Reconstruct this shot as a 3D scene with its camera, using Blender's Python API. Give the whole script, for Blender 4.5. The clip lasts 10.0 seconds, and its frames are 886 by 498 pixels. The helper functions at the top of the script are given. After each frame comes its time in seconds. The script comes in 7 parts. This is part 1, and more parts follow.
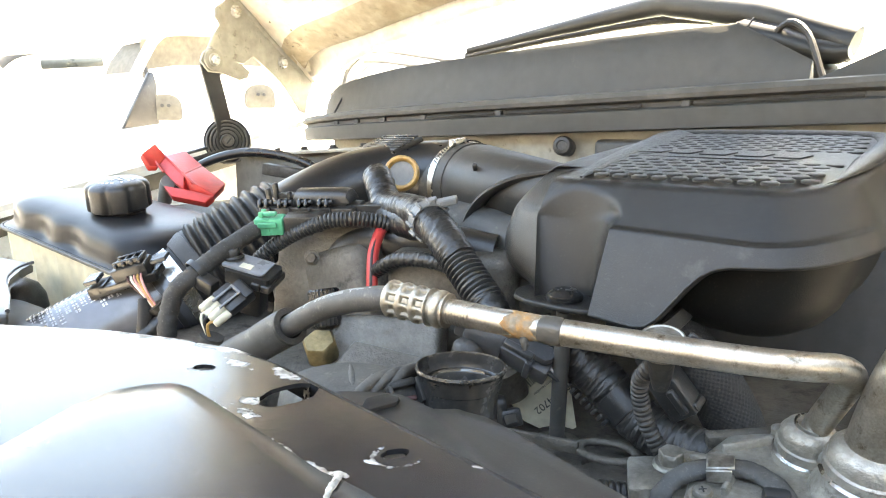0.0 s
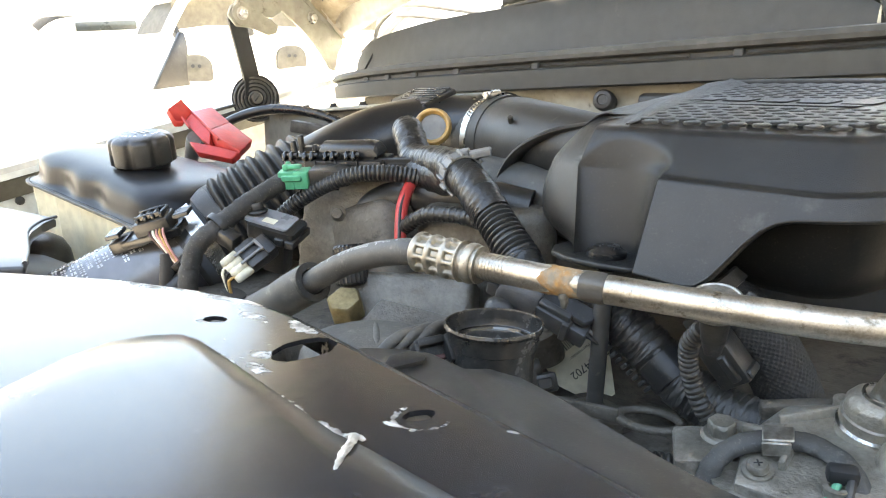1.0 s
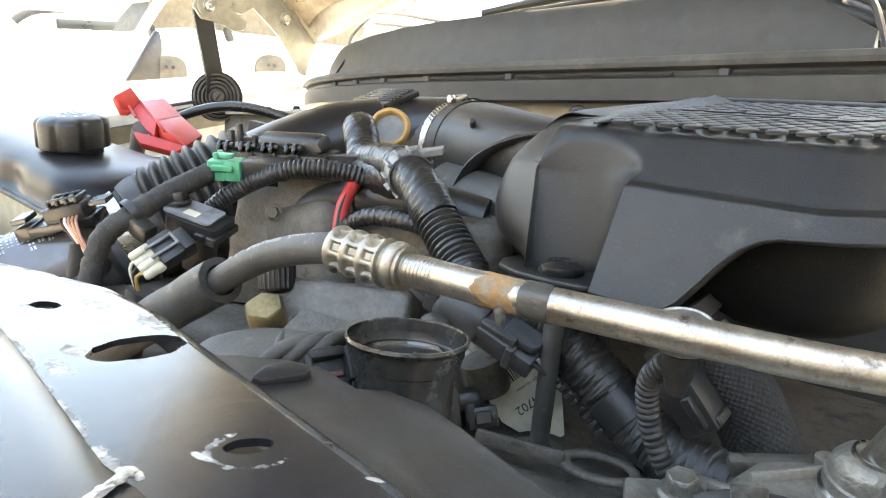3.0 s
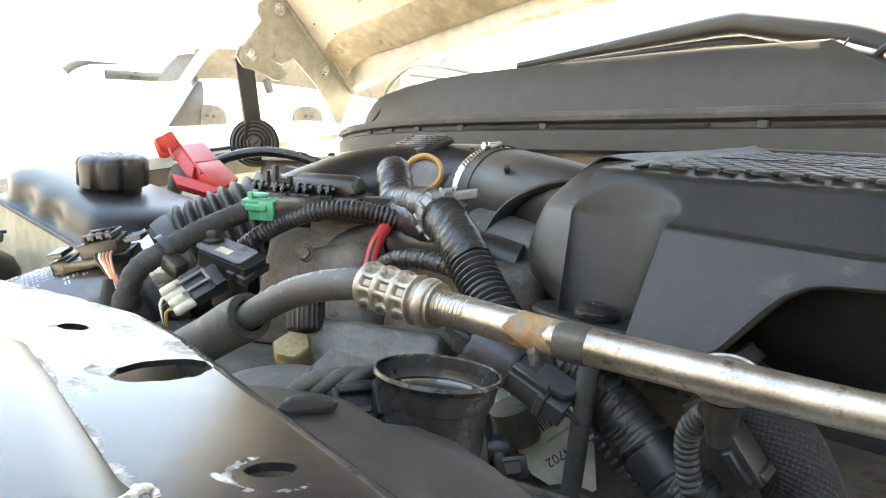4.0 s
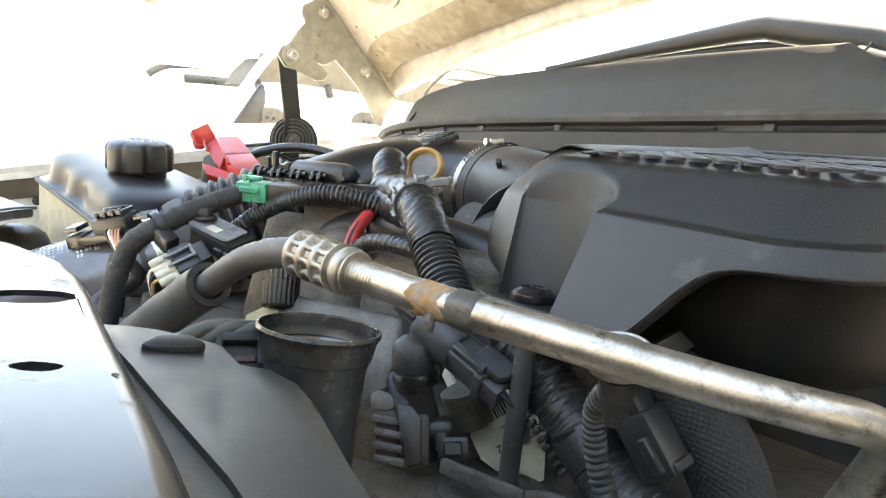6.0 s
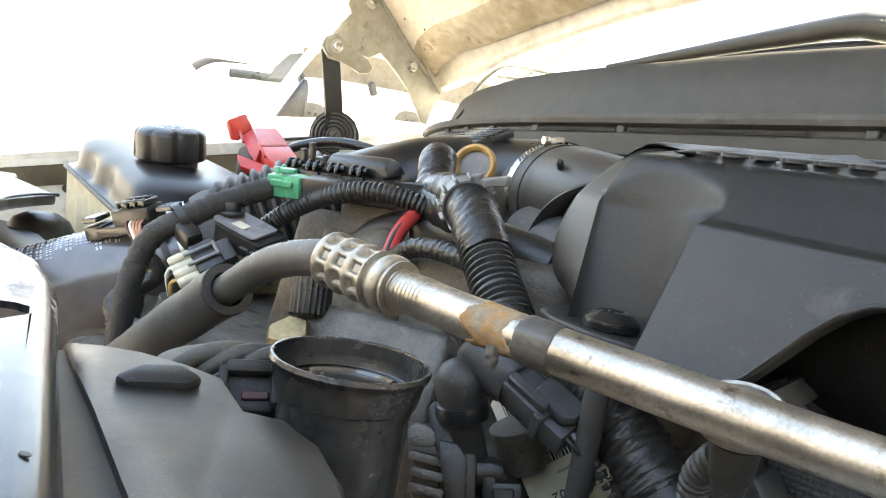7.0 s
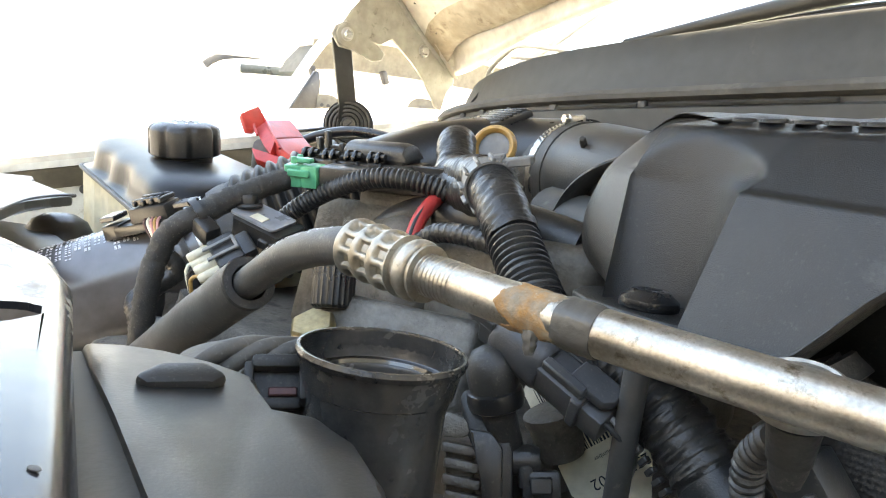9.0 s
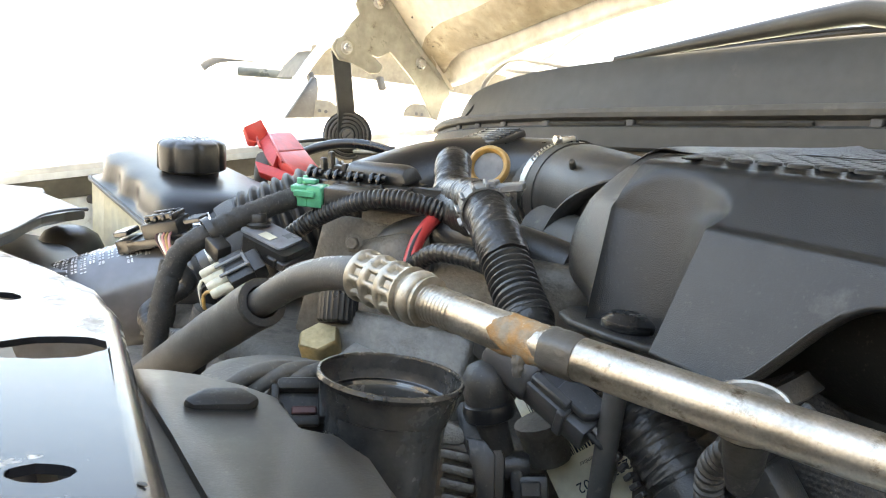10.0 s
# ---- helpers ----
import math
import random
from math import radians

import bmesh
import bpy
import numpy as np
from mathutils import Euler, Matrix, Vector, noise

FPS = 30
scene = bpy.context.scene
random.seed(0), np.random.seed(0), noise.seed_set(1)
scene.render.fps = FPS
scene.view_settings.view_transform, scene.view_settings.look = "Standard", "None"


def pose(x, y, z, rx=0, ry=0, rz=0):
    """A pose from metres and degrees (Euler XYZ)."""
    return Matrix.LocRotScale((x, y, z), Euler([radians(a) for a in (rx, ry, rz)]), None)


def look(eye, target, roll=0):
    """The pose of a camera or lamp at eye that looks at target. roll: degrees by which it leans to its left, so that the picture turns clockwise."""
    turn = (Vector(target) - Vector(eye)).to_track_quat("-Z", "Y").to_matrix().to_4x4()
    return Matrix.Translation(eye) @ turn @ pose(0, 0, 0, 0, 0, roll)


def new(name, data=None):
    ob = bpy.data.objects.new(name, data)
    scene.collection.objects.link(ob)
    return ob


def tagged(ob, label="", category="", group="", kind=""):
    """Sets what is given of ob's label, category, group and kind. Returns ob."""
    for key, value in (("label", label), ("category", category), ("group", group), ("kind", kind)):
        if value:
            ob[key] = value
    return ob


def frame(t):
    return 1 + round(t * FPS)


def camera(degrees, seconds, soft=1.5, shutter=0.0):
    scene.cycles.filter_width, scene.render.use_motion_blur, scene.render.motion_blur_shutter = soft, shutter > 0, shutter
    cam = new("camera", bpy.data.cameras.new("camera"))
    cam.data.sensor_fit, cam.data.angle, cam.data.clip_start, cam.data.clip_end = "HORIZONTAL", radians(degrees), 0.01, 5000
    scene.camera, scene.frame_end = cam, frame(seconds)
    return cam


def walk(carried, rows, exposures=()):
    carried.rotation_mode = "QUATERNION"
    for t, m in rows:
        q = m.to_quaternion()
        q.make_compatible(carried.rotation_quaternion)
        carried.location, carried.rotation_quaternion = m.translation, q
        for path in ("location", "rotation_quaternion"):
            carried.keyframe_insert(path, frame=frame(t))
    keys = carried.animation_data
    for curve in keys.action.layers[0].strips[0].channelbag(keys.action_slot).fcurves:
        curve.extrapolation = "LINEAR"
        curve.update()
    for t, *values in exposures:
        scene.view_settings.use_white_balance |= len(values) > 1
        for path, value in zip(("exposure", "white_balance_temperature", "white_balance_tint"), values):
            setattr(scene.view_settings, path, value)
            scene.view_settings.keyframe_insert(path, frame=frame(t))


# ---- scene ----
# camera and its way
cam = camera(62.2, 10.0, 1.1)
METRES, EYE, TILT, LEAN, TURN = 0.37, 1.30, -10.0, 0.0, 40.0
ROWS = [
    (0.0, 0.0, 0.0, 0.0, 0.0, 0.0, -0.0),
    (0.5, 0.0065, 0.0728, -0.0314, 2.92, -1.4, 0.58),
    (1.0, -0.001, 0.1037, -0.033, 2.49, -2.46, -0.59),
    (1.5, 0.0031, 0.1308, -0.0322, 2.5, -2.4, -1.61),
    (2.0, 0.0152, 0.1694, -0.035, 2.07, -2.1, -2.8),
    (2.5, 0.0422, 0.2241, -0.0491, 1.61, -1.47, -3.55),
    (3.0, 0.0738, 0.31, -0.081, 0.89, -0.01, -4.61),
    (3.2, 0.0708, 0.3267, -0.0896, 1.22, 2.33, -5.38),
    (4.3, 0.0695, 0.3312, -0.1049, 3.29, 4.01, -6.39),
    (4.5, 0.0737, 0.3354, -0.1024, 3.46, 3.87, -6.49),
    (5.0, 0.2151, 0.3015, -0.1081, 6.71, 3.73, -7.51),
    (5.2, 0.2744, 0.309, -0.1353, 7.35, 3.69, -8.27),
    (6.3, 0.2892, 0.3545, -0.1323, 8.51, 5.1, -9.78),
    (6.5, 0.2508, 0.4152, -0.1019, 8.4, 5.46, -10.51),
    (7.0, 0.2217, 0.5237, -0.1176, 11.13, 4.17, -11.97),
    (7.5, 0.2175, 0.5455, -0.1263, 12.32, 2.88, -11.41),
    (8.0, 0.2126, 0.563, -0.1185, 11.63, 3.08, -10.78),
    (8.5, 0.2033, 0.5658, -0.122, 12.06, 3.1, -10.18),
    (9.0, 0.2028, 0.5597, -0.1229, 12.66, 2.94, -9.77),
    (9.5, 0.2004, 0.5487, -0.1191, 12.85, 2.92, -9.58),
    (10.0, 0.2153, 0.459, -0.0914, 12.29, 2.98, -9.86),
]
walk(cam, [(t, pose(0, 0, EYE, TILT, LEAN, TURN) @ pose(METRES * x, METRES * y, METRES * z, 90 + pitch, roll, yaw)) for t, x, y, z, yaw, pitch, roll in ROWS],
     exposures=[(0.0, 4.32, 9650, 10), (0.6, 4.05, 9650, 10), (3.0, 4.05, 9650, 10), (4.5, 3.87, 9600, 10), (7.0, 3.86, 9600, 10), (9.0, 3.93, 9600, 10), (10.0, 3.93, 9600, 10)])

# ---- daylight ----
SUN_FROM = Vector((0.08, 0.45, 0.95)).normalized()
world = bpy.data.worlds.new("sky")
scene.world = world
world.use_nodes = True
wn = world.node_tree
sky = wn.nodes.new("ShaderNodeTexSky")
sky.sky_type, sky.sun_disc = "NISHITA", False
sky.sun_elevation = math.asin(SUN_FROM.z)
sky.sun_rotation = math.atan2(SUN_FROM.x, SUN_FROM.y)
sky.air_density, sky.dust_density = 1.0, 0.3
wn.links.new(sky.outputs[0], wn.nodes["Background"].inputs[0])
wn.nodes["Background"].inputs[1].default_value = 0.13
sun = new("sun", bpy.data.lights.new("sun", "SUN"))
sun.data.energy, sun.data.angle, sun.data.color = 4.0, radians(0.5), (1.0, 0.97, 0.92)
sun.matrix_world = look(SUN_FROM * 20, (0, 0, 0))


# ---- materials ----
def mat(name, col, col2=None, rough=0.5, metal=0.0, grain=60.0, stain=6.0, bump=0.15, bumpscale=400.0, spots=None, spot_amt=0.0, coat=0.0, spec=0.5, rvar=0.12, trans=0.0, fleck=0.0):
    """A surface with grain and stains: col to col2 by a coarse noise, fine grain, optional spots of dirt or wear."""
    m = bpy.data.materials.new(name)
    m.use_nodes = True
    nt = m.node_tree
    N, L = nt.nodes, nt.links
    b = N["Principled BSDF"]
    b.inputs["Metallic"].default_value = metal
    b.inputs["Coat Weight"].default_value = coat
    b.inputs["Coat Roughness"].default_value = 0.08
    b.inputs["Specular IOR Level"].default_value = spec
    if trans:
        b.inputs["Subsurface Weight"].default_value = trans
        b.inputs["Subsurface Radius"].default_value = (0.02, 0.015, 0.01)
    tc = N.new("ShaderNodeTexCoord")
    n1 = N.new("ShaderNodeTexNoise")
    n1.inputs["Scale"].default_value, n1.inputs["Detail"].default_value, n1.inputs["Roughness"].default_value = stain, 6, 0.65
    n2 = N.new("ShaderNodeTexNoise")
    n2.inputs["Scale"].default_value, n2.inputs["Detail"].default_value = grain, 4
    for n in (n1, n2):
        L.new(tc.outputs["Object"], n.inputs["Vector"])
    col2 = col2 or tuple(c * 0.65 for c in col)
    r1 = N.new("ShaderNodeValToRGB")
    r1.color_ramp.elements[0].position, r1.color_ramp.elements[1].position = 0.38, 0.64
    r1.color_ramp.elements[0].color, r1.color_ramp.elements[1].color = (*col2, 1), (*col, 1)
    L.new(n1.outputs["Fac"], r1.inputs["Fac"])
    mix = N.new("ShaderNodeMix")
    mix.data_type, mix.blend_type = "RGBA", "MULTIPLY"
    mix.inputs["Factor"].default_value = 0.55
    r2 = N.new("ShaderNodeValToRGB")
    r2.color_ramp.elements[0].position, r2.color_ramp.elements[1].position = 0.3, 0.7
    r2.color_ramp.elements[0].color, r2.color_ramp.elements[1].color = (0.55, 0.55, 0.55, 1), (1, 1, 1, 1)
    L.new(n2.outputs["Fac"], r2.inputs["Fac"])
    L.new(r1.outputs["Color"], mix.inputs["A"])
    L.new(r2.outputs["Color"], mix.inputs["B"])
    out = mix.outputs["Result"]
    if spots:
        n3 = N.new("ShaderNodeTexNoise")
        n3.inputs["Scale"].default_value, n3.inputs["Detail"].default_value, n3.inputs["Roughness"].default_value = stain * 2.7, 8, 0.72
        L.new(tc.outputs["Object"], n3.inputs["Vector"])
        r3 = N.new("ShaderNodeValToRGB")
        r3.color_ramp.elements[0].position, r3.color_ramp.elements[1].position = 0.62 - 0.3 * spot_amt, 0.74 - 0.3 * spot_amt
        L.new(n3.outputs["Fac"], r3.inputs["Fac"])
        m2 = N.new("ShaderNodeMix")
        m2.data_type = "RGBA"
        L.new(r3.outputs["Color"], m2.inputs["Factor"])
        L.new(out, m2.inputs["A"])
        m2.inputs["B"].default_value = (*spots, 1)
        out = m2.outputs["Result"]
    if fleck:
        n5 = N.new("ShaderNodeTexNoise")
        n5.inputs["Scale"].default_value, n5.inputs["Detail"].default_value, n5.inputs["Roughness"].default_value = 620, 3, 0.6
        L.new(tc.outputs["Object"], n5.inputs["Vector"])
        r5 = N.new("ShaderNodeValToRGB")
        r5.color_ramp.elements[0].position, r5.color_ramp.elements[1].position = 0.60, 0.72
        L.new(n5.outputs["Fac"], r5.inputs["Fac"])
        f5 = N.new("ShaderNodeMath")
        f5.operation = "MULTIPLY"
        f5.inputs[1].default_value = fleck
        L.new(r5.outputs["Color"], f5.inputs[0])
        m5 = N.new("ShaderNodeMix")
        m5.data_type = "RGBA"
        L.new(f5.outputs[0], m5.inputs["Factor"])
        L.new(out, m5.inputs["A"])
        m5.inputs["B"].default_value = (0.22, 0.205, 0.18, 1)
        out = m5.outputs["Result"]
    L.new(out, b.inputs["Base Color"])
    mr = N.new("ShaderNodeMapRange")
    mr.inputs["To Min"].default_value, mr.inputs["To Max"].default_value = max(0.02, rough - rvar), min(1.0, rough + rvar)
    L.new(n1.outputs["Fac"], mr.inputs["Value"])
    L.new(mr.outputs[0], b.inputs["Roughness"])
    if bump:
        n4 = N.new("ShaderNodeTexNoise")
        n4.inputs["Scale"].default_value, n4.inputs["Detail"].default_value = bumpscale, 5
        L.new(tc.outputs["Object"], n4.inputs["Vector"])
        bp = N.new("ShaderNodeBump")
        bp.inputs["Strength"].default_value, bp.inputs["Distance"].default_value = bump, 0.001
        L.new(n4.outputs["Fac"], bp.inputs["Height"])
        L.new(bp.outputs["Normal"], b.inputs["Normal"])
    return m


DUST = (0.16, 0.145, 0.125)
M_PLASTIC = mat("black moulded plastic", (0.031, 0.0305, 0.029), (0.020, 0.0195, 0.019), rough=0.36, bump=0.2, bumpscale=1100, spots=(0.10, 0.092, 0.08), spot_amt=0.03, stain=14, fleck=0.22)
M_COVER = mat("satin black cover", (0.018, 0.0177, 0.0168), (0.0125, 0.0123, 0.0118), rough=0.36, spec=0.42, bump=0.42, bumpscale=1700, spots=(0.045, 0.043, 0.040), spot_amt=0.0, stain=9, rvar=0.06, fleck=0.09)
M_SHINE = mat("paler shiny black plastic", (0.06, 0.06, 0.062), (0.035, 0.035, 0.036), rough=0.28, bump=0.1, stain=30)
M_TUB = mat("dull black tub plastic with grit", (0.011, 0.011, 0.0105), (0.008, 0.008, 0.0076), rough=0.50, spec=0.18, bump=0.2, bumpscale=900, stain=10, rvar=0.06, spots=(0.05, 0.046, 0.04), spot_amt=-0.04, fleck=0.10)
M_GLOSSY = mat("smooth black plastic", (0.014, 0.014, 0.0145), (0.009, 0.009, 0.009), rough=0.28, bump=0.12, bumpscale=500, spots=(0.07, 0.065, 0.06), spot_amt=0.02, fleck=0.12)
M_RUBBER = mat("black rubber", (0.044, 0.041, 0.037), (0.027, 0.025, 0.0225), rough=0.48, bump=0.3, bumpscale=600, spots=(0.10, 0.09, 0.075), spot_amt=0.08, stain=18, fleck=0.28)
M_DUSTRUB = mat("dusty rubber hose", (0.085, 0.080, 0.072), (0.052, 0.049, 0.045), rough=0.58, bump=0.25, bumpscale=900, spots=(0.15, 0.14, 0.12), spot_amt=0.12, stain=22, fleck=0.40)
M_TAPE = mat("black loom tape", (0.027, 0.026, 0.0245), (0.016, 0.0155, 0.0145), rough=0.34, bump=0.5, bumpscale=420, rvar=0.10, fleck=0.14)
M_CLOTH = mat("black cloth tape", (0.050, 0.047, 0.043), (0.030, 0.0285, 0.026), rough=0.72, bump=0.6, bumpscale=900, fleck=0.35)
M_COWL = mat("weathered cowl plastic", (0.048, 0.0495, 0.047), (0.038, 0.0395, 0.038), rough=0.6, bump=0.2, bumpscale=700, spots=(0.07, 0.067, 0.06), spot_amt=-0.05, stain=4)
M_SEAL = mat("grey weather seal rubber", (0.095, 0.093, 0.086), (0.066, 0.064, 0.059), rough=0.66, bump=0.4, bumpscale=300, spots=(0.11, 0.105, 0.092), spot_amt=0.15, stain=12)
M_SHROUD = mat("dusty black shroud plastic", (0.027, 0.026, 0.0245), (0.016, 0.0155, 0.0147), rough=0.46, bump=0.08, bumpscale=900, spots=(0.040, 0.038, 0.034), spot_amt=0.15, stain=26, fleck=0.12, rvar=0.2, spec=0.25)
M_PLATE = mat("worn satin black paint", (0.024, 0.025, 0.028), (0.017, 0.0175, 0.020), rough=0.24, bump=0.07, bumpscale=160, spots=(0.16, 0.145, 0.12), spot_amt=-0.06, stain=26, spec=0.30, rvar=0.10)
M_ALU = mat("dull aluminium tube", (0.62, 0.58, 0.51), (0.40, 0.365, 0.31), rough=0.38, metal=0.92, grain=700, stain=34, bump=0.14, bumpscale=900, spots=(0.17, 0.14, 0.10), spot_amt=0.24, fleck=0.25)
M_FERRULE = mat("crimped steel", (0.50, 0.46, 0.39), (0.36, 0.32, 0.26), rough=0.5, metal=0.9, grain=300, stain=60, bump=0.25, spots=(0.16, 0.135, 0.10), spot_amt=0.08)
M_CAST = mat("dirty cast aluminium", (0.20, 0.183, 0.158), (0.10, 0.090, 0.076), rough=0.48, metal=0.5, grain=220, stain=18, bump=0.9, bumpscale=420, spots=(0.10, 0.085, 0.066), spot_amt=0.16, fleck=0.30)
M_BLOCK = mat("grimy engine casting", (0.165, 0.146, 0.122), (0.085, 0.074, 0.060), rough=0.66, metal=0.2, grain=160, stain=12, bump=1.0, bumpscale=300, spots=(0.035, 0.03, 0.025), spot_amt=0.3, fleck=0.45)
M_STEEL = mat("bright zinc steel", (0.68, 0.67, 0.64), (0.5, 0.48, 0.44), rough=0.28, metal=1.0, grain=400, stain=40, bump=0.1)
M_DARKSTEEL = mat("dark oxidised steel", (0.09, 0.088, 0.085), (0.05, 0.047, 0.043), rough=0.5, metal=0.6, grain=300, stain=30, bump=0.4)
M_BRASS = mat("dull brass", (0.42, 0.34, 0.19), (0.27, 0.21, 0.11), rough=0.45, metal=0.8, grain=250, stain=40, bump=0.3)
M_RUST = mat("rust", (0.36, 0.17, 0.045), (0.24, 0.19, 0.13), rough=0.7, grain=300, stain=110, bump=0.7, bumpscale=400, spots=(0.42, 0.37, 0.29), spot_amt=0.06)
M_GREYTAPE = mat("worn grey tape", (0.125, 0.115, 0.10), (0.07, 0.064, 0.055), rough=0.42, metal=0.35, bump=0.5, bumpscale=250)
M_NECK = mat("black enamelled tube with oil film", (0.044, 0.0425, 0.040), (0.021, 0.0203, 0.0193), rough=0.24, spec=0.6, grain=80, stain=45, bump=0.1, bumpscale=500, spots=(0.012, 0.0118, 0.0112), spot_amt=0.10, rvar=0.2, fleck=0.05)
M_RIM = mat("worn bare rim", (0.062, 0.060, 0.057), (0.018, 0.0175, 0.017), rough=0.25, metal=0.5, stain=90, bump=0.2)
M_OIL = mat("oil film", (0.02, 0.016, 0.01), (0.012, 0.01, 0.008), rough=0.06, bump=0.3, bumpscale=120, coat=1.0)
M_CREAM = mat("cream translucent tank plastic", (0.66, 0.62, 0.46), (0.55, 0.50, 0.35), rough=0.45, bump=0.1, stain=7, trans=0.25)
M_WHITECONN = mat("ivory connector plastic", (0.72, 0.67, 0.52), (0.55, 0.5, 0.38), rough=0.45, bump=0.1, stain=60)
M_RED = mat("red vinyl", (0.58, 0.045, 0.035), (0.46, 0.03, 0.025), rough=0.42, bump=0.25, bumpscale=200, stain=20, spec=0.3)
M_REDWIRE = mat("red wire sheath", (0.55, 0.05, 0.045), (0.42, 0.035, 0.03), rough=0.4, bump=0.1, stain=40)
M_GREEN = mat("green connector plastic", (0.07, 0.42, 0.24), (0.05, 0.32, 0.18), rough=0.35, bump=0.1, stain=60)
M_TAN = mat("tan plastic ring", (0.52, 0.31, 0.10), (0.42, 0.24, 0.075), rough=0.45, bump=0.25, bumpscale=300, stain=60, spots=(0.2, 0.12, 0.05), spot_amt=-0.05)
M_GREYCLIP = mat("pale grey nylon", (0.20, 0.20, 0.195), (0.14, 0.14, 0.135), rough=0.45, bump=0.1, stain=50)
M_WHITEMARK = mat("white print", (0.75, 0.76, 0.78), (0.6, 0.6, 0.62), rough=0.6, bump=0)
M_GREYMARK = mat("grey print", (0.46, 0.46, 0.45), (0.32, 0.32, 0.31), rough=0.7, bump=0)
M_INK = mat("black ink", (0.02, 0.02, 0.02), rough=0.6, bump=0)
M_LABEL = mat("yellowed paper tag", (0.80, 0.76, 0.60), (0.70, 0.65, 0.49), rough=0.65, bump=0.1, stain=30)
M_BODY = mat("off-white car paint", (0.80, 0.79, 0.74), (0.74, 0.73, 0.68), rough=0.25, coat=1.0, bump=0, stain=3, spots=(0.55, 0.52, 0.45), spot_amt=-0.12)
M_INNER = mat("pale inner fender paint", (0.80, 0.83, 0.80), (0.70, 0.73, 0.70), rough=0.5, bump=0.15, stain=7, spots=(0.25, 0.23, 0.19), spot_amt=0.05)
M_HOOD = mat("cream underhood paint", (0.64, 0.605, 0.52), (0.54, 0.49, 0.40), rough=0.5, bump=0.15, bumpscale=200, stain=7, spots=(0.30, 0.24, 0.16), spot_amt=0.06)
M_HOODPALE = mat("pale underhood paint", (0.74, 0.72, 0.66), (0.62, 0.59, 0.52), rough=0.4, bump=0.1, bumpscale=200, stain=9, spots=(0.40, 0.35, 0.27), spot_amt=-0.05)
M_HINGE = mat("dusty cream hinge paint", (0.40, 0.38, 0.32), (0.31, 0.29, 0.24), rough=0.55, bump=0.2, stain=18, spots=(0.12, 0.10, 0.075), spot_amt=0.1)
M_GROUND = mat("sunlit concrete", (0.70, 0.665, 0.60), (0.63, 0.595, 0.53), rough=0.9, grain=8, stain=0.6, bump=0.5, bumpscale=30)
M_WALL = mat("white rendered wall", (0.82, 0.80, 0.74), (0.76, 0.74, 0.68), rough=0.85, grain=4, stain=0.5, bump=0.3, bumpscale=20)
M_YELLOW = mat("faded cream painted band", (0.84, 0.81, 0.72), (0.80, 0.77, 0.68), rough=0.7, bump=0, stain=2)
M_BEIGE = mat("beige cloth", (0.16, 0.15, 0.125), (0.12, 0.112, 0.093), rough=0.9, bump=0.4, stain=10)
M_EDGE = mat("paler plastic edge", (0.07, 0.068, 0.063), (0.045, 0.044, 0.041), rough=0.5, stain=30)
M_TANK = mat("glossy black tank plastic", (0.013, 0.013, 0.014), (0.010, 0.010, 0.011), rough=0.36, bump=0.08, bumpscale=400, spots=(0.05, 0.048, 0.045), spot_amt=-0.02, rvar=0.06, spec=0.14)
M_DARKWALL = mat("grey render for the added walls", (0.29, 0.272, 0.245), (0.23, 0.216, 0.195), rough=0.9, grain=12, stain=1.5, bump=0.6, bumpscale=25)
M_DULLGREY = mat("dull mottled grey", (0.16, 0.15, 0.13), (0.09, 0.084, 0.072), rough=0.65, stain=12, spots=(0.05, 0.045, 0.04), spot_amt=0.2, fleck=0.2)
M_STRIP = mat("brown dusty plastic", (0.065, 0.056, 0.045), (0.038, 0.033, 0.028), rough=0.7, bump=0.2, stain=25)
M_REDDARK = mat("dark red wire sheath", (0.10, 0.035, 0.03), (0.05, 0.02, 0.018), rough=0.6, stain=80)
M_TRIM = mat("dark grey trim", (0.06, 0.06, 0.06), (0.04, 0.04, 0.04), rough=0.6)


def glass_mat(name, tint, ior):
    m = bpy.data.materials.new(name)
    m.use_nodes = True
    b = m.node_tree.nodes["Principled BSDF"]
    b.inputs["Base Color"].default_value = (*tint, 1)
    b.inputs["Roughness"].default_value = 0.02
    b.inputs["IOR"].default_value = ior
    b.inputs["Transmission Weight"].default_value = 1.0
    return m


M_GLASS = glass_mat("window glass", (0.85, 0.95, 0.92), 1.5)


# ---- builders ----
def part(name, bm, material, parent=None, label="", smooth=38):
    """Link a bmesh, given in world places, as one mesh object under a thing."""
    me = bpy.data.meshes.new(name)
    bmesh.ops.recalc_face_normals(bm, faces=bm.faces)
    bm.to_mesh(me)
    bm.free()
    me.materials.append(material)
    if smooth:
        me.shade_smooth()
        me.set_sharp_from_angle(angle=radians(smooth))
    ob = new(name, me)
    if parent is not None:
        ob.parent = parent
        bpy.context.view_layer.update()
        ob.matrix_parent_inverse = parent.matrix_world.inverted()
    if label:
        ob["label"] = label
    return ob


def thing(name, at, label, category, group="", kind=""):
    ob = new(name)
    ob.empty_display_size = 0.02
    ob.location = at
    bpy.context.view_layer.update()
    return tagged(ob, label, category, group, kind)


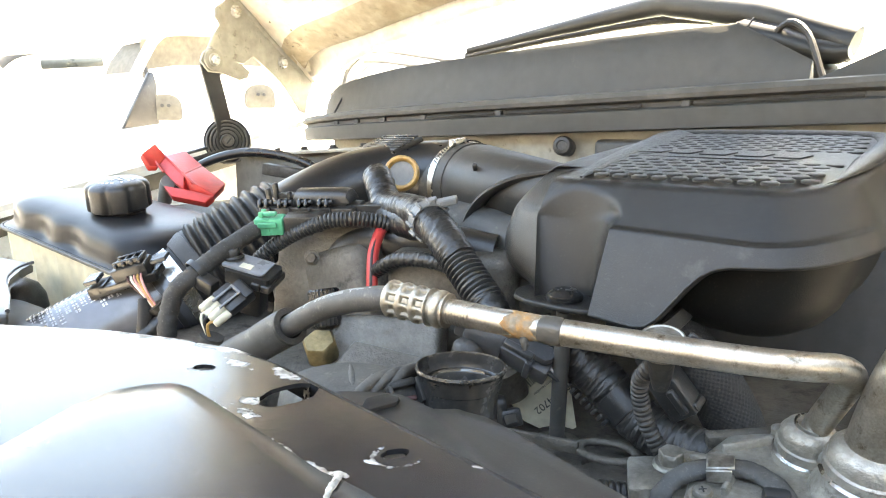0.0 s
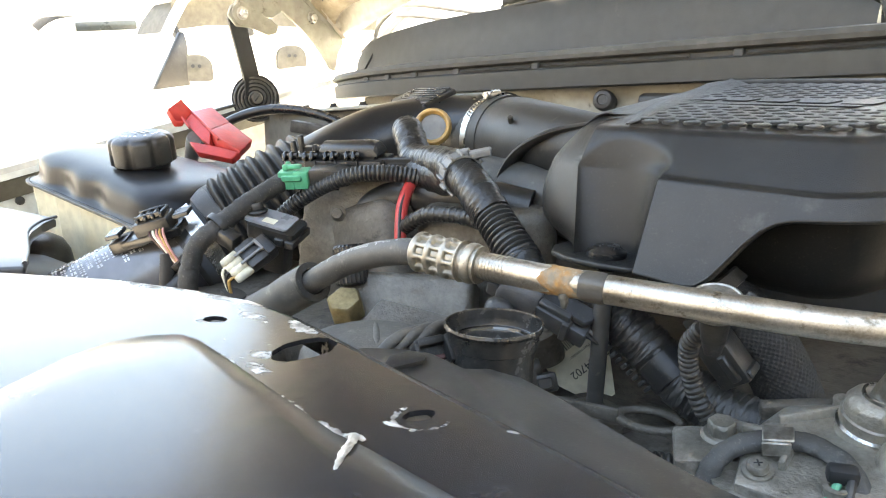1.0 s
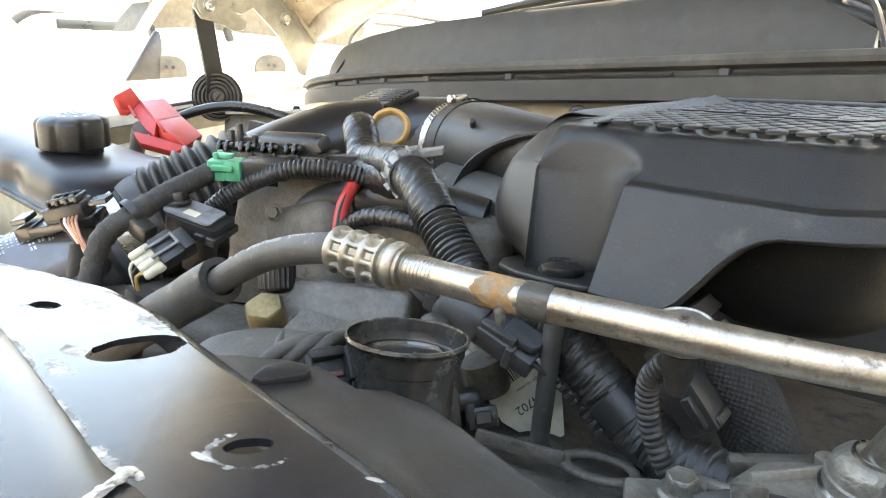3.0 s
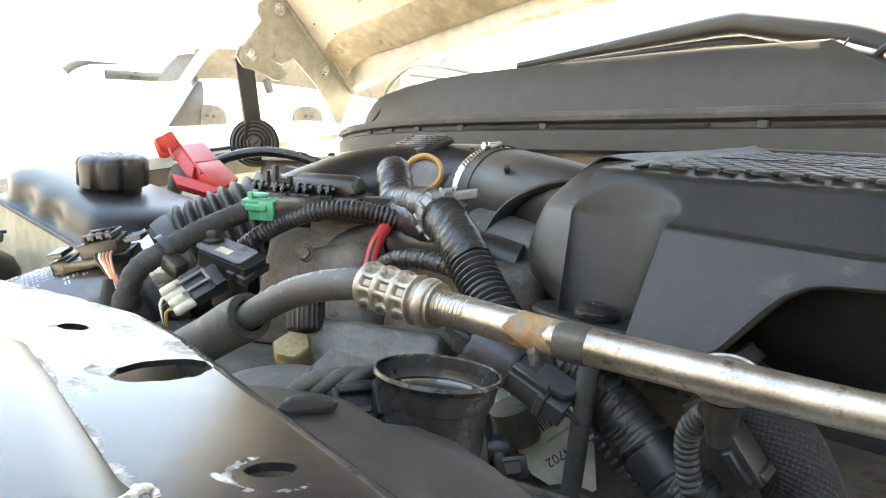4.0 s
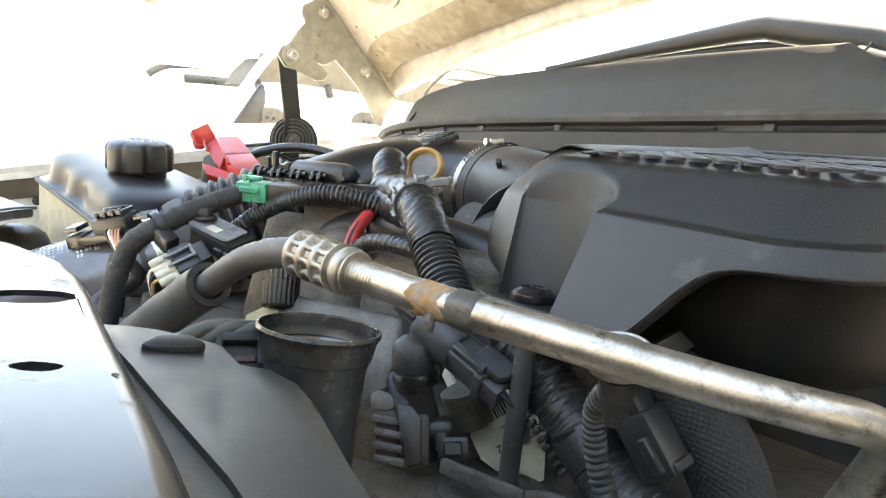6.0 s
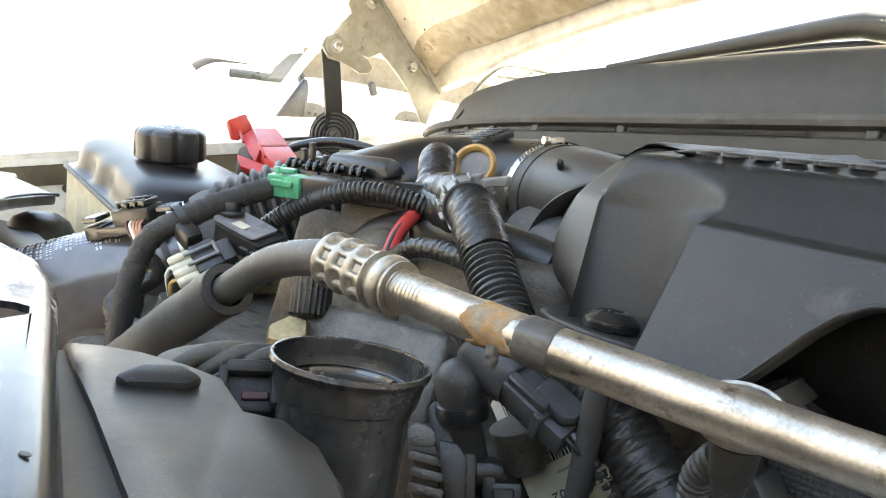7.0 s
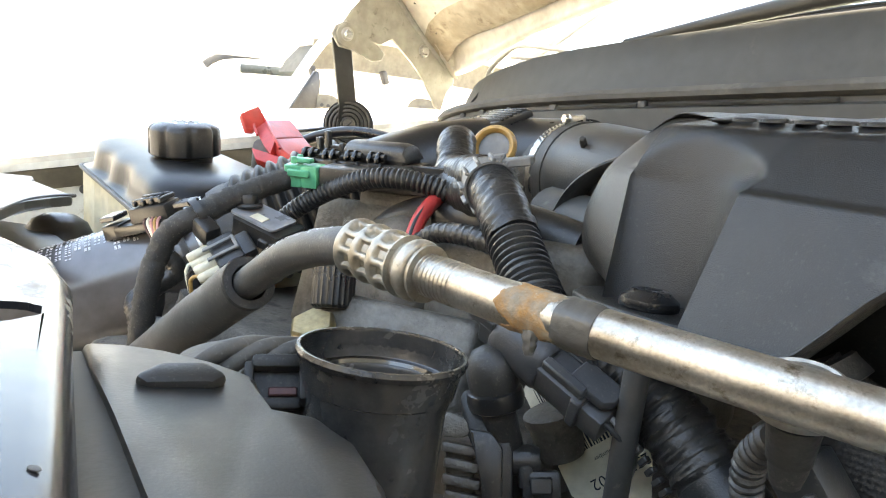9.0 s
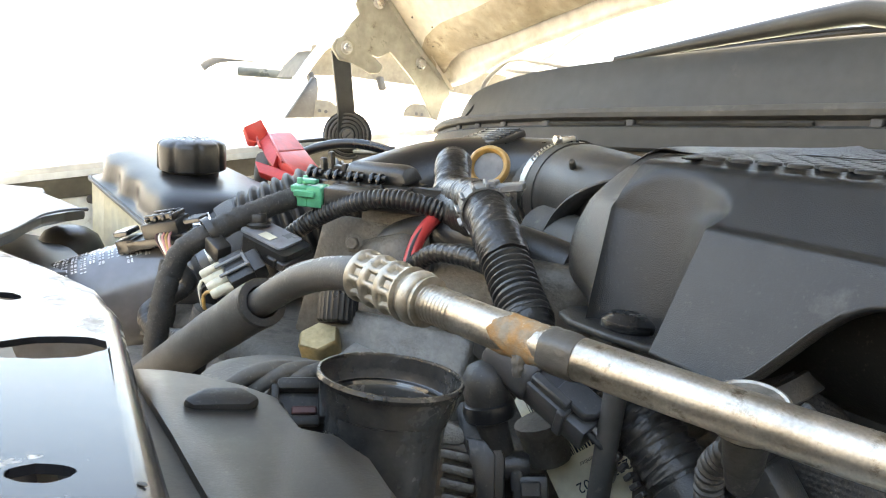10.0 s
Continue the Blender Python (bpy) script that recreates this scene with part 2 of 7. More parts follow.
def smooth_path(pts, step):
    """Points along a Catmull-Rom line through pts, about step apart."""
    p = [Vector(q) for q in pts]
    p = [p[0] * 2 - p[1]] + p + [p[-1] * 2 - p[-2]]
    out = []
    for i in range(1, len(p) - 2):
        a, b, c, d = p[i - 1:i + 3]
        n = max(2, int((c - b).length / step))
        for k in range(n):
            u = k / n
            out.append(0.5 * (2 * b + (c - a) * u + (2 * a - 5 * b + 4 * c - d) * u * u + (3 * b - a - 3 * c + d) * u ** 3))
    out.append(p[-2].copy())
    return out


def sweep(bm, pts, radius, seg=14, step=0.006, caps=True, raw=False, flat=(1, 1)):
    """A tube along a smooth line. radius: metres, or a function of (metres along, length, angle)."""
    line = [Vector(q) for q in pts] if raw else smooth_path(pts, step)
    total = sum((b - a).length for a, b in zip(line, line[1:]))
    f = radius if callable(radius) else (lambda s, n, a: radius)
    t = (line[1] - line[0]).normalized()
    up = Vector((0, 0, 1)) if abs(t.z) < 0.9 else Vector((1, 0, 0))
    side = t.cross(up).normalized()
    s, rings = 0.0, []
    for i, q in enumerate(line):
        if i:
            s += (q - line[i - 1]).length
        d = (line[min(i + 1, len(line) - 1)] - line[max(i - 1, 0)]).normalized()
        side = (side - d * side.dot(d)).normalized()
        other = d.cross(side)
        ring = []
        for k in range(seg):
            a = 2 * math.pi * k / seg
            r = f(s, total, a)
            ring.append(bm.verts.new(q + side * (math.cos(a) * r * flat[0]) + other * (math.sin(a) * r * flat[1])))
        rings.append(ring)
    for a, b in zip(rings, rings[1:]):
        for k in range(seg):
            bm.faces.new((a[k], a[(k + 1) % seg], b[(k + 1) % seg], b[k]))
    if caps:
        bm.faces.new(rings[0][::-1])
        bm.faces.new(rings[-1])
    return bm


def tube(*a, **k):
    return sweep(bmesh.new(), *a, **k)


def ribs(r, pitch, depth):
    """Radius of split corrugated conduit."""
    def f(s, n, a):
        u = (s / pitch) % 1.0
        return r - depth * (0.5 + 0.5 * math.cos(2 * math.pi * u)) ** 2
    return f


def ease(u):
    u = max(0.0, min(1.0, u))
    return u * u * (3 - 2 * u)


def taped(r, pitch=0.016, depth=0.05, seed=0, ridge=0.22):
    """Radius of a loom wound with tape: faint spiral edges and many fine slanting wrinkles."""
    def f(s, n, a):
        u = (s / pitch + a / (2 * math.pi)) % 1.0
        c, d = math.cos(a), math.sin(a)
        w = noise.noise(Vector((s * 420 + 2.2 * d + seed, c * 0.7, d * 0.7)))
        w2 = noise.noise(Vector((s * 70 + seed, c * 2.2, 7 + d * 2.2)))
        w3 = noise.noise(Vector((s * 230 - 2.6 * c, c * 0.8 + seed, d * 0.8)))
        fold = (1 - 2.4 * abs(w3)) * 0.062 + w * 0.045
        return r * (1 + ridge * depth * (u - 0.5) + 0.030 * w2 + fold * min(1.6, 0.5 + depth * 9))
    return f


def lathe(bm, profile, m, seg=28, close=False):
    """A turned form: profile of (radius, height) about the z axis of m."""
    rings = []
    for r, z in profile:
        rings.append([bm.verts.new(m @ Vector((r * math.cos(2 * math.pi * k / seg), r * math.sin(2 * math.pi * k / seg), z))) for k in range(seg)])
    for a, b in zip(rings, rings[1:]):
        for k in range(seg):
            bm.faces.new((a[k], a[(k + 1) % seg], b[(k + 1) % seg], b[k]))
    if close:
        for k in range(seg):
            bm.faces.new((rings[-1][k], rings[-1][(k + 1) % seg], rings[0][(k + 1) % seg], rings[0][k]))
    else:
        bm.faces.new(rings[0][::-1])
        bm.faces.new(rings[-1])
    return bm


def turned(profile, m, seg=28, close=False):
    return lathe(bmesh.new(), profile, m, seg, close)


def prism(bm, outline, depth, m, bevel=0.0, seg=2):
    """An outline in the xy plane of m, raised by depth along its z, with rounded edges."""
    b2 = bmesh.new()
    low = [b2.verts.new((x, y, 0)) for x, y in outline]
    top = [b2.verts.new((x, y, depth)) for x, y in outline]
    n = len(outline)
    b2.faces.new(low[::-1])
    b2.faces.new(top)
    for i in range(n):
        b2.faces.new((low[i], low[(i + 1) % n], top[(i + 1) % n], top[i]))
    if bevel:
        bmesh.ops.bevel(b2, geom=b2.edges[:], offset=bevel, segments=seg, profile=0.5, affect="EDGES", clamp_overlap=True)
    bmesh.ops.transform(b2, matrix=m, verts=b2.verts)
    me = bpy.data.meshes.new("tmp")
    b2.to_mesh(me)
    b2.free()
    bm.from_mesh(me)
    bpy.data.meshes.remove(me)
    return bm


def slab(outline, depth, m=Matrix(), bevel=0.0, seg=2):
    return prism(bmesh.new(), outline, depth, m, bevel, seg)


def block(bm, size, m, bevel=0.002, seg=2):
    """A box of that size about the origin of m, with rounded edges."""
    x, y, z = (c / 2 for c in size)
    return prism(bm, [(-x, -y), (x, -y), (x, y), (-x, y)], 2 * z, m @ pose(0, 0, -z), bevel, seg)


def brick_of(size, m, bevel=0.002, seg=2):
    return block(bmesh.new(), size, m, bevel, seg)


def frame_of(at, x_to, up=(0, 0, 1)):
    """A pose at a place with its x axis towards x_to and its z near up."""
    x = Vector(x_to).normalized()
    z = Vector(up)
    y = z.cross(x).normalized()
    z = x.cross(y)
    return Matrix.Translation(at) @ Matrix((x, y, z)).transposed().to_4x4()


def axis_of(at, z_to):
    """A pose at a place with its z axis along z_to."""
    return Matrix.Translation(at) @ Vector(z_to).to_track_quat("Z", "Y").to_matrix().to_4x4()


def loft(bm, rings, caps=(True, True), closed=True):
    """A skin over rings of as many places each."""
    vs = [[bm.verts.new(p) for p in r] for r in rings]
    n = len(vs[0])
    for a, b in zip(vs, vs[1:]):
        for k in range(n if closed else n - 1):
            bm.faces.new((a[k], a[(k + 1) % n], b[(k + 1) % n], b[k]))
    if closed and caps[0]:
        bm.faces.new(vs[0][::-1])
    if closed and caps[1]:
        bm.faces.new(vs[-1])
    return bm


def rounded(x0, y0, x1, y1, r, n=6):
    """The outline of a rectangle with round corners; r: one radius or four (from x0 y0, anticlockwise)."""
    r = (r,) * 4 if not isinstance(r, (tuple, list)) else r
    out = []
    for (cx, cy), a0, q in (((x0 + r[0], y0 + r[0]), 180, r[0]), ((x1 - r[1], y0 + r[1]), 270, r[1]), ((x1 - r[2], y1 - r[2]), 0, r[2]), ((x0 + r[3], y1 - r[3]), 90, r[3])):
        for k in range(n + 1):
            a = radians(a0 + 90 * k / n)
            out.append((cx + q * math.cos(a), cy + q * math.sin(a)))
    return out


def hexagon(r):
    return [(r * math.cos(radians(60 * k)), r * math.sin(radians(60 * k))) for k in range(6)]


def bolt(parent, at, up, r, h, material, washer=True, name="bolt"):
    m = axis_of(at, up)
    bm = slab(hexagon(r), h, m, r * 0.12, 1)
    if washer:
        lathe(bm, [(r * 1.35, -0.0002), (r * 1.4, h * 0.12), (r * 1.2, h * 0.28), (r * 0.5, h * 0.3)], m, 20)
    return part(name, bm, material, parent)


def holed(outline, holes, depth, z, bevel=0.0):
    """A plate in a level plane with openings that go through it."""
    bm = bmesh.new()
    for loop in (outline, *holes):
        vs = [bm.verts.new((x, y, 0)) for x, y in loop]
        for i in range(len(vs)):
            bm.edges.new((vs[i], vs[(i + 1) % len(vs)]))
    bmesh.ops.triangle_fill(bm, use_beauty=True, edges=bm.edges[:])
    got = bmesh.ops.extrude_face_region(bm, geom=bm.faces[:])
    bmesh.ops.translate(bm, vec=(0, 0, -depth), verts=[v for v in got["geom"] if isinstance(v, bmesh.types.BMVert)])
    bmesh.ops.translate(bm, vec=(0, 0, z), verts=bm.verts)
    return bm


def oval(cx, cy, rx, ry, turn=0.0, n=24, rough=0.0, seed=0):
    out = []
    for k in range(n):
        a = 2 * math.pi * k / n
        w = 1 + rough * noise.noise(Vector((math.cos(a) * 2 + seed, math.sin(a) * 2, 0)))
        x, y = rx * w * math.cos(a), ry * w * math.sin(a)
        c, s = math.cos(radians(turn)), math.sin(radians(turn))
        out.append((cx + c * x - s * y, cy + s * x + c * y))
    return out


# ---- ground and what stands beyond ----
bm = bmesh.new()
bmesh.ops.create_grid(bm, x_segments=8, y_segments=8, size=300)
tagged(part("ground", bm, M_GROUND), "sunlit pale concrete yard", "ground", kind="structure")

wall = thing("building", (-9.2, 6, 0), "low white rendered building in full sun with a yellow band", "building")
part("wall", brick_of((0.4, 30, 3.0), pose(-9.2, 6, 1.5), 0.02), M_WALL, wall)
part("band", brick_of((0.06, 30, 0.05), pose(-8.97, 6, 2.42, 3.5, 0, 0), 0.01), M_YELLOW, wall, "faded yellow painted band")
part("vent", brick_of((0.06, 0.22, 0.1), pose(-8.97, 2.95, 2.80), 0.01), M_BEIGE, wall, "small beige wall vent")


# Unseen walls added to cut front and side skylight and bounce warm fill.
behind = thing("building", (0, -4.2, 0), "unseen grey walls added to shape the light on the truck", "building")
part("wall", brick_of((18, 0.4, 2.7), pose(0, -4.2, 1.35), 0.02), M_DARKWALL, behind)
part("side_wall", brick_of((0.4, 14.0, 3.4), pose(3.2, 3.0, 1.7), 0.02), M_DARKWALL, behind)
part("coping", brick_of((18.1, 0.5, 0.12), pose(0, -4.2, 2.76), 0.02), M_DARKWALL, behind)


def parked_car():
    car = thing("parked_car", (-3.1, 1.9, 0), "white parked car seen through its side windows", "car")
    bm = bmesh.new()
    rings = []
    for y, x0, x1, zt in ((-1.6, -3.9, -2.4, 0.80), (-1.3, -4.0, -2.3, 1.02), (0.2, -4.05, -2.27, 1.20), (1.1, -4.05, -2.25, 1.262), (2.2, -4.05, -2.25, 1.285), (3.2, -4.05, -2.25, 1.27), (3.7, -3.95, -2.35, 1.1)):
        rings.append([(x0, y, 0.3), (x1, y, 0.3), (x1 + 0.02, y, 0.75), (x1 - 0.01, y, zt - 0.05), (x1 - 0.04, y, zt), (x0 + 0.04, y, zt), (x0 + 0.01, y, zt - 0.05), (x0 - 0.02, y, 0.75)])
    part("body", loft(bm, rings), M_BODY, car, smooth=60)
    for x in (-2.30, -4.0):
        for y in (-0.6, 2.4):
            part("wheel", turned([(0.2, -0.1), (0.3, -0.1), (0.33, -0.06), (0.33, 0.06), (0.3, 0.1), (0.2, 0.1)], axis_of((x + (0.02 if x > -3 else -0.02), y, 0.33), (1, 0, 0)), 28), M_RUBBER, car)
        bm = tube([(x, 1.10, 1.255), (x - 0.003, 1.19, 1.40), (x, 1.255, 1.515), (x - 0.01, 1.31, 1.572), (x - 0.02, 1.43, 1.615), (x - 0.02, 1.7, 1.65), (x - 0.02, 2.4, 1.67), (x - 0.02, 3.0, 1.63)], 0.026, seg=10, step=0.04, flat=(1.0, 0.55))
        part("pillar", bm, M_BODY, car)
        if x < -3:
            continue
        part("pillar_trim", slab([(1.160, 1.270), (1.288, 1.285), (1.286, 1.417), (1.276, 1.452), (1.262, 1.452), (1.203, 1.345)], 0.018, Matrix(((0, 0, 1, -2.322), (1, 0, 0, 0), (0, 1, 0, 0), (0, 0, 0, 1))), 0.004, 2), M_PLASTIC, car, "dark grey inner pillar trim")
    bm = bmesh.new()
    loft(bm, [[(-3.98 + 1.66 * k / 8, y, z - 0.01 + 0.05 * math.sin(math.pi * k / 8)) for k in range(9)] for y, z in ((1.31, 1.575), (1.43, 1.62), (2.2, 1.68), (3.0, 1.63))], closed=False)
    part("roof", bm, M_BODY, car)
    bm = bmesh.new()
    loft(bm, [[(-2.62 + 0.22 * k / 8, yy, zz) for k in range(9)] for yy, zz in ((1.27, 1.455), (1.29, 1.50), (1.34, 1.56), (1.45, 1.59))], closed=False)
    loft(bm, [[(-2.40, yy, z0) , (-2.38, yy, z0 + 0.1)] for yy, z0 in ((1.28, 1.462), (1.42, 1.485), (1.70, 1.50), (2.2, 1.51))], closed=False)
    part("headliner", bm, M_BEIGE, car, "beige headliner and sun visors")
    for y, s in ((1.327, 1.0), (1.709, 1.0)):
        bm = slab(rounded(-0.052 * s, 0.0, 0.052 * s, 0.085 * s, (0.012, 0.012, 0.04, 0.04)), 0.05, pose(-2.335, y, 1.297 + (0.045 if y > 1.5 else 0), 90, 0, 62), 0.012, 3)
        hr = part("headrest", bm, M_BEIGE, car)
        for d in (-0.010, 0.010):
            part("headrest_post", turned([(0.006, 0), (0.006, 0.012)], axis_of((-2.335 + 0.045 + d * 0.5, y - 0.024 + d * 0.9, 1.345 + (0.045 if y > 1.5 else 0)), (0.87, -0.48, 0)), 10), M_TRIM, hr)
    for y, z in ((1.285, 1.45), (1.56, 1.48)):
        part("visor_clip", brick_of((0.03, 0.022, 0.05), pose(-2.37, y, z, 25, 0, 0), 0.008), M_TRIM, car)
    return car


parked_car()

M_FARGLASS = mat("tinted grey-green window", (0.05, 0.055, 0.05), (0.03, 0.035, 0.03), rough=0.3, stain=5)
far = thing("parked_car", (-5.4, 2.6, 0), "white car farther off, its roof washed out by the sun", "car")
bm = bmesh.new()
loft(bm, [[(-6.0, y, z - 0.05), (-5.4, y, z + 0.02), (-4.7, y, z), (-4.6, y, z - 0.05), (-4.58, y, z - 0.12)] for y, z in ((1.62, 1.63), (1.83, 1.72), (2.1, 1.77), (2.46, 1.82), (3.6, 1.84), (4.2, 1.7))], closed=False)
part("roof", bm, M_BODY, far)
part("roof_rail", tube([(-4.50, 1.60, 1.590), (-4.50, 1.66, 1.640), (-4.50, 1.78, 1.682), (-4.50, 2.16, 1.735), (-4.50, 2.6, 1.785)], 0.022, seg=8, step=0.04, flat=(0.6, 1.1)), M_TRIM, far)
part("side_window", brick_of((0.02, 0.36, 0.055), pose(-4.49, 1.99, 1.625, 6, 0, 0), 0.01, 2), M_FARGLASS, far, "tinted side window")
part("body", brick_of((1.7, 4.4, 0.95), pose(-5.45, 2.4, 0.9), 0.12, 4), M_BODY, far)
for x in (-4.75, -6.15):
    for y in (0.9, 3.8):
        part("wheel", turned([(0.2, -0.1), (0.3, -0.1), (0.33, -0.06), (0.33, 0.06), (0.3, 0.1), (0.2, 0.1)], axis_of((x, y, 0.33), (1, 0, 0)), 28), M_RUBBER, far)
for y in (1.85, 2.15):
    part("mirror", brick_of((0.12, 0.22, 0.07), pose(-4.55, y, 1.62, 8, 0, 0), 0.03, 3), M_INNER, far)

# ---- the truck's sheet metal ----
CENTRE = -0.45  # the truck's middle line


def fender_inner(y):
    return 1.170 + 0.215 * (y - 0.43)


def fender_crown(y):
    return 1.262 + 0.155 * (y - 0.70)


# Darker grey that stands in for the shade below the fender lip.
M_LIPSHADE = mat("grey paint darkened for lip shade", (0.17, 0.165, 0.14), (0.11, 0.105, 0.088), rough=0.7, stain=14, bump=0.3)


def build_fender(side, label):
    """side: 1 as seen beyond the tank, -1 mirrored about the truck's middle."""
    def at(x, y, z):
        return (x if side > 0 else 2 * CENTRE - x, y, z)
    fender = thing("fender", at(-1.45, 0.4, 0.6), label, "fender")
    rings = []
    for k in range(17):
        y = -0.5 + 1.62 * k / 16
        zi, zc = fender_inner(y), fender_crown(y)
        rings.append([at(-1.272, y, zi - 0.016), at(-1.270, y, zi - 0.004), at(-1.274, y, zi), at(-1.285, y, zi + 0.004), at(-1.34, y, zi + (zc - zi) * 0.55), at(-1.42, y, zi + (zc - zi) * 0.88), at(-1.50, y, zc), at(-1.57, y, zc - 0.02), at(-1.61, y, zc - 0.08), at(-1.63, y, zc - 0.25), at(-1.63, y, 0.62)])
    part("outer_panel", loft(bmesh.new(), rings, closed=False), M_BODY, fender)
    rings = []
    for k in range(13):
        y = -0.4 + 1.35 * k / 12
        zi = fender_inner(y)
        rings.append([at(-1.262, y, zi - 0.012), at(-1.262, y, zi - 0.022), at(-1.285, y, zi - 0.026), at(-1.288, y, zi - 0.07), at(-1.282, y, 1.0), at(-1.27, y, 0.62)])
    part("inner_panel", loft(bmesh.new(), rings, closed=False), M_INNER, fender, "pale painted inner fender wall")
    # Strip below the lip, its overhang shade given by colour.
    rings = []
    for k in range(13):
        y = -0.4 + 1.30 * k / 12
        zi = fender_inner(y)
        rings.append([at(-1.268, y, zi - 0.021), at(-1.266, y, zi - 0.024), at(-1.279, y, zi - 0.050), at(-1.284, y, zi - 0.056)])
    part("lip_underside", loft(bmesh.new(), rings, closed=False), M_LIPSHADE, fender, "grey band with the lip's shade painted in")
    for y, z in ((0.42, 1.105), (0.36, 1.02)):
        part("plug", turned([(0.007, 0), (0.007, 0.004), (0.004, 0.006)], axis_of(at(-1.288, y, z), (side, 0, 0)), 12), M_TRIM, fender)


build_fender(1, "white front fender washed out by sunlight")
build_fender(-1, "white front fender on the shaded side of the bay")


# cowl: strips and a raised panel that follow the curved foot of the windscreen
def cowl_y(x):
    u = abs(x - CENTRE) - 0.15
    return 0.863 + 0.53 * max(0.0, u) ** 2.5


def cowl_z(x):
    return 1.3195 + 0.037 * (x + 0.334)


def cowl_strip(profile, x0=-1.26, x1=0.42, n=60):
    bm = bmesh.new()
    rings = []
    for k in range(n + 1):
        x = x0 + (x1 - x0) * k / n
        rings.append([(x, cowl_y(x) + dy, cowl_z(x) + dz) for dy, dz in profile])
    return loft(bm, rings)


cowl = thing("cowl_panel", (CENTRE, 0.93, 1.2), "weathered dark grey cowl panel below the windscreen", "cowl")
part("lower_strip", cowl_strip([(0.0, -0.031), (-0.012, -0.029), (-0.014, -0.006), (-0.010, -0.003), (0.004, -0.003), (0.03, -0.004), (0.03, -0.03)]), M_COWL, cowl)
part("ledge", cowl_strip([(-0.006, -0.005), (-0.007, 0.002), (-0.002, 0.008), (0.03, 0.008), (0.03, -0.005)]), M_TRIM, cowl)
part("weather_seal", cowl_strip([(-0.006, 0.003), (-0.016, 0.006), (-0.018, 0.011), (-0.013, 0.017), (-0.002, 0.019), (0.014, 0.018), (0.02, 0.004)]), M_SEAL, cowl, "grey rubber weather seal")
for x in (-1.02, -0.94, -0.86, -0.76, -0.615, -0.345, -0.1, 0.1):
    part("clip", brick_of((0.012, 0.012, 0.009), pose(x, cowl_y(x) - 0.006, cowl_z(x) - 0.0005, 0, 0, 0), 0.0015, 1), M_TRIM, cowl)
for x0, x1 in ((-0.60, -0.40), (-0.335, -0.16), (-0.75, -0.62)):
    bm = bmesh.new()
    loft(bm, [[(x, cowl_y(x) - 0.0125, cowl_z(x) - 0.0035), (x, cowl_y(x) - 0.0145, cowl_z(x) - 0.001), (x, cowl_y(x) - 0.0105, cowl_z(x) + 0.0015), (x, cowl_y(x) - 0.008, cowl_z(x) - 0.002)] for x in (x0, (x0 + x1) / 2, x1)])
    part("bright_edge", bm, M_EDGE, cowl, "slightly paler edge strip")


def cowl_top(x):
    """Height of the raised panel's top edge."""
    pts = [(-1.200, 1.336), (-1.192, 1.342), (-1.15, 1.361), (-1.126, 1.367), (-1.06, 1.373), (-0.886, 1.387), (-0.652, 1.398), (-0.469, 1.409), (-0.312, 1.413), (-0.225, 1.365)]
    for (a, za), (b, zb) in zip(pts, pts[1:]):
        if x <= b:
            return za + (zb - za) * (x - a) / (b - a)
    return pts[-1][1]


bm = bmesh.new()
rings = []
xs = [-1.200, -1.192, -1.15, -1.126, -1.06, -1.0, -0.9, -0.8, -0.7, -0.6, -0.5, -0.42, -0.36, -0.312, -0.27, -0.225]
for x in xs:
    y0, z0, z1 = cowl_y(x) + 0.012, cowl_z(x) + 0.016, cowl_top(x)
    e = 0.022 + 0.22 * (z1 - z0)
    rings.append([(x, y0 + 0.022, z0), (x, y0 + (e + 0.022) / 2, (z0 + z1) / 2), (x, y0 + e, z1 - 0.003), (x, y0 + e + 0.003, z1), (x, y0 + e + 0.008, z1 - 0.002), (x, y0 + e + 0.013, z0)])
part("raised_panel", loft(bm, rings), M_COWL, cowl)
x = -1.095
part("joint", brick_of((0.002, 0.004, 0.06), pose(x, cowl_y(x) + 0.039, 1.335, -33, 6, 0), 0.0005, 1), M_TRIM, cowl)
x = -0.245
bm = bmesh.new()
loft(bm, [[(xx, cowl_y(xx) + 0.012, cowl_z(xx) + 0.016), (xx, cowl_y(xx) + 0.030, zt), (xx, cowl_y(xx) + 0.05, zt), (xx, cowl_y(xx) + 0.09, cowl_z(xx))] for xx, zt in ((-0.215, 1.345), (-0.16, 1.37), (-0.10, 1.40), (0.2, 1.42), (0.4, 1.40))])
part("end_panel", bm, M_COWL, cowl)
bm = bmesh.new()
loft(bm, [[(xx, cowl_y(xx) + 0.03, cowl_z(xx) - 0.02), (xx, cowl_y(xx) + 0.2, cowl_z(xx) + 0.015), (xx, cowl_y(xx) + 0.2, cowl_z(xx) - 0.02)] for xx in (-1.215, -1.1, -0.8, -0.45, -0.2, 0.1, 0.42)])
part("tray", bm, M_TRIM, cowl)

fw = thing("firewall", (CENTRE, 0.9, 0.6), "off-white painted firewall behind the engine", "firewall")
bm = bmesh.new()
loft(bm, [[(x, cowl_y(x) + 0.022, 0.5), (x, cowl_y(x) + 0.022, cowl_z(x) - 0.03), (x, cowl_y(x) + 0.05, cowl_z(x) - 0.03), (x, cowl_y(x) + 0.05, 0.5)] for x in (-1.10, -0.9, -0.7, -0.45, -0.2, 0.0, 0.2, 0.42)])
part("panel", bm, M_HINGE, fw)
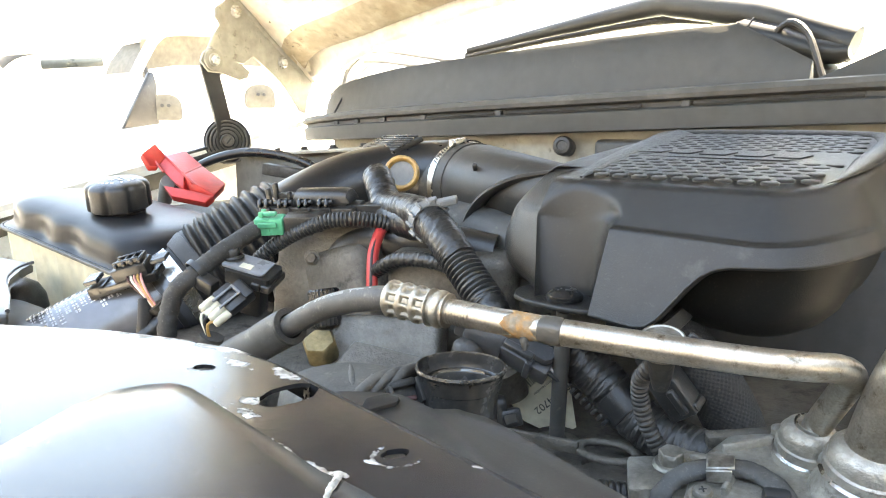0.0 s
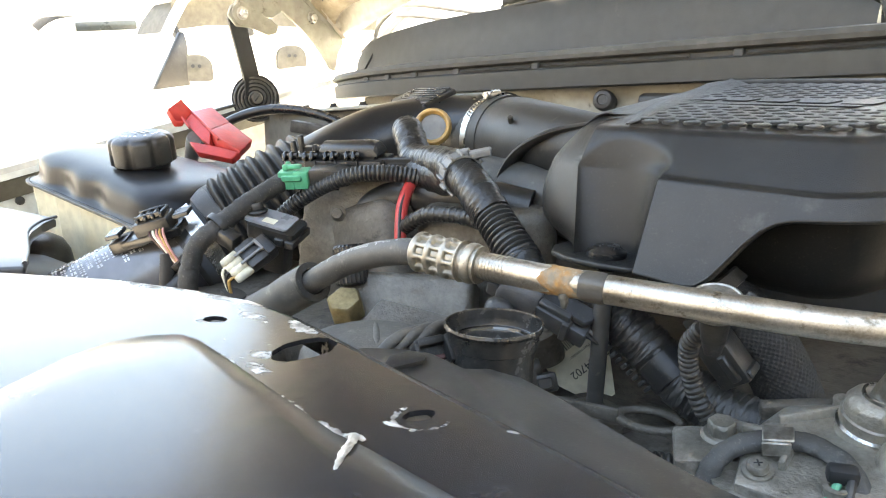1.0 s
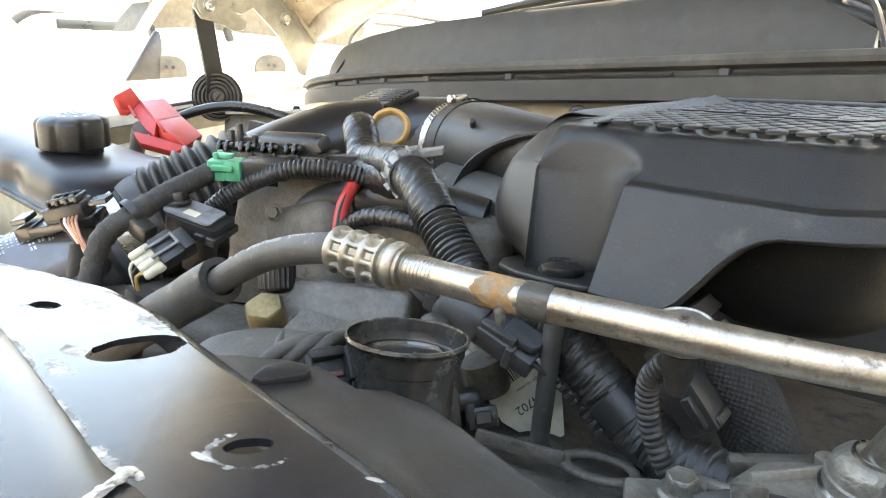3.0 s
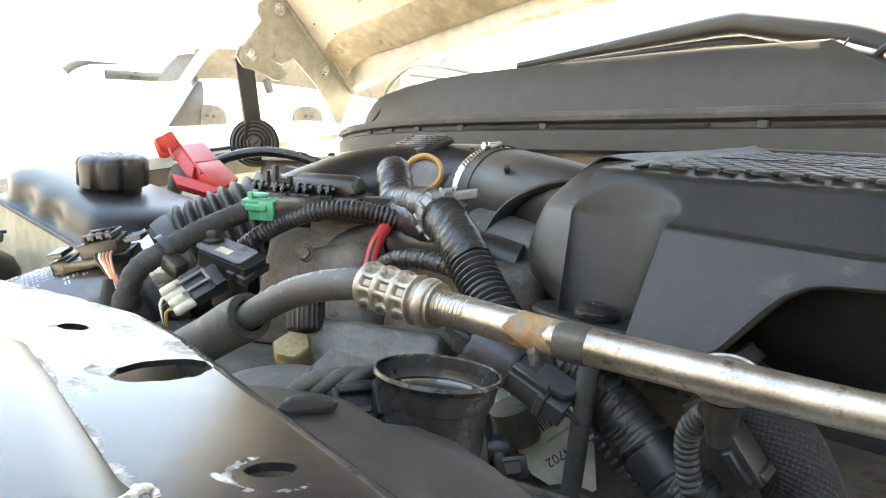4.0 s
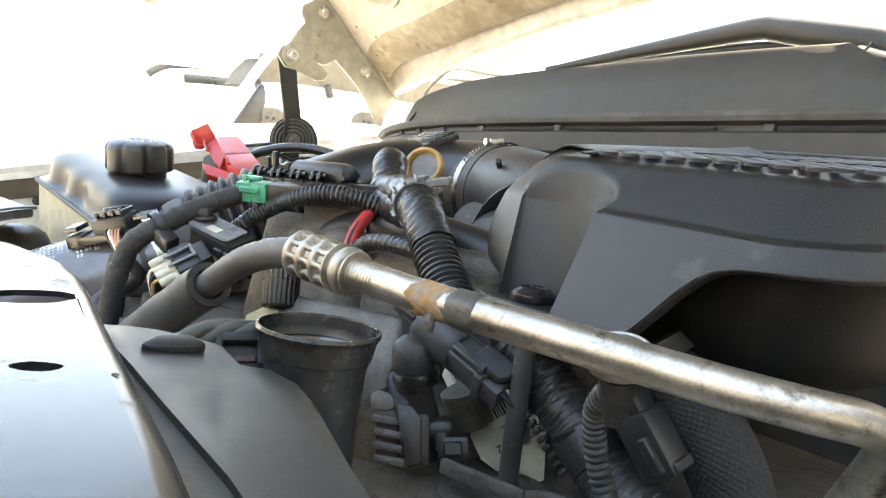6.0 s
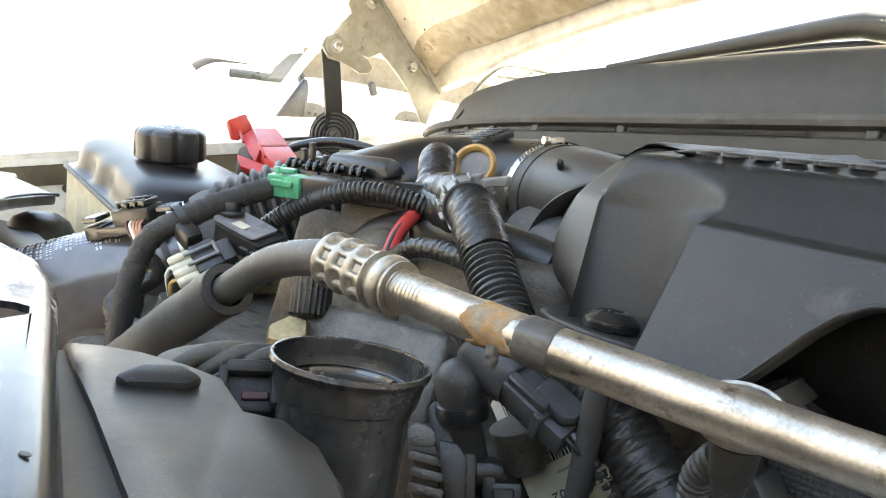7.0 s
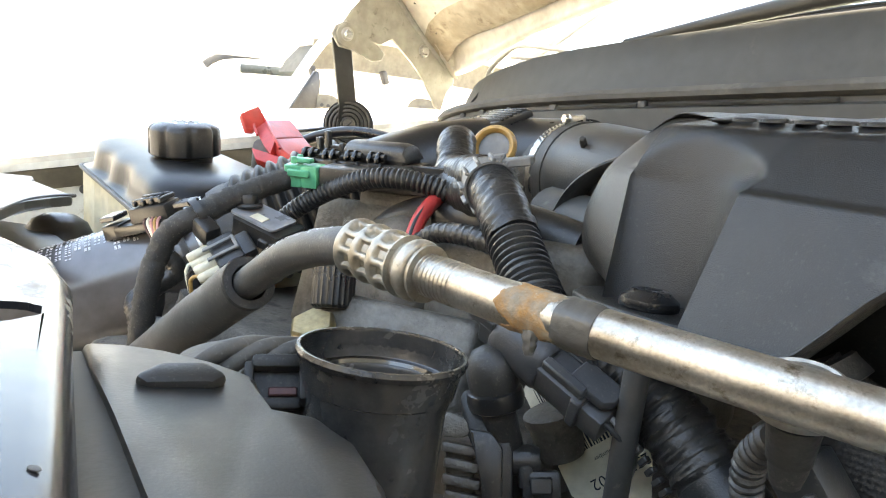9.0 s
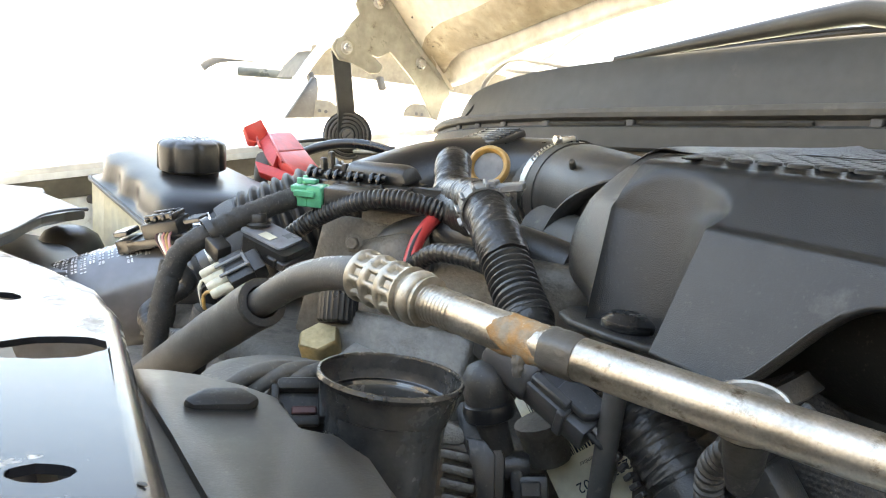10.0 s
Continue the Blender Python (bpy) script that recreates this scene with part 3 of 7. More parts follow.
part("knob", turned([(0.012, 0), (0.012, 0.012), (0.0135, 0.014), (0.0135, 0.026), (0.011, 0.030), (0.007, 0.031), (0.006, 0.029), (0.002, 0.029)], axis_of((-0.52, 0.885, 1.262), (0.25, -1, 0.15)), 18), M_RUBBER, fw, "black rubber grommet knob")
part("pad", brick_of((0.20, 0.03, 0.07), pose(-0.37, 0.878, 1.24), 0.008, 3), M_RUBBER, fw, "black insulation pad")

# Dark sheet added so the background right of the tub stays dark.
bm = bmesh.new()
loft(bm, [[(x, cowl_y(x) + 0.004, 0.55), (x, cowl_y(x) + 0.002, 1.0), (x, cowl_y(x) + 0.006, 1.205), (x, cowl_y(x) + 0.020, 1.215), (x, cowl_y(x) + 0.020, 0.55)] for x in (-0.75, -0.6, -0.45, -0.3, -0.1, 0.1, 0.3, 0.42)])
part("insulation", bm, M_TRIM, fw, "dark sheet added as a backdrop over the firewall", smooth=60)

# windscreen and wiper
ws = bmesh.new()
rings = []
for k in range(9):
    x = -1.25 + 1.6 * k / 8
    b = 0.12 * (1 - ((x - CENTRE) / 0.8) ** 2)
    rings.append([(x, 1.12 - b, 1.345), (x, 1.45 - b, 1.60), (x, 1.80 - b, 1.83)])
loft(ws, rings, closed=False)
bmesh.ops.recalc_face_normals(ws, faces=ws.faces)
bmesh.ops.solidify(ws, geom=ws.faces[:], thickness=0.005)
screen = thing("windscreen", (CENTRE, 1.1, 1.345), "clear windscreen glass reflecting the sky", "windscreen")
part("glass", ws, M_GLASS, screen).visible_shadow = False
for k in (0, 8):
    part("edge_trim", tube([Vector(p) + Vector((0, -0.004, 0.004)) for p in rings[k]], 0.012, seg=8, step=0.1), M_TRIM, screen)
part("lower_seal", tube([Vector(r[0]) + Vector((0, 0.0, -0.004)) for r in rings], 0.010, seg=8, step=0.05), M_TRIM, screen)

M_WIPER = mat("satin black wiper paint", (0.016, 0.0175, 0.0175), (0.011, 0.012, 0.012), rough=0.42, spec=0.4, stain=20, bump=0.1)
wiper = thing("wiper", (-0.25, 0.98, 1.37), "black wiper arm and blade resting on the windscreen", "wiper")
part("arm", tube([(-0.20, 0.985, 1.386), (-0.245, 0.99, 1.402), (-0.30, 0.995, 1.425), (-0.345, 0.998, 1.436), (-0.43, 1.0, 1.452), (-0.455, 1.0, 1.454), (-0.55, 1.0, 1.443), (-0.70, 1.0, 1.424), (-0.785, 1.0, 1.413)],
                 lambda s, n, a: 0.022 - 0.0165 * min(1, s / n * 1.05), seg=12, step=0.012, flat=(0.8, 1.0)), M_WIPER, wiper)
bm = bmesh.new()
loft(bm, [[(x, 0.985 + 0.020 * math.cos(w), z + h * math.sin(w) * (1.0 if math.sin(w) > 0 else 0.8)) for w in [2 * math.pi * k / 16 for k in range(16)]] for x, z, h in ((-0.335, 1.411, 0.012), (-0.325, 1.408, 0.018), (-0.285, 1.396, 0.020), (-0.245, 1.381, 0.019), (-0.215, 1.377, 0.016), (-0.203, 1.378, 0.011))])
part("knuckle", bm, M_WIPER, wiper, smooth=50)
part("knuckle_seam", tube([(-0.322, 0.964, 1.395), (-0.318, 0.962, 1.410), (-0.312, 0.970, 1.424)], 0.0014, seg=6, step=0.003), M_INK, wiper)
part("pivot", turned([(0.020, -0.03), (0.022, 0.0), (0.018, 0.006)], axis_of((-0.235, 0.985, 1.358), (0.2, -0.3, 1)), 20), M_WIPER, wiper)
part("blade_rail", tube([(-0.80, 1.014, 1.409), (-0.62, 1.019, 1.430), (-0.46, 1.019, 1.441), (-0.38, 1.019, 1.435)], 0.003, seg=8, step=0.02), M_WIPER, wiper)
part("blade", tube([(-0.80, 1.015, 1.405), (-0.62, 1.02, 1.425), (-0.46, 1.02, 1.436), (-0.38, 1.02, 1.43)], 0.005, seg=8, step=0.02), M_RUBBER, wiper)
part("washer_hose", tube([(-0.295, 0.975, 1.395), (-0.27, 0.965, 1.415), (-0.245, 0.955, 1.40), (-0.225, 0.945, 1.355), (-0.215, 0.94, 1.33)], 0.004, seg=8, step=0.01), M_RUBBER, wiper)

far_wiper = thing("wiper", (-1.16, 1.06, 1.37), "thin far wiper arm and blade lying on the windscreen", "wiper")
part("arm", tube([(-1.155, 1.06, 1.362), (-1.15, 1.06, 1.392), (-1.12, 1.06, 1.417), (-1.07, 1.06, 1.434), (-0.94, 1.06, 1.416), (-0.84, 1.06, 1.398)], lambda s, n, a: 0.0050 - 0.002 * s / n, seg=10, step=0.01), M_GREYCLIP, far_wiper)
part("blade", tube([(-1.10, 1.065, 1.416), (-1.03, 1.065, 1.410), (-0.93, 1.065, 1.394), (-0.84, 1.065, 1.378)], 0.0035, seg=8, step=0.02), M_GREYCLIP, far_wiper)
part("pivot", turned([(0.014, -0.02), (0.014, 0.0), (0.009, 0.006)], pose(-1.155, 1.06, 1.36), 18), M_GREYCLIP, far_wiper)

# frame, wheels and the closing panels that carry the body
chassis = thing("truck_chassis", (CENTRE, 0.4, 0), "dark steel truck frame on two front wheels", "chassis")
for x in (CENTRE - 0.42, CENTRE + 0.42):
    part("rail", brick_of((0.09, 2.6, 0.16), pose(x, 0.75, 0.56), 0.01), M_DARKSTEEL, chassis)
for y in (0.1, 0.62, 1.4):
    part("crossmember", brick_of((0.84, 0.1, 0.1), pose(CENTRE, y, 0.55), 0.01), M_DARKSTEEL, chassis)
part("axle", turned([(0.05, -0.9), (0.05, 0.9)], axis_of((CENTRE, 0.35, 0.4), (1, 0, 0)), 16), M_DARKSTEEL, chassis)
for x in (CENTRE - 0.92, CENTRE + 0.92):
    w = part("wheel", turned([(0.06, -0.10), (0.20, -0.09), (0.22, 0.0), (0.20, 0.09), (0.06, 0.10)], axis_of((x, 0.35, 0.4), (1, 0, 0)), 28), M_STEEL, chassis)
    part("tyre", turned([(0.22, -0.12), (0.36, -0.12), (0.40, -0.08), (0.40, 0.08), (0.36, 0.12), (0.22, 0.12)], axis_of((x, 0.35, 0.4), (1, 0, 0)), 36, close=True), M_RUBBER, w)
for x0, x1 in ((-1.272, CENTRE - 0.42), (CENTRE + 0.42, 0.36)):
    part("splash_panel", brick_of((abs(x1 - x0), 1.5, 0.012), pose((x0 + x1) / 2, 0.3, 0.635), 0.003), M_TRIM, chassis)
part("radiator", brick_of((0.95, 0.09, 0.56), pose(-0.12, 0.06, 0.86), 0.01), M_TRIM, chassis)

# bonnet, standing open
HA = radians(40)


def hood_at(x, v, off=0.0):
    """A place on the open bonnet: v metres forward of its rear corner, off below the inner panel's plane."""
    return Vector((x, 1.03 - v * math.cos(HA) - off * math.sin(HA), 1.405 + v * math.sin(HA) - off * math.cos(HA)))


def along(x, table):
    """Straight-line reading of a table of (distance from the middle line, value)."""
    u = abs(x - CENTRE)
    for (p, c), (q, d) in zip(table, table[1:]):
        if u <= q:
            return c + (d - c) * (u - p) / (q - p)
    return table[-1][1]


def hood_rear(x):
    """The rear edge of the outer flange."""
    return along(x, ((0.0, 0.124), (0.1, 0.119), (0.29, 0.092), (0.43, 0.062), (0.52, 0.045), (0.64, 0.009), (0.73, -0.020), (0.79, -0.034), (0.84, -0.036)))


def panel_rear(x):
    """The rear edge of the inner panel."""
    return along(x, ((0.0, 0.165), (0.173, 0.149), (0.34, 0.118), (0.45, 0.096), (0.59, 0.067), (0.68, 0.053), (0.75, 0.030), (0.79, 0.002), (0.84, -0.012)))


M_HOODDIRT = mat("cream underhood paint under brown dirt", (0.50, 0.44, 0.33), (0.30, 0.245, 0.165), rough=0.6, bump=0.25, bumpscale=220, stain=11, spots=(0.15, 0.11, 0.065), spot_amt=0.22, fleck=0.15)
hood = thing("hood", (CENTRE, 1.03, 1.405), "open hood with a dirt-stained cream underside and pale outer edge", "hood")
HW = 0.825
xs = [CENTRE - HW + 2 * HW * k / 48 for k in range(49)]
bm = bmesh.new()
rings = []
for x in xs:
    r = hood_rear(x)
    rings.append([hood_at(x, r + 0.010, -0.002), hood_at(x, r + 0.002, -0.001), hood_at(x, r - 0.002, -0.006), hood_at(x, r, -0.012), hood_at(x, r + 0.012, -0.020), hood_at(x, r + 0.2, -0.055), hood_at(x, 0.7, -0.08), hood_at(x, 1.22, -0.06), hood_at(x, 1.22, -0.054), hood_at(x, 0.7, -0.074), hood_at(x, r + 0.2, -0.049), hood_at(x, r + 0.016, -0.010)])
part("outer_skin", loft(bm, rings), M_BODY, hood)
inner = [x for x in xs if abs(x - CENTRE) < 0.80]
bm = bmesh.new()
rings = []
for x in inner:
    r, e = hood_rear(x), panel_rear(x)
    rings.append([hood_at(x, r + 0.001, -0.0015), hood_at(x, r + 0.006, 0.0015), hood_at(x, r + (e - r) * 0.30, 0.0035), hood_at(x, r + (e - r) * 0.45, 0.0005), hood_at(x, r + (e - r) * 0.55, -0.006), hood_at(x, e - 0.004, -0.012), hood_at(x, e + 0.012, -0.012)])
part("rear_flange", loft(bm, rings, closed=False), M_HOODPALE, hood, "pale rear flange with a pressed step", smooth=60)
bm = bmesh.new()
rings = []
for x in inner:
    e = panel_rear(x)
    w = 0.7 + 0.3 * noise.noise(Vector((x * 9, 0, 0)))
    rings.append([hood_at(x, e + 0.006, -0.012), hood_at(x, e + 0.0005, -0.005), hood_at(x, e, 0.001), hood_at(x, e + 0.004, 0.007 * w), hood_at(x, e + 0.012, 0.013 * w), hood_at(x, e + 0.024, 0.0165 * w), hood_at(x, e + 0.040, 0.0165 * w), hood_at(x, e + 0.056, 0.0145), hood_at(x, e + 0.070, 0.012)])
part("rolled_edge", loft(bm, rings, closed=False), M_HOODDIRT, hood, "rolled panel edge caked with brown dirt", smooth=80)
# inner panel with pressed openings
outline = [(x, panel_rear(x) + 0.068) for x in inner] + [(CENTRE + 0.79, 1.18), (CENTRE - 0.79, 1.18)]
holes = [oval(side * 0.625 + CENTRE, 0.222, 0.062, 0.052, 0, 30) for side in (-1, 1)]
holes += [oval(side * 0.22 + CENTRE, v, 0.16, 0.15, 0, 30) for side in (-1, 1) for v in (0.45, 0.85)]
bm = holed(outline, holes, 0.006, 0)
hm = Matrix.Translation(hood_at(0, 0, 0.012)) @ Matrix(((1, 0, 0), (0, -math.cos(HA), -math.sin(HA)), (0, math.sin(HA), -math.cos(HA)))).to_4x4()
bmesh.ops.transform(bm, matrix=hm, verts=bm.verts)
part("inner_panel", bm, M_HOOD, hood)
for h in holes:
    cx, cy = sum(p[0] for p in h) / len(h), sum(p[1] for p in h) / len(h)
    bm = bmesh.new()
    loft(bm, [[hm @ Vector((cx + (x - cx) * w, cy + (y - cy) * w, z)) for x, y in h] for w, z in ((1.06, 0.001), (1.03, 0.004), (1.0, 0.003), (0.95, -0.006), (0.90, -0.030))], caps=(False, False))
    part("opening_wall", bm, M_HOOD, hood, smooth=80)
# Dark sheet behind the openings; its colour gives the gap's shade.
bm = bmesh.new()
loft(bm, [[hood_at(x, panel_rear(x) + 0.02, -0.016), hood_at(x, 0.6, -0.03), hood_at(x, 1.18, -0.03)] for x in inner], closed=False)
part("liner", bm, M_TRIM, hood, "dark sheet for the shade between the panels")
part("latch_boss", turned([(0.030, 0), (0.030, 0.006), (0.020, 0.008), (0.004, 0.008)], hm @ pose(-1.085, 0.225, -0.034), 28), M_DARKSTEEL, hood, "dark round boss inside the opening")
pad = slab(rounded(CENTRE - 0.60, 0.265, CENTRE + 0.60, 1.12, 0.09), 0.012, hm @ pose(0, 0, 0.0062), 0.005, 2)
tagged(part("hood_insulation", pad, M_CLOTH), "black felt insulation pad on the open hood", "insulation")
for x, v in ((-1.20, 0.075), (-1.165, 0.115), (-1.205, 0.14)):
    part("drain_hole", slab(oval(0, 0, 0.0028, 0.0018, 30, 12), 0.0006, hm @ pose(x, v, 0.0)), M_INK, hood)
for sx in (CENTRE - HW, CENTRE + HW):
    d = 1 if sx < CENTRE else -1
    bm = bmesh.new()
    loft(bm, [[hood_at(sx, v, -0.06), hood_at(sx - d * 0.006, v, -0.02), hood_at(sx, v, 0.004), hood_at(sx + d * 0.012, v, 0.010), hood_at(sx + d * 0.05, v, 0.012)] for v in (-0.03, 0.1, 0.3, 0.6, 0.9, 1.2)], closed=False)
    part("side_flange", bm, M_HOOD, hood)
# the hood narrows towards the nose
for ob in [c for c in hood.children if c.type == "MESH"]:
    for vert in ob.data.vertices:
        v = (1.03 - vert.co.y) / math.cos(HA)
        vert.co.x = CENTRE + (vert.co.x - CENTRE) * (1 - 0.16 * ease((v - 0.30) / 0.45))

# bonnet hinge with its strut and coiled spring
hinge = new("hinge")
hinge.empty_display_size = 0.02
hinge.location = (-1.25, 0.95, 1.25)
hinge.parent = hood
hinge.matrix_parent_inverse = hood.matrix_world.inverted()
hinge["label"] = "dusty cream hinge with a black coil spring"
bpy.context.view_layer.update()


def yz(points, x, depth, bevel=0.001):
    """An outline in (y, z) as a plate that faces +x."""
    m = Matrix(((0, 0, 1, x), (1, 0, 0, 0), (0, 1, 0, 0), (0, 0, 0, 1)))
    return slab(points, depth, m, bevel, 1)


part("bracket", yz([(0.817, 1.488), (0.818, 1.505), (0.866, 1.540), (0.89, 1.512), (0.939, 1.467), (1.015, 1.406), (1.045, 1.388), (1.048, 1.366), (1.031, 1.348), (1.026, 1.312), (1.010, 1.316), (0.975, 1.366), (0.948, 1.387), (0.899, 1.424), (0.876, 1.406), (0.832, 1.412), (0.796, 1.428), (0.813, 1.458), (0.829, 1.475)], -1.245, 0.005, 0.0015), M_HINGE, hinge)
part("rib", tube([(-1.239, 0.862, 1.528), (-1.239, 0.892, 1.503), (-1.239, 0.94, 1.458), (-1.239, 1.02, 1.395)], 0.005, seg=8, step=0.02, flat=(0.5, 1)), M_HINGE, hinge)
part("link", yz([(0.770, 1.405), (0.777, 1.421), (0.795, 1.432), (0.825, 1.418), (0.862, 1.402), (0.878, 1.391), (0.872, 1.378), (0.853, 1.373), (0.816, 1.387), (0.787, 1.386)], -1.228, 0.005, 0.0015), M_HINGE, hinge)
part("washer", turned([(0.019, 0), (0.019, 0.003), (0.012, 0.005), (0.004, 0.0052)], axis_of((-1.2232, 0.797, 1.409), (1, 0, 0)), 28), M_HINGE, hinge)
for y, z, x in ((0.797, 1.409, -1.219), (0.969, 1.414, -1.239), (0.862, 1.503, -1.239)):
    bolt(hinge, (x, y, z), (1, 0, 0), 0.0085, 0.008, M_STEEL)
part("strut", yz([(0.778, 1.402), (0.816, 1.398), (0.842, 1.290), (0.842, 1.262), (0.808, 1.262), (0.808, 1.290)], -1.243, 0.006, 0.001), M_PLASTIC, hinge, "black hinge strut")
bm = bmesh.new()
m = axis_of((-1.238, 0.829, 1.259), (1, -0.45, 0.05))
M_COIL = mat("black spring steel", (0.11, 0.108, 0.10), (0.07, 0.068, 0.063), rough=0.5, metal=0.3, stain=30)
sweep(bm, [m @ Vector((math.cos(a) * (0.010 + 0.0066 * a / 6.283), math.sin(a) * (0.010 + 0.0066 * a / 6.283), 0.006)) for a in [k * 0.25 for k in range(126)]], 0.0024, seg=6, raw=True)
part("coil_spring", bm, M_COIL, hinge, "flat black coil spring")
# Black disc behind the coil puts shade between its turns.
part("spring_backing", turned([(0.044, -0.006), (0.044, 0.001), (0.01, 0.001)], m, 32), M_INK, hinge)
part("pivot", turned([(0.010, 0), (0.011, 0.012), (0.009, 0.016)], m, 18), M_CAST, hinge)
part("pivot_slot", brick_of((0.014, 0.003, 0.002), m @ pose(0, 0, 0.0165, 0, 0, 50), 0.0005, 1), M_DARKSTEEL, hinge)
part("spring_stop", tube([(-1.22, 0.74, 1.225), (-1.215, 0.80, 1.238), (-1.21, 0.88, 1.238), (-1.205, 0.96, 1.225)], 0.006, seg=8, flat=(0.4, 1.0)), M_DARKSTEEL, hinge)

# ---- radiator support ----
def worn_paint(name, base, worn):
    """Black paint chipped to primer inside ragged patches. Each patch: x, y, half length, half width, degrees, strength."""
    m = mat(name, base, tuple(c * 0.7 for c in base), rough=0.22, bump=0.07, bumpscale=160, stain=26, spec=0.28, rvar=0.10)
    nt = m.node_tree
    N, L = nt.nodes, nt.links
    bs = N["Principled BSDF"]
    tc = N.new("ShaderNodeTexCoord")
    total = None
    for x, y, rx, ry, turn, force in worn:
        mp = N.new("ShaderNodeMapping")
        mp.vector_type = "TEXTURE"
        mp.inputs["Location"].default_value = (x, y, 0)
        mp.inputs["Rotation"].default_value = (0, 0, radians(turn))
        mp.inputs["Scale"].default_value = (rx, ry, 100)
        L.new(tc.outputs["Object"], mp.inputs["Vector"])
        ln = N.new("ShaderNodeVectorMath")
        ln.operation = "LENGTH"
        L.new(mp.outputs[0], ln.inputs[0])
        fall = N.new("ShaderNodeMapRange")
        fall.inputs["From Min"].default_value, fall.inputs["From Max"].default_value = 0.35, 1.15
        fall.inputs["To Min"].default_value, fall.inputs["To Max"].default_value = force, 0.0
        L.new(ln.outputs["Value"], fall.inputs["Value"])
        if total is None:
            total = fall.outputs[0]
        else:
            mx = N.new("ShaderNodeMath")
            mx.operation = "MAXIMUM"
            L.new(total, mx.inputs[0])
            L.new(fall.outputs[0], mx.inputs[1])
            total = mx.outputs[0]
    tear = N.new("ShaderNodeTexNoise")
    tear.inputs["Scale"].default_value, tear.inputs["Detail"].default_value, tear.inputs["Roughness"].default_value = 170, 7, 0.62
    L.new(tc.outputs["Object"], tear.inputs["Vector"])
    add = N.new("ShaderNodeMath")
    add.operation = "ADD"
    L.new(total, add.inputs[0])
    L.new(tear.outputs["Fac"], add.inputs[1])
    cut = N.new("ShaderNodeMapRange")
    cut.inputs["From Min"].default_value, cut.inputs["From Max"].default_value = 0.815, 0.99
    L.new(add.outputs[0], cut.inputs["Value"])
    dirt = N.new("ShaderNodeTexNoise")
    dirt.inputs["Scale"].default_value, dirt.inputs["Detail"].default_value = 90, 6
    L.new(tc.outputs["Object"], dirt.inputs["Vector"])
    ramp = N.new("ShaderNodeValToRGB")
    ramp.color_ramp.elements[0].position, ramp.color_ramp.elements[1].position = 0.36, 0.62
    ramp.color_ramp.elements[0].color, ramp.color_ramp.elements[1].color = (0.16, 0.14, 0.115, 1), (0.66, 0.64, 0.60, 1)
    L.new(dirt.outputs["Fac"], ramp.inputs["Fac"])
    mix = N.new("ShaderNodeMix")
    mix.data_type = "RGBA"
    old = bs.inputs["Base Color"].links[0].from_socket
    L.new(cut.outputs[0], mix.inputs["Factor"])
    L.new(old, mix.inputs["A"])
    L.new(ramp.outputs["Color"], mix.inputs["B"])
    L.new(mix.outputs["Result"], bs.inputs["Base Color"])
    rough = N.new("ShaderNodeMix")
    rough.data_type = "FLOAT"
    old = bs.inputs["Roughness"].links[0].from_socket
    L.new(cut.outputs[0], rough.inputs["Factor"])
    L.new(old, rough.inputs["A"])
    rough.inputs["B"].default_value = 0.75
    L.new(rough.outputs["Result"], bs.inputs["Roughness"])
    return m


WEAR = [(-0.420, 0.224, 0.050, 0.014, 24, 0.50), (-0.365, 0.236, 0.032, 0.012, 14, 0.50), (-0.335, 0.224, 0.024, 0.006, -4, 0.40), (-0.302, 0.230, 0.020, 0.007, -8, 0.46), (-0.325, 0.243, 0.018, 0.005, 2, 0.38), (-0.287, 0.240, 0.024, 0.006, -6, 0.52), (-0.258, 0.236, 0.014, 0.003, -12, 0.42), (-0.245, 0.234, 0.03, 0.0025, -11, 0.30)]
WEAR += [(-0.284, 0.196, 0.012, 0.008, 40, 0.42), (-0.272, 0.185, 0.022, 0.006, -12, 0.36), (-0.343, 0.203, 0.010, 0.006, 20, 0.36), (-0.290, 0.1815, 0.040, 0.0035, -6, 0.44), (-0.240, 0.1730, 0.036, 0.0045, -8, 0.46), (-0.205, 0.1690, 0.016, 0.005, -5, 0.50), (-0.30, 0.205, 0.09, 0.035, -4, 0.15)]
for k in range(18):
    w = 6.283 * k / 18
    if not 0.8 < w < 1.8:
        WEAR.append((-0.190 + 0.0098 * math.cos(w), 0.199 + 0.0112 * math.sin(w), 0.0042, 0.0024, math.degrees(w) + 90, 0.34 if math.sin(w) < 0.3 else 0.27))
WEAR += [(-0.193, 0.1875, 0.007, 0.0022, 10, 0.48), (-0.160, 0.2115, 0.004, 0.0016, 30, 0.44)]
M_WORN = worn_paint("worn satin black paint with chips", (0.022, 0.0225, 0.025), WEAR)
REAR = [(0.45, 0.165), (0.2, 0.178), (0.0, 0.190), (-0.106, 0.2085), (-0.134, 0.2138), (-0.18, 0.2210), (-0.233, 0.2290), (-0.28, 0.2365), (-0.317, 0.2425), (-0.36, 0.2435), (-0.40, 0.234), (-0.457, 0.214), (-0.527, 0.172), (-0.62, 0.09), (-0.70, -0.02), (-0.72, -0.12)]
support = thing("radiator_support", (-0.2, 0.12, 1.1), "glossy black radiator support with chipped paint and holes", "radiator support")
outline = [(x, y - 0.0075) for x, y in REAR] + [(0.45, -0.12)]
slot = oval(-0.2765, 0.2125, 0.0115, 0.0175, 8, 30, 0.15, 3)
plate_holes = [oval(-0.343, 0.208, 0.0065, 0.0048, 20, 18, 0.2, 1), slot, oval(-0.192, 0.199, 0.0042, 0.0062, -20, 22, 0.15, 5), oval(0.05, 0.16, 0.012, 0.012)]
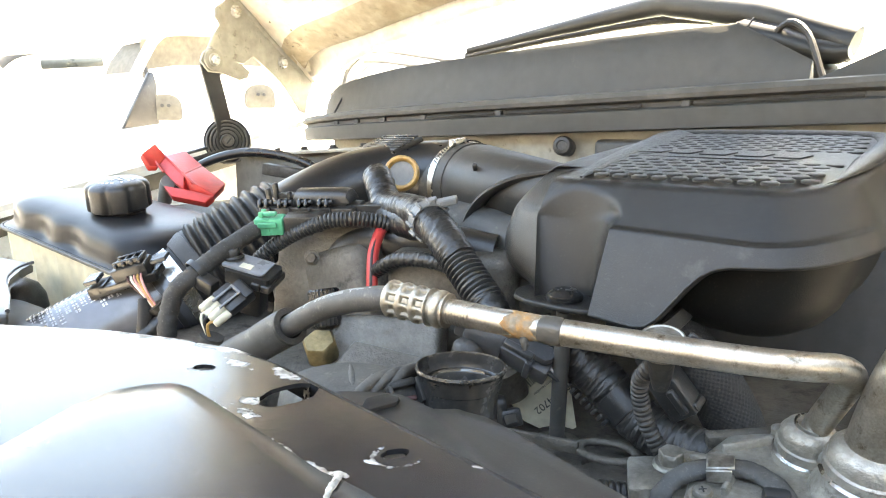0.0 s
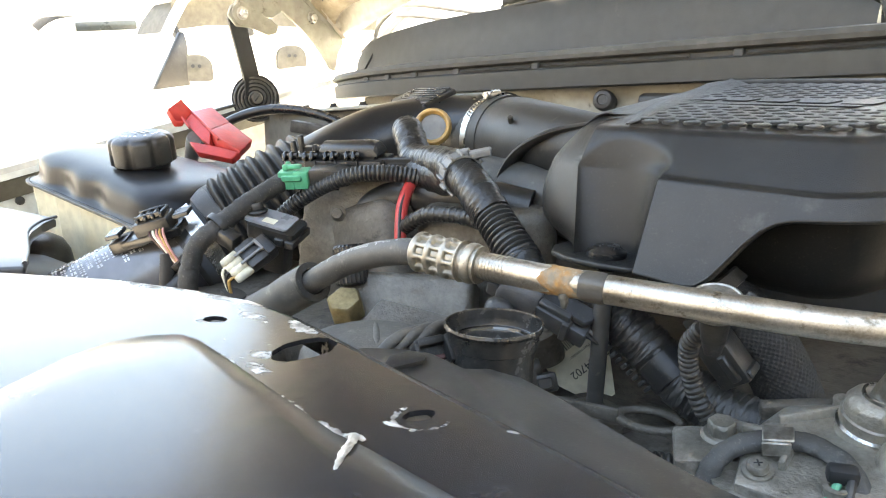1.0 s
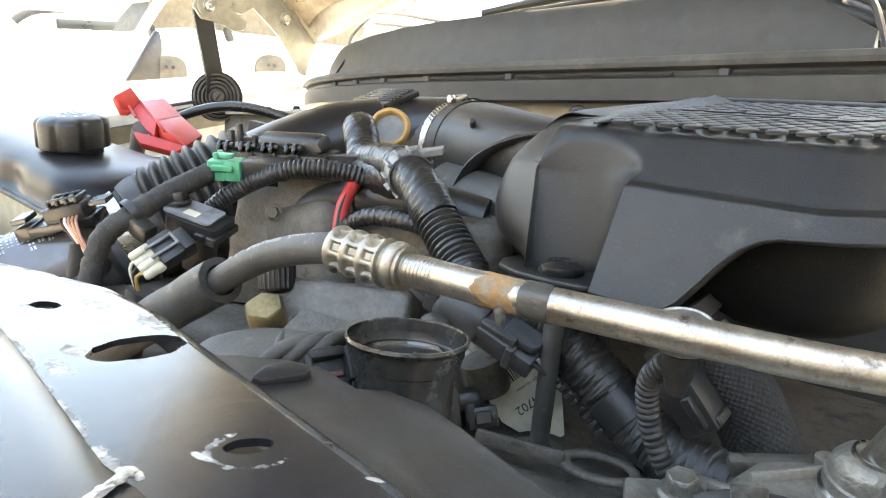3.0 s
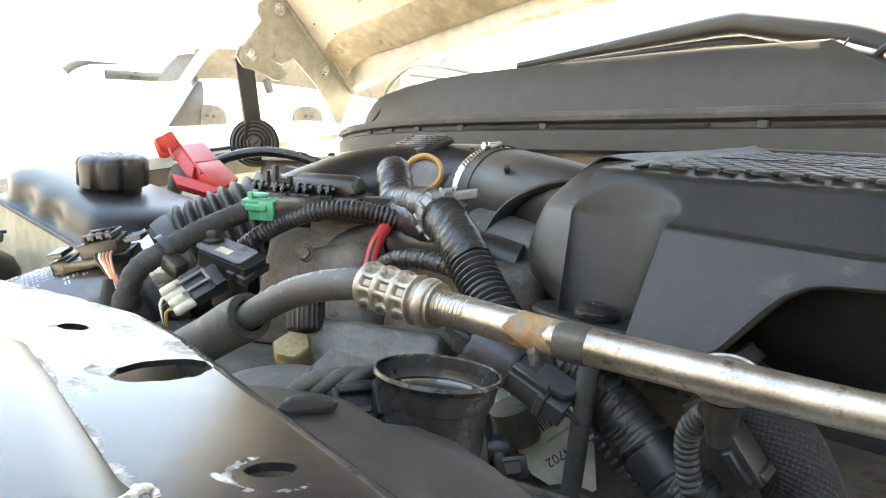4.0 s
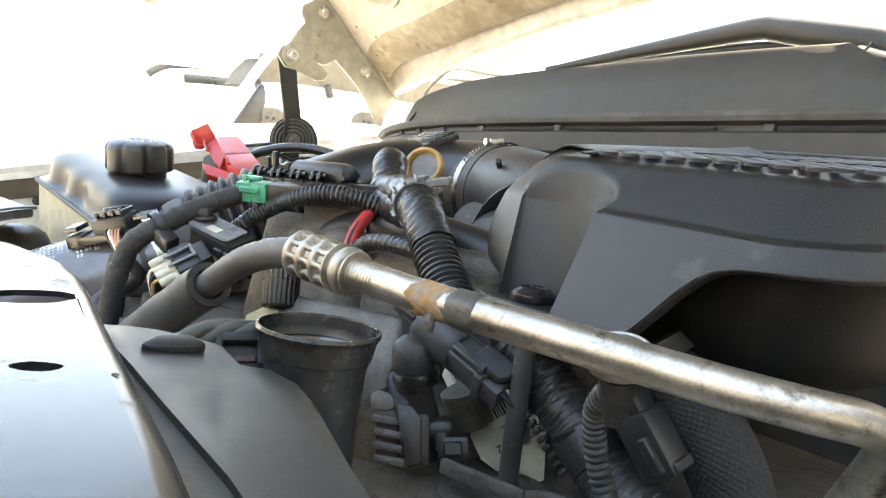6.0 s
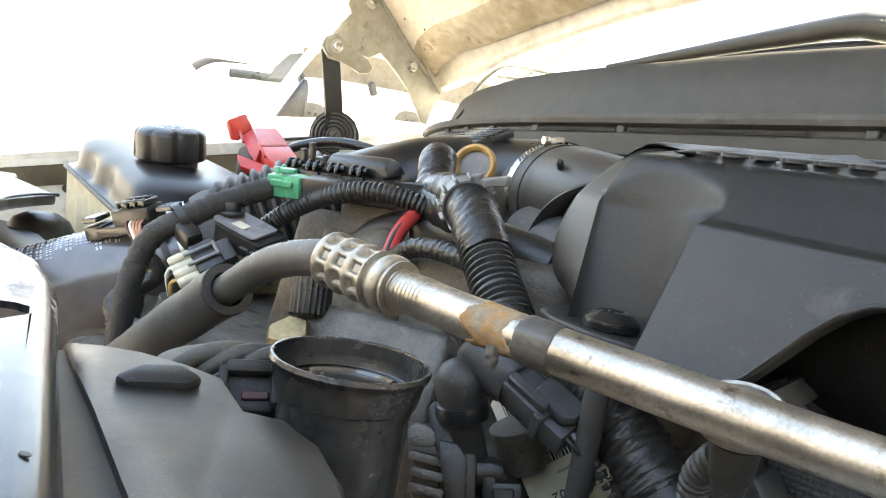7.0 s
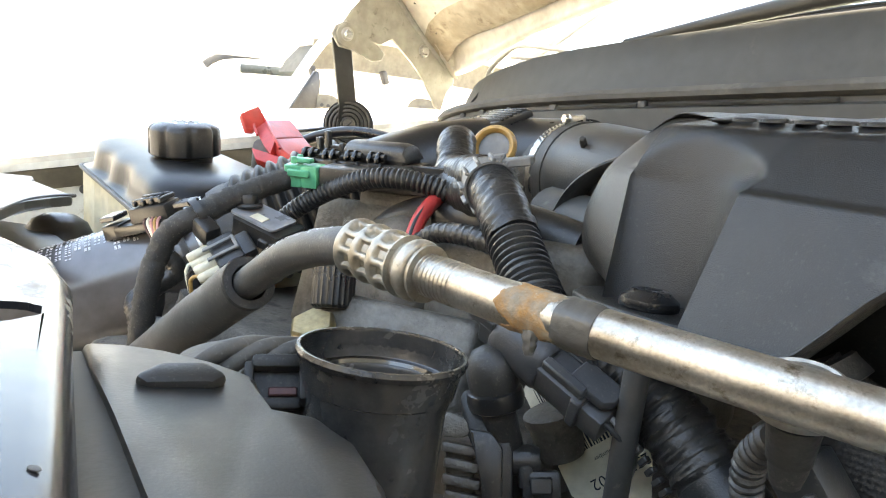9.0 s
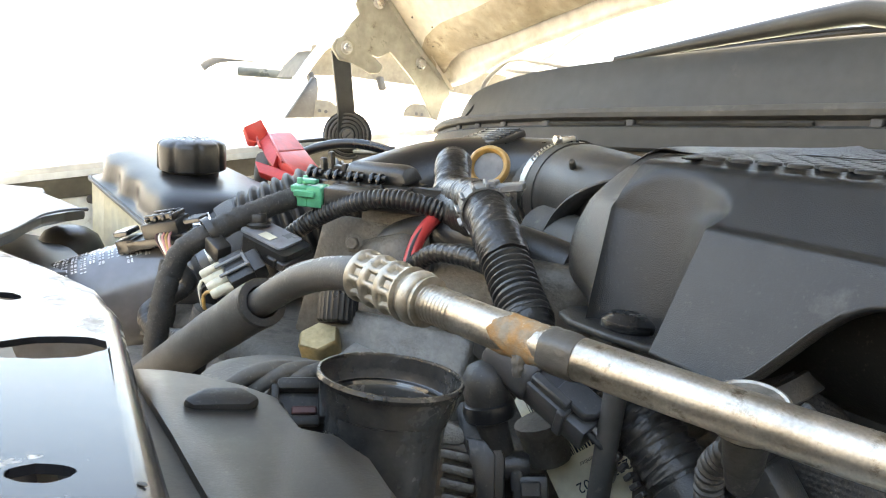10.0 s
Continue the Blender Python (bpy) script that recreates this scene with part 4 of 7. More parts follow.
part("top_plate", holed(outline, plate_holes, 0.0022, 1.168), M_WORN, support, smooth=0)
bm = bmesh.new()
loft(bm, [[(x, y - 0.0076, 1.168), (x, y - 0.0050, 1.1676), (x, y - 0.0026, 1.1664), (x, y - 0.0008, 1.1645), (x, y, 1.162), (x, y, 1.153), (x, y - 0.002, 1.153), (x, y - 0.002, 1.162), (x, y - 0.0076, 1.1655)] for x, y in REAR])
part("rear_lip", bm, M_WORN, support)
# Flat black spot for a small dark smear on the plate.
part("small_plug", slab(oval(-0.181, 0.2150, 0.0012, 0.0007, 30, 14, 0.4, 2), 0.0002, pose(0, 0, 1.168)), M_INK, support)
# Black box added under the plate so that its holes look dark.
part("radiator_tank", brick_of((1.1, 0.30, 0.10), pose(-0.12, 0.075, 1.075), 0.01), M_INK, support)
M_SCAR = mat("torn bare metal", (0.70, 0.69, 0.66), (0.38, 0.36, 0.33), rough=0.38, metal=0.7, grain=500, stain=220, bump=0.8, bumpscale=700)
front = thing("front_panel", (-0.1, 0.05, 1.1), "glossy black front panel lapped over the radiator support", "body panel")
edge = [(0.45, 0.145), (0.2, 0.152), (0.0, 0.158), (-0.10, 0.162), (-0.185, 0.1675), (-0.20, 0.167), (-0.27, 0.1775), (-0.315, 0.1835), (-0.328, 0.1815), (-0.337, 0.170), (-0.341, 0.155), (-0.335, 0.135), (-0.318, 0.104), (-0.29, 0.05), (-0.27, -0.02), (-0.26, -0.12)]
bm = bmesh.new()
rings = []
for k, (dz, inset) in enumerate(((0.0006, 0.0), (0.0026, 0.0004), (0.0032, 0.002), (0.0045, 0.02), (0.0050, 0.05))):
    ring = []
    for x, y in edge:
        c = Vector((0.05, -0.1))
        d = (c - Vector((x, y))).normalized() * inset
        ring.append((x + d.x, y + d.y, 1.168 + dz))
    rings.append(ring)
loft(bm, rings, closed=False)
bm.faces.new([v for v in bm.verts][-len(edge):])
part("panel", bm, M_PLATE, front, smooth=50)
bm = bmesh.new()
sweep(bm, [(-0.1915, 0.1690, 1.1712), (-0.1885, 0.1655, 1.1722), (-0.1855, 0.1605, 1.1726), (-0.1825, 0.1555, 1.1726), (-0.1770, 0.1480, 1.1722)], lambda s, n, a: (0.0019 - 0.0011 * s / n) * (1 + 0.55 * noise.noise(Vector((s * 420, math.cos(a) * 1.3, math.sin(a) * 1.3 + 4)))), seg=12, step=0.0005, flat=(1, 0.4))
sweep(bm, [(-0.1965, 0.1688, 1.1700), (-0.1925, 0.1702, 1.1708), (-0.1880, 0.1696, 1.1708)], lambda s, n, a: 0.0010 * (1 + 0.7 * noise.noise(Vector((s * 700, math.cos(a) * 1.5, 9)))), seg=10, step=0.0005, flat=(1, 0.4))
part("weld_scar", bm, M_SCAR, front, "torn bare-metal weld scar")

# ---- fan shroud ----
shroud = thing("fan_shroud", (-0.2, 0.27, 1.05), "dusty black plastic fan shroud behind the radiator support", "fan shroud")
crease = [(-0.309, 0.2445), (-0.28, 0.2425), (-0.245, 0.2405), (-0.205, 0.2375), (-0.15, 0.234), (-0.10, 0.227), (0.0, 0.208), (0.15, 0.193)]
brink = [(0.15, 0.222), (0.0, 0.238), (-0.114, 0.256), (-0.141, 0.264), (-0.175, 0.273), (-0.190, 0.283), (-0.212, 0.2865), (-0.229, 0.2875), (-0.234, 0.2855), (-0.2365, 0.2735), (-0.262, 0.2830), (-0.268, 0.2830), (-0.280, 0.275), (-0.294, 0.265), (-0.304, 0.257)]
part("top", slab(crease + brink, 0.055, pose(0, 0, 1.095), 0.0035, 3), M_SHROUD, shroud, smooth=50)
part("front_strip", slab([(x, y - 0.030) for x, y in crease] + [(x, y + 0.004) for x, y in crease[::-1]], 0.03, pose(0, 0, 1.1172), 0.002, 2), M_STRIP, shroud, "brown dusty strip along the shroud")
part("left_wall", slab([(-0.335, 0.246), (-0.309, 0.2425), (-0.300, 0.262), (-0.312, 0.275), (-0.330, 0.270)], 0.05, pose(0, 0, 1.080), 0.004, 2), M_SHROUD, shroud)
part("seam", tube([(-0.10, 0.243, 1.1490), (-0.06, 0.236, 1.1490), (-0.03, 0.231, 1.1490), (0.0, 0.226, 1.1490)], 0.0012, seg=8, step=0.006), M_SHROUD, shroud)
part("tab", slab([(-0.0125, -0.001), (-0.009, -0.0045), (0.008, -0.0045), (0.012, -0.001), (0.006, 0.0055), (-0.006, 0.0055)], 0.0048, frame_of((-0.264, 0.262, 1.1490), (0.31, 0.95, 0.04), (0.30, 0, 0.95)), 0.0018, 2), M_SHROUD, shroud)
M_DUSTY = mat("dust-caked brown-grey plastic", (0.105, 0.095, 0.080), (0.060, 0.054, 0.046), rough=0.72, bump=0.35, bumpscale=350, stain=22, spots=(0.16, 0.145, 0.12), spot_amt=0.1, fleck=0.3)
dome = thing("timing_cover", (-0.35, 0.30, 1.0), "dust-caked rounded cover between the shroud and engine", "cover")
bm = bmesh.new()
loft(bm, [[(-0.356 + math.cos(w) * rx, 0.334 + math.sin(w) * ry, z + 0.002) for w in [2 * math.pi * k / 40 for k in range(40)]] for rx, ry, z in ((0.066, 0.052, 0.95), (0.066, 0.052, 1.095), (0.063, 0.049, 1.108), (0.056, 0.043, 1.116), (0.042, 0.031, 1.121), (0.020, 0.014, 1.123))])
part("dome", bm, M_DUSTY, dome, smooth=80)
for d in (-0.006, 0.016):
    part("rib", tube([(-0.402 + d, 0.372, 1.107), (-0.385 + d, 0.358, 1.1185), (-0.362 + d, 0.338, 1.1235), (-0.338 + d, 0.317, 1.1215), (-0.318 + d, 0.300, 1.110)], 0.0026, seg=10, step=0.004), M_DUSTY, dome)
sl = thing("wire_clip", (-0.262, 0.296, 1.15), "black plastic wire clip on the shroud edge", "clip")
km = frame_of((-0.2765, 0.2955, 1.1435), (0.416, 0.907, 0.071), (0.75, -0.30, 0.60))
part("base", brick_of((0.017, 0.014, 0.003), km @ pose(0, 0, -0.003), 0.001, 1), M_SHROUD, sl)
part("side", brick_of((0.003, 0.015, 0.010), km @ pose(0.0085, 0, 0.001), 0.001, 2), M_SHROUD, sl)
part("side", brick_of((0.003, 0.012, 0.007), km @ pose(-0.0085, 0, 0.0), 0.001, 2), M_SHROUD, sl)
part("bar", brick_of((0.016, 0.005, 0.007), km @ pose(0, 0.006, 0.0005), 0.002, 2), M_SHROUD, sl)
part("bar", brick_of((0.016, 0.004, 0.004), km @ pose(0, -0.007, -0.001), 0.0015, 2), M_SHROUD, sl)
part("slot_face", brick_of((0.009, 0.003, 0.002), km @ pose(0.002, -0.003, -0.001), 0.0005, 1), M_REDDARK, sl, "dark reddish slot")
hose = thing("wiring_conduit", (-0.29, 0.31, 1.14), "grey ribbed wiring conduit behind the shroud", "conduit")
for d in (0.0, 0.010, 0.020):
    part("conduit", tube([(-0.300 + d * 0.3, 0.272 + d * 0.9, 1.136), (-0.296 + d * 0.3, 0.279 + d * 0.9, 1.1455), (-0.2945 + d * 0.3, 0.288 + d * 0.9, 1.1500), (-0.295 + d * 0.2, 0.300 + d * 0.8, 1.1500), (-0.297 + d * 0.1, 0.315 + d * 0.6, 1.1460), (-0.30, 0.335, 1.135)], 0.0032, seg=12, step=0.002), M_DUSTY, hose)

# ---- engine ----
engine = thing("engine", (-0.35, 0.6, 0.7), "grimy grey engine castings in shadow", "engine")
part("block", brick_of((0.74, 0.42, 0.30), pose(-0.36, 0.66, 0.88), 0.03, 3), M_BLOCK, engine)
part("valve_cover", brick_of((0.16, 0.32, 0.14), pose(-0.60, 0.66, 1.09, 0, -14, 0), 0.02, 3), M_BLOCK, engine)
part("intake_casting", brick_of((0.20, 0.16, 0.12), pose(-0.47, 0.66, 1.09), 0.02, 3), M_CAST, engine)
part("head_deck", brick_of((0.44, 0.20, 0.16), pose(-0.58, 0.525, 0.985, 0, 0, 12), 0.015, 3), M_BLOCK, engine)
part("side_casting", brick_of((0.145, 0.26, 0.34), pose(-0.672, 0.46, 0.87, 0, 0, 12), 0.02, 3), M_BLOCK, engine)
part("front_cover", brick_of((0.42, 0.06, 0.22), pose(-0.36, 0.47, 0.90), 0.015, 3), M_BLOCK, engine)

coil = thing("coil_bracket", (-0.60, 0.53, 1.1), "dirty cast bracket beneath the wiring", "bracket")
part("plate", slab([(-0.075, -0.07), (0.010, -0.07), (0.012, 0.03), (0.004, 0.042), (-0.065, 0.04)], 0.012, Matrix.Translation((-0.59, 0.53, 1.135)) @ pose(0, 0, 0, 82, 0, 35), 0.003, 2), M_CAST, coil)
bolt(coil, (-0.602, 0.500, 1.155), (0.6, -0.8, 0.1), 0.006, 0.006, M_CAST)
part("rail", brick_of((0.10, 0.02, 0.03), pose(-0.575, 0.545, 1.178, 0, 0, 35), 0.003, 2), M_CAST, coil)
cover = thing("casting_cover", (-0.46, 0.55, 1.05), "rough grey casting with a ribbed top", "casting")
part("body", brick_of((0.13, 0.09, 0.11), pose(-0.46, 0.57, 1.12, 0, 0, 32), 0.018, 4), M_CAST, cover)
part("body", brick_of((0.12, 0.05, 0.08), pose(-0.475, 0.475, 1.075, -24, 0, 32), 0.008, 3), M_CAST, cover)
part("shield", slab([(-0.05, -0.03), (0.045, -0.04), (0.05, 0.02), (-0.02, 0.035)], 0.003, pose(-0.43, 0.415, 1.085, 38, 0, 30), 0.001, 1), M_CAST, cover, "bent grey sheet-metal shield")

port = thing("service_port", (-0.507, 0.431, 1.08), "brass hex fitting with a black knurled cap", "fitting")
bm = slab(hexagon(0.0165), 0.022, axis_of((-0.507, 0.431, 1.083), (0.25, -0.45, 0.85)), 0.002, 1)
part("hex", bm, M_BRASS, port)
bm = bmesh.new()
m = axis_of((-0.512, 0.441, 1.108), (-0.25, 0.1, 1))
sweep(bm, [m @ Vector((0, 0, z)) for z in (0, 0.002, 0.03, 0.034, 0.036)], lambda s, n, a: (0.0145 + 0.0005 * math.cos(a * 24)) * (0.86 if s > 0.035 or s < 0.001 else 1.0), seg=72, raw=True)
part("cap", bm, M_GLOSSY, port)

# ---- refrigerant line ----
# Dark brown used to shade the ferrule's recesses by colour.
M_PADSHADE = mat("dark brown pad shade", (0.15, 0.13, 0.10), (0.08, 0.07, 0.055), rough=0.7, bump=0.4, stain=60)
line = thing("ac_line", (-0.25, 0.38, 1.17), "dull aluminium refrigerant pipe with crimped rubber hose", "pipe")
PIPE = [(-0.312, 0.3685, 1.1735), (-0.285, 0.372, 1.1725), (-0.258, 0.377, 1.1712), (-0.21, 0.388, 1.1695), (-0.164, 0.402, 1.1675), (-0.125, 0.418, 1.1650), (-0.098, 0.434, 1.1630), (-0.084, 0.450, 1.1605), (-0.0795, 0.462, 1.154), (-0.083, 0.4705, 1.144), (-0.0895, 0.477, 1.131), (-0.098, 0.484, 1.114), (-0.105, 0.490, 1.098)]
part("tube", tube(PIPE, lambda s, n, a: 0.0085, seg=24, step=0.004), M_ALU, line)
# worn band of rust and a taped collar on the tube
ax = (Vector(PIPE[3]) - Vector(PIPE[1])).normalized()


def crust(r, hem, seed):
    """A skin on the tube whose ends run out raggedly below its surface."""
    def f(s, n, a):
        w = noise.noise(Vector((math.cos(a) * 1.8 + seed, math.sin(a) * 1.8, seed))) * hem
        e = min(s - hem * 0.6 - w, n - s - hem * 0.6 + w)
        return r + 0.0004 * noise.noise(Vector((s * 320, math.cos(a) * 2.5, math.sin(a) * 2.5))) - 0.0011 * max(0.0, min(1.0, -e / 0.0012))
    return f


part("rust_patch", tube([Vector(PIPE[2]) - ax * 0.007, Vector(PIPE[2]) + ax * 0.008, Vector(PIPE[2]) + ax * 0.022], crust(0.0088, 0.008, 3), seg=48, step=0.0006, caps=False), M_RUST, line, "orange-brown rust on the tube")
part("drip", tube([Vector(PIPE[2]) + Vector((0.011, -0.003, -0.006)), Vector(PIPE[2]) + Vector((0.012, -0.004, -0.0105)), Vector(PIPE[2]) + Vector((0.0125, -0.004, -0.014))], lambda s, n, a: 0.0032 * (1 - 0.5 * s / n) * (1 + 0.5 * noise.noise(Vector((s * 500, math.cos(a) * 2, math.sin(a) * 2)))), seg=16, step=0.0008), M_GREYTAPE, line, "crusty grey burr")
part("collar", tube([Vector(PIPE[2]) + ax * 0.019, Vector(PIPE[2]) + ax * 0.026, Vector(PIPE[2]) + ax * 0.034], lambda s, n, a: (0.0096 - 0.0006 * abs(math.cos(a * 3))) + 0.0002 * noise.noise(Vector((s * 300, a, 5))) - 0.0006 * max(0, 1 - s / 0.003) - 0.0006 * max(0, 1 - (n - s) / 0.002), seg=36, step=0.001), M_GREYTAPE, line, "grey worn collar")
fm = frame_of((-0.3525, 0.3619, 1.1762), Vector((-0.307, 0.3695, 1.1732)) - Vector((-0.3525, 0.3619, 1.1762))) @ Matrix.Diagonal((0.88, 0.79, 0.79, 1))


def window(s, a):
    """0 on the ridges, 1 in the middle of a pressed pad."""
    if not 0.0035 < s < 0.0365:
        return 0.0
    u, v = ((s - 0.0035) / 0.011) % 1.0, (a * 9 / (2 * math.pi)) % 1.0
    f = lambda w: max(0.0, min(1.0, (0.35 - abs(w - 0.5)) / 0.09))
    return f(u) * f(v)


def ferrule(s, n, a):
    """Crimped sleeve: three rows of pressed pads, then a collar."""
    if s < 0.0365:
        bead = 0.0006 * math.cos(2 * math.pi * (s - 0.0035) / 0.011)
        return 0.0128 + bead - 0.0024 * window(s, a) - 0.0015 * max(0, 1 - s / 0.002)
    if s < 0.0395:
        return 0.0110
    if s < 0.0455:
        return 0.0131 - 0.0010 * abs((s - 0.0425) / 0.003) ** 3
    if s < 0.0475:
        return 0.0108
    return 0.0120 if s < 0.0515 else 0.0102


part("ferrule", tube([fm @ Vector((x, 0, 0)) for x in np.linspace(-0.001, 0.0545, 112)], ferrule, seg=108, raw=True), M_FERRULE, line, "crimped steel ferrule")
# Dark patches on the pad floors, painted in for the recess shade.
bm = bmesh.new()
for row in range(3):
    for k in range(9):
        vs = []
        for du, dv in ((0.22, 0.22), (0.78, 0.22), (0.78, 0.5), (0.78, 0.78), (0.22, 0.78), (0.22, 0.5)):
            x, a = 0.0025 + 0.011 * (row + du), 2 * math.pi * (k + dv) / 9
            vs.append(bm.verts.new(fm @ Vector((x, -math.cos(a) * 0.01085, math.sin(a) * 0.01085))))
        bm.faces.new(vs)
tagged(part("pad_grime", bm, M_PADSHADE, line, "dark patches that paint shade into the pressed pads", smooth=0), kind="stuff")
bm = bmesh.new()
for k in range(9):
    lathe(bm, [(0.0085, -0.0004), (0.0089, 0), (0.0085, 0.0004)], axis_of(Vector(PIPE[0]).lerp(Vector(PIPE[1]), 0.28 + 0.085 * k), Vector(PIPE[1]) - Vector(PIPE[0])), 28, close=True)
tagged(part("thread", bm, M_ALU, line), kind="stuff")
HOSE = [(-0.345, 0.363, 1.1758), (-0.362, 0.3605, 1.1748), (-0.390, 0.3595, 1.1685), (-0.420, 0.3595, 1.1580), (-0.450, 0.3590, 1.1430), (-0.468, 0.3580, 1.1325), (-0.505, 0.357, 1.113), (-0.56, 0.355, 1.084)]
part("hose", tube(HOSE, 0.0090, seg=24, step=0.004), M_DUSTRUB, line, "dusty black rubber hose")
SLEEVE = [(-0.461, 0.3585, 1.1365), (-0.478, 0.358, 1.1275), (-0.505, 0.357, 1.1125), (-0.545, 0.355, 1.090), (-0.60, 0.353, 1.058), (-0.67, 0.350, 1.018)]
part("sleeve", tube(SLEEVE, lambda s, n, a: 0.0158 + 0.0008 * noise.noise(Vector((s * 30, math.cos(a), math.sin(a)))), seg=28, step=0.004, caps=False), M_DUSTRUB, line, "thick foam-rubber sleeve")
sm = axis_of(SLEEVE[0], Vector(SLEEVE[0]) - Vector(SLEEVE[1]))
part("sleeve_end", turned([(0.0092, -0.006), (0.0106, 0.0005), (0.0155, 0.0005), (0.0160, -0.002)], sm, 28, close=True), M_RUBBER, line)
# unreadable print along the hose
rnd = random.Random(2)
path = smooth_path(HOSE[1:5], 0.0016)
bm = bmesh.new()
i = 2
while i < len(path) - 3:
    gap = rnd.random() < 0.16
    if not gap:
        p, q = path[i], path[i + 1]
        t = (q - p).normalized()
        up = Vector((0.35, -0.55, 0.75))
        up = (up - t * up.dot(t)).normalized()
        s = t.cross(up)
        w = rnd.uniform(0.0008, 0.0016)
        base = p + up * 0.00908
        vs = [base + t * 0.0005 + s * 0.0028, base - t * 0.0005 + s * 0.0028, base - t * 0.0005 - s * 0.0002, base + t * 0.0005 - s * 0.0002]
        if rnd.random() < 0.5:
            vs = [base + t * w * 0.7 + s * 0.003, base - t * w * 0.7 + s * 0.003, base - t * w * 0.7 + s * 0.0022, base + t * w * 0.7 + s * 0.0022]
        bm.faces.new([bm.verts.new(v + up * 0.0) for v in vs])
    i += 1 if not gap else 3
part("print", bm, M_GREYMARK, line, "faded pale print on the hose", smooth=0)

# coupling with its round cap behind the pipe
M_SWITCH = mat("pitted silver metal", (0.46, 0.44, 0.40), (0.26, 0.24, 0.21), rough=0.45, metal=0.85, grain=300, stain=90, bump=0.6, bumpscale=450, spots=(0.28, 0.24, 0.18), spot_amt=0.1)
cap = thing("pressure_switch", (-0.18, 0.43, 1.15), "round silver switch cap with a ribbed wire", "switch")
cm = axis_of((-0.183, 0.4365, 1.139), (0.12, -0.30, 1))
part("cap", turned([(0.0115, 0.016), (0.0140, 0.0170), (0.0147, 0.019), (0.0147, 0.0265), (0.0141, 0.0282), (0.0128, 0.0288), (0.0120, 0.0280), (0.004, 0.0278)], cm, 36), M_SWITCH, cap)
part("skirt", turned([(0.0075, -0.002), (0.0080, 0.004), (0.0090, 0.013)], cm, 28), M_DARKSTEEL, cap)
part("boot", turned([(0.005, -0.012), (0.0065, -0.006), (0.007, 0.001)], cm, 20), M_RUBBER, cap)
part("wire", tube([(-0.192, 0.442, 1.140), (-0.203, 0.450, 1.125), (-0.204, 0.457, 1.104), (-0.197, 0.462, 1.082), (-0.185, 0.468, 1.063), (-0.175, 0.474, 1.045)], ribs(0.0064, 0.0040, 0.0014), seg=14, step=0.0009), M_RUBBER, cap)
part("wire_tab", brick_of((0.022, 0.004, 0.006), pose(-0.160, 0.445, 1.160, 0, 35, 30), 0.001, 1), M_DARKSTEEL, cap)

# ---- filler neck ----
neck = thing("filler_neck", (-0.254, 0.319, 1.09), "open black filler neck with an oily rim, cap removed", "filler neck")
nm = pose(-0.2545, 0.3195, 1.0, 0, 0, 0)
part("tube", turned([(0.0208, 0.06), (0.0212, 0.100), (0.0216, 0.136), (0.0219, 0.1435), (0.0224, 0.1448), (0.0220, 0.1458), (0.0236, 0.1474), (0.0242, 0.1500), (0.0250, 0.1545), (0.0258, 0.1570), (0.0242, 0.1570), (0.0237, 0.1530), (0.0228, 0.1490), (0.0205, 0.1440), (0.0200, 0.06)], nm, 64, close=True), M_NECK, neck, smooth=30)
part("rim", turned([(0.0262, 0.1565), (0.0268, 0.1582), (0.0263, 0.1596), (0.0255, 0.1596), (0.0250, 0.1582), (0.0252, 0.1565)], nm, 48, close=True), M_RIM, neck, "rim with paint worn to bare metal")
part("inner_wall", turned([(0.02405, 0.1590), (0.0237, 0.151), (0.0215, 0.1492), (0.0208, 0.1475), (0.0200, 0.140), (0.0195, 0.12), (0.0203, 0.12), (0.0212, 0.140), (0.0238, 0.150)], nm, 48, close=True), M_NECK, neck)
part("oil_film", turned([(0.0214, 0.1499), (0.0226, 0.1504), (0.0209, 0.1486)], nm, 40, close=True), M_OIL, neck, "glossy oil film")
# Black disc across the bore, standing for the shade deeper inside.
part("throat", turned([(0.0197, 0.122), (0.002, 0.1225)], nm, 24), M_INK, neck)
part("fin", slab([(-0.004, 0.040), (0.006, 0.040), (0.0065, -0.004), (0.002, -0.008), (-0.003, -0.006)], 0.0028, frame_of((-0.2740, 0.3035, 1.134), (-0.75, -0.66, 0), (0.66, -0.75, 0)), 0.0008, 1), M_SHROUD, neck, "flat moulded fin")
part("weld", tube([(-0.2745, 0.303, 1.137), (-0.276, 0.3025, 1.128), (-0.2775, 0.302, 1.118), (-0.279, 0.301, 1.11)], 0.0028, seg=8, step=0.003), M_NECK, neck)
part("lower_tube", tube([(-0.2545, 0.3195, 1.085), (-0.254, 0.322, 1.06), (-0.25, 0.33, 1.03), (-0.24, 0.345, 1.0)], 0.0212, seg=28), M_NECK, neck)

# ---- support post and grommet of the resonator ----
M_POST = mat("grey rubber post sleeve", (0.085, 0.082, 0.078), (0.065, 0.062, 0.058), rough=0.55, bump=0.15, spots=(0.13, 0.12, 0.10), spot_amt=0.05, stain=20)
post = thing("support_post", (-0.295, 0.499, 1.03), "plain dark rubber-sleeved support post", "post")
part("post", tube([(-0.2965, 0.500, 1.036), (-0.289, 0.490, 1.09), (-0.2815, 0.481, 1.155)], 0.0064, seg=18, step=0.01), M_POST, post)
part("foot", turned([(0.024, -0.012), (0.023, -0.004), (0.012, 0.0), (0.0085, 0.004)], axis_of((-0.2965, 0.500, 1.036), (0.1, -0.15, 1)), 24), M_CAST, post)
br = thing("bracket", (-0.26, 0.49, 1.02), "dark cast bracket with a round opening", "bracket")
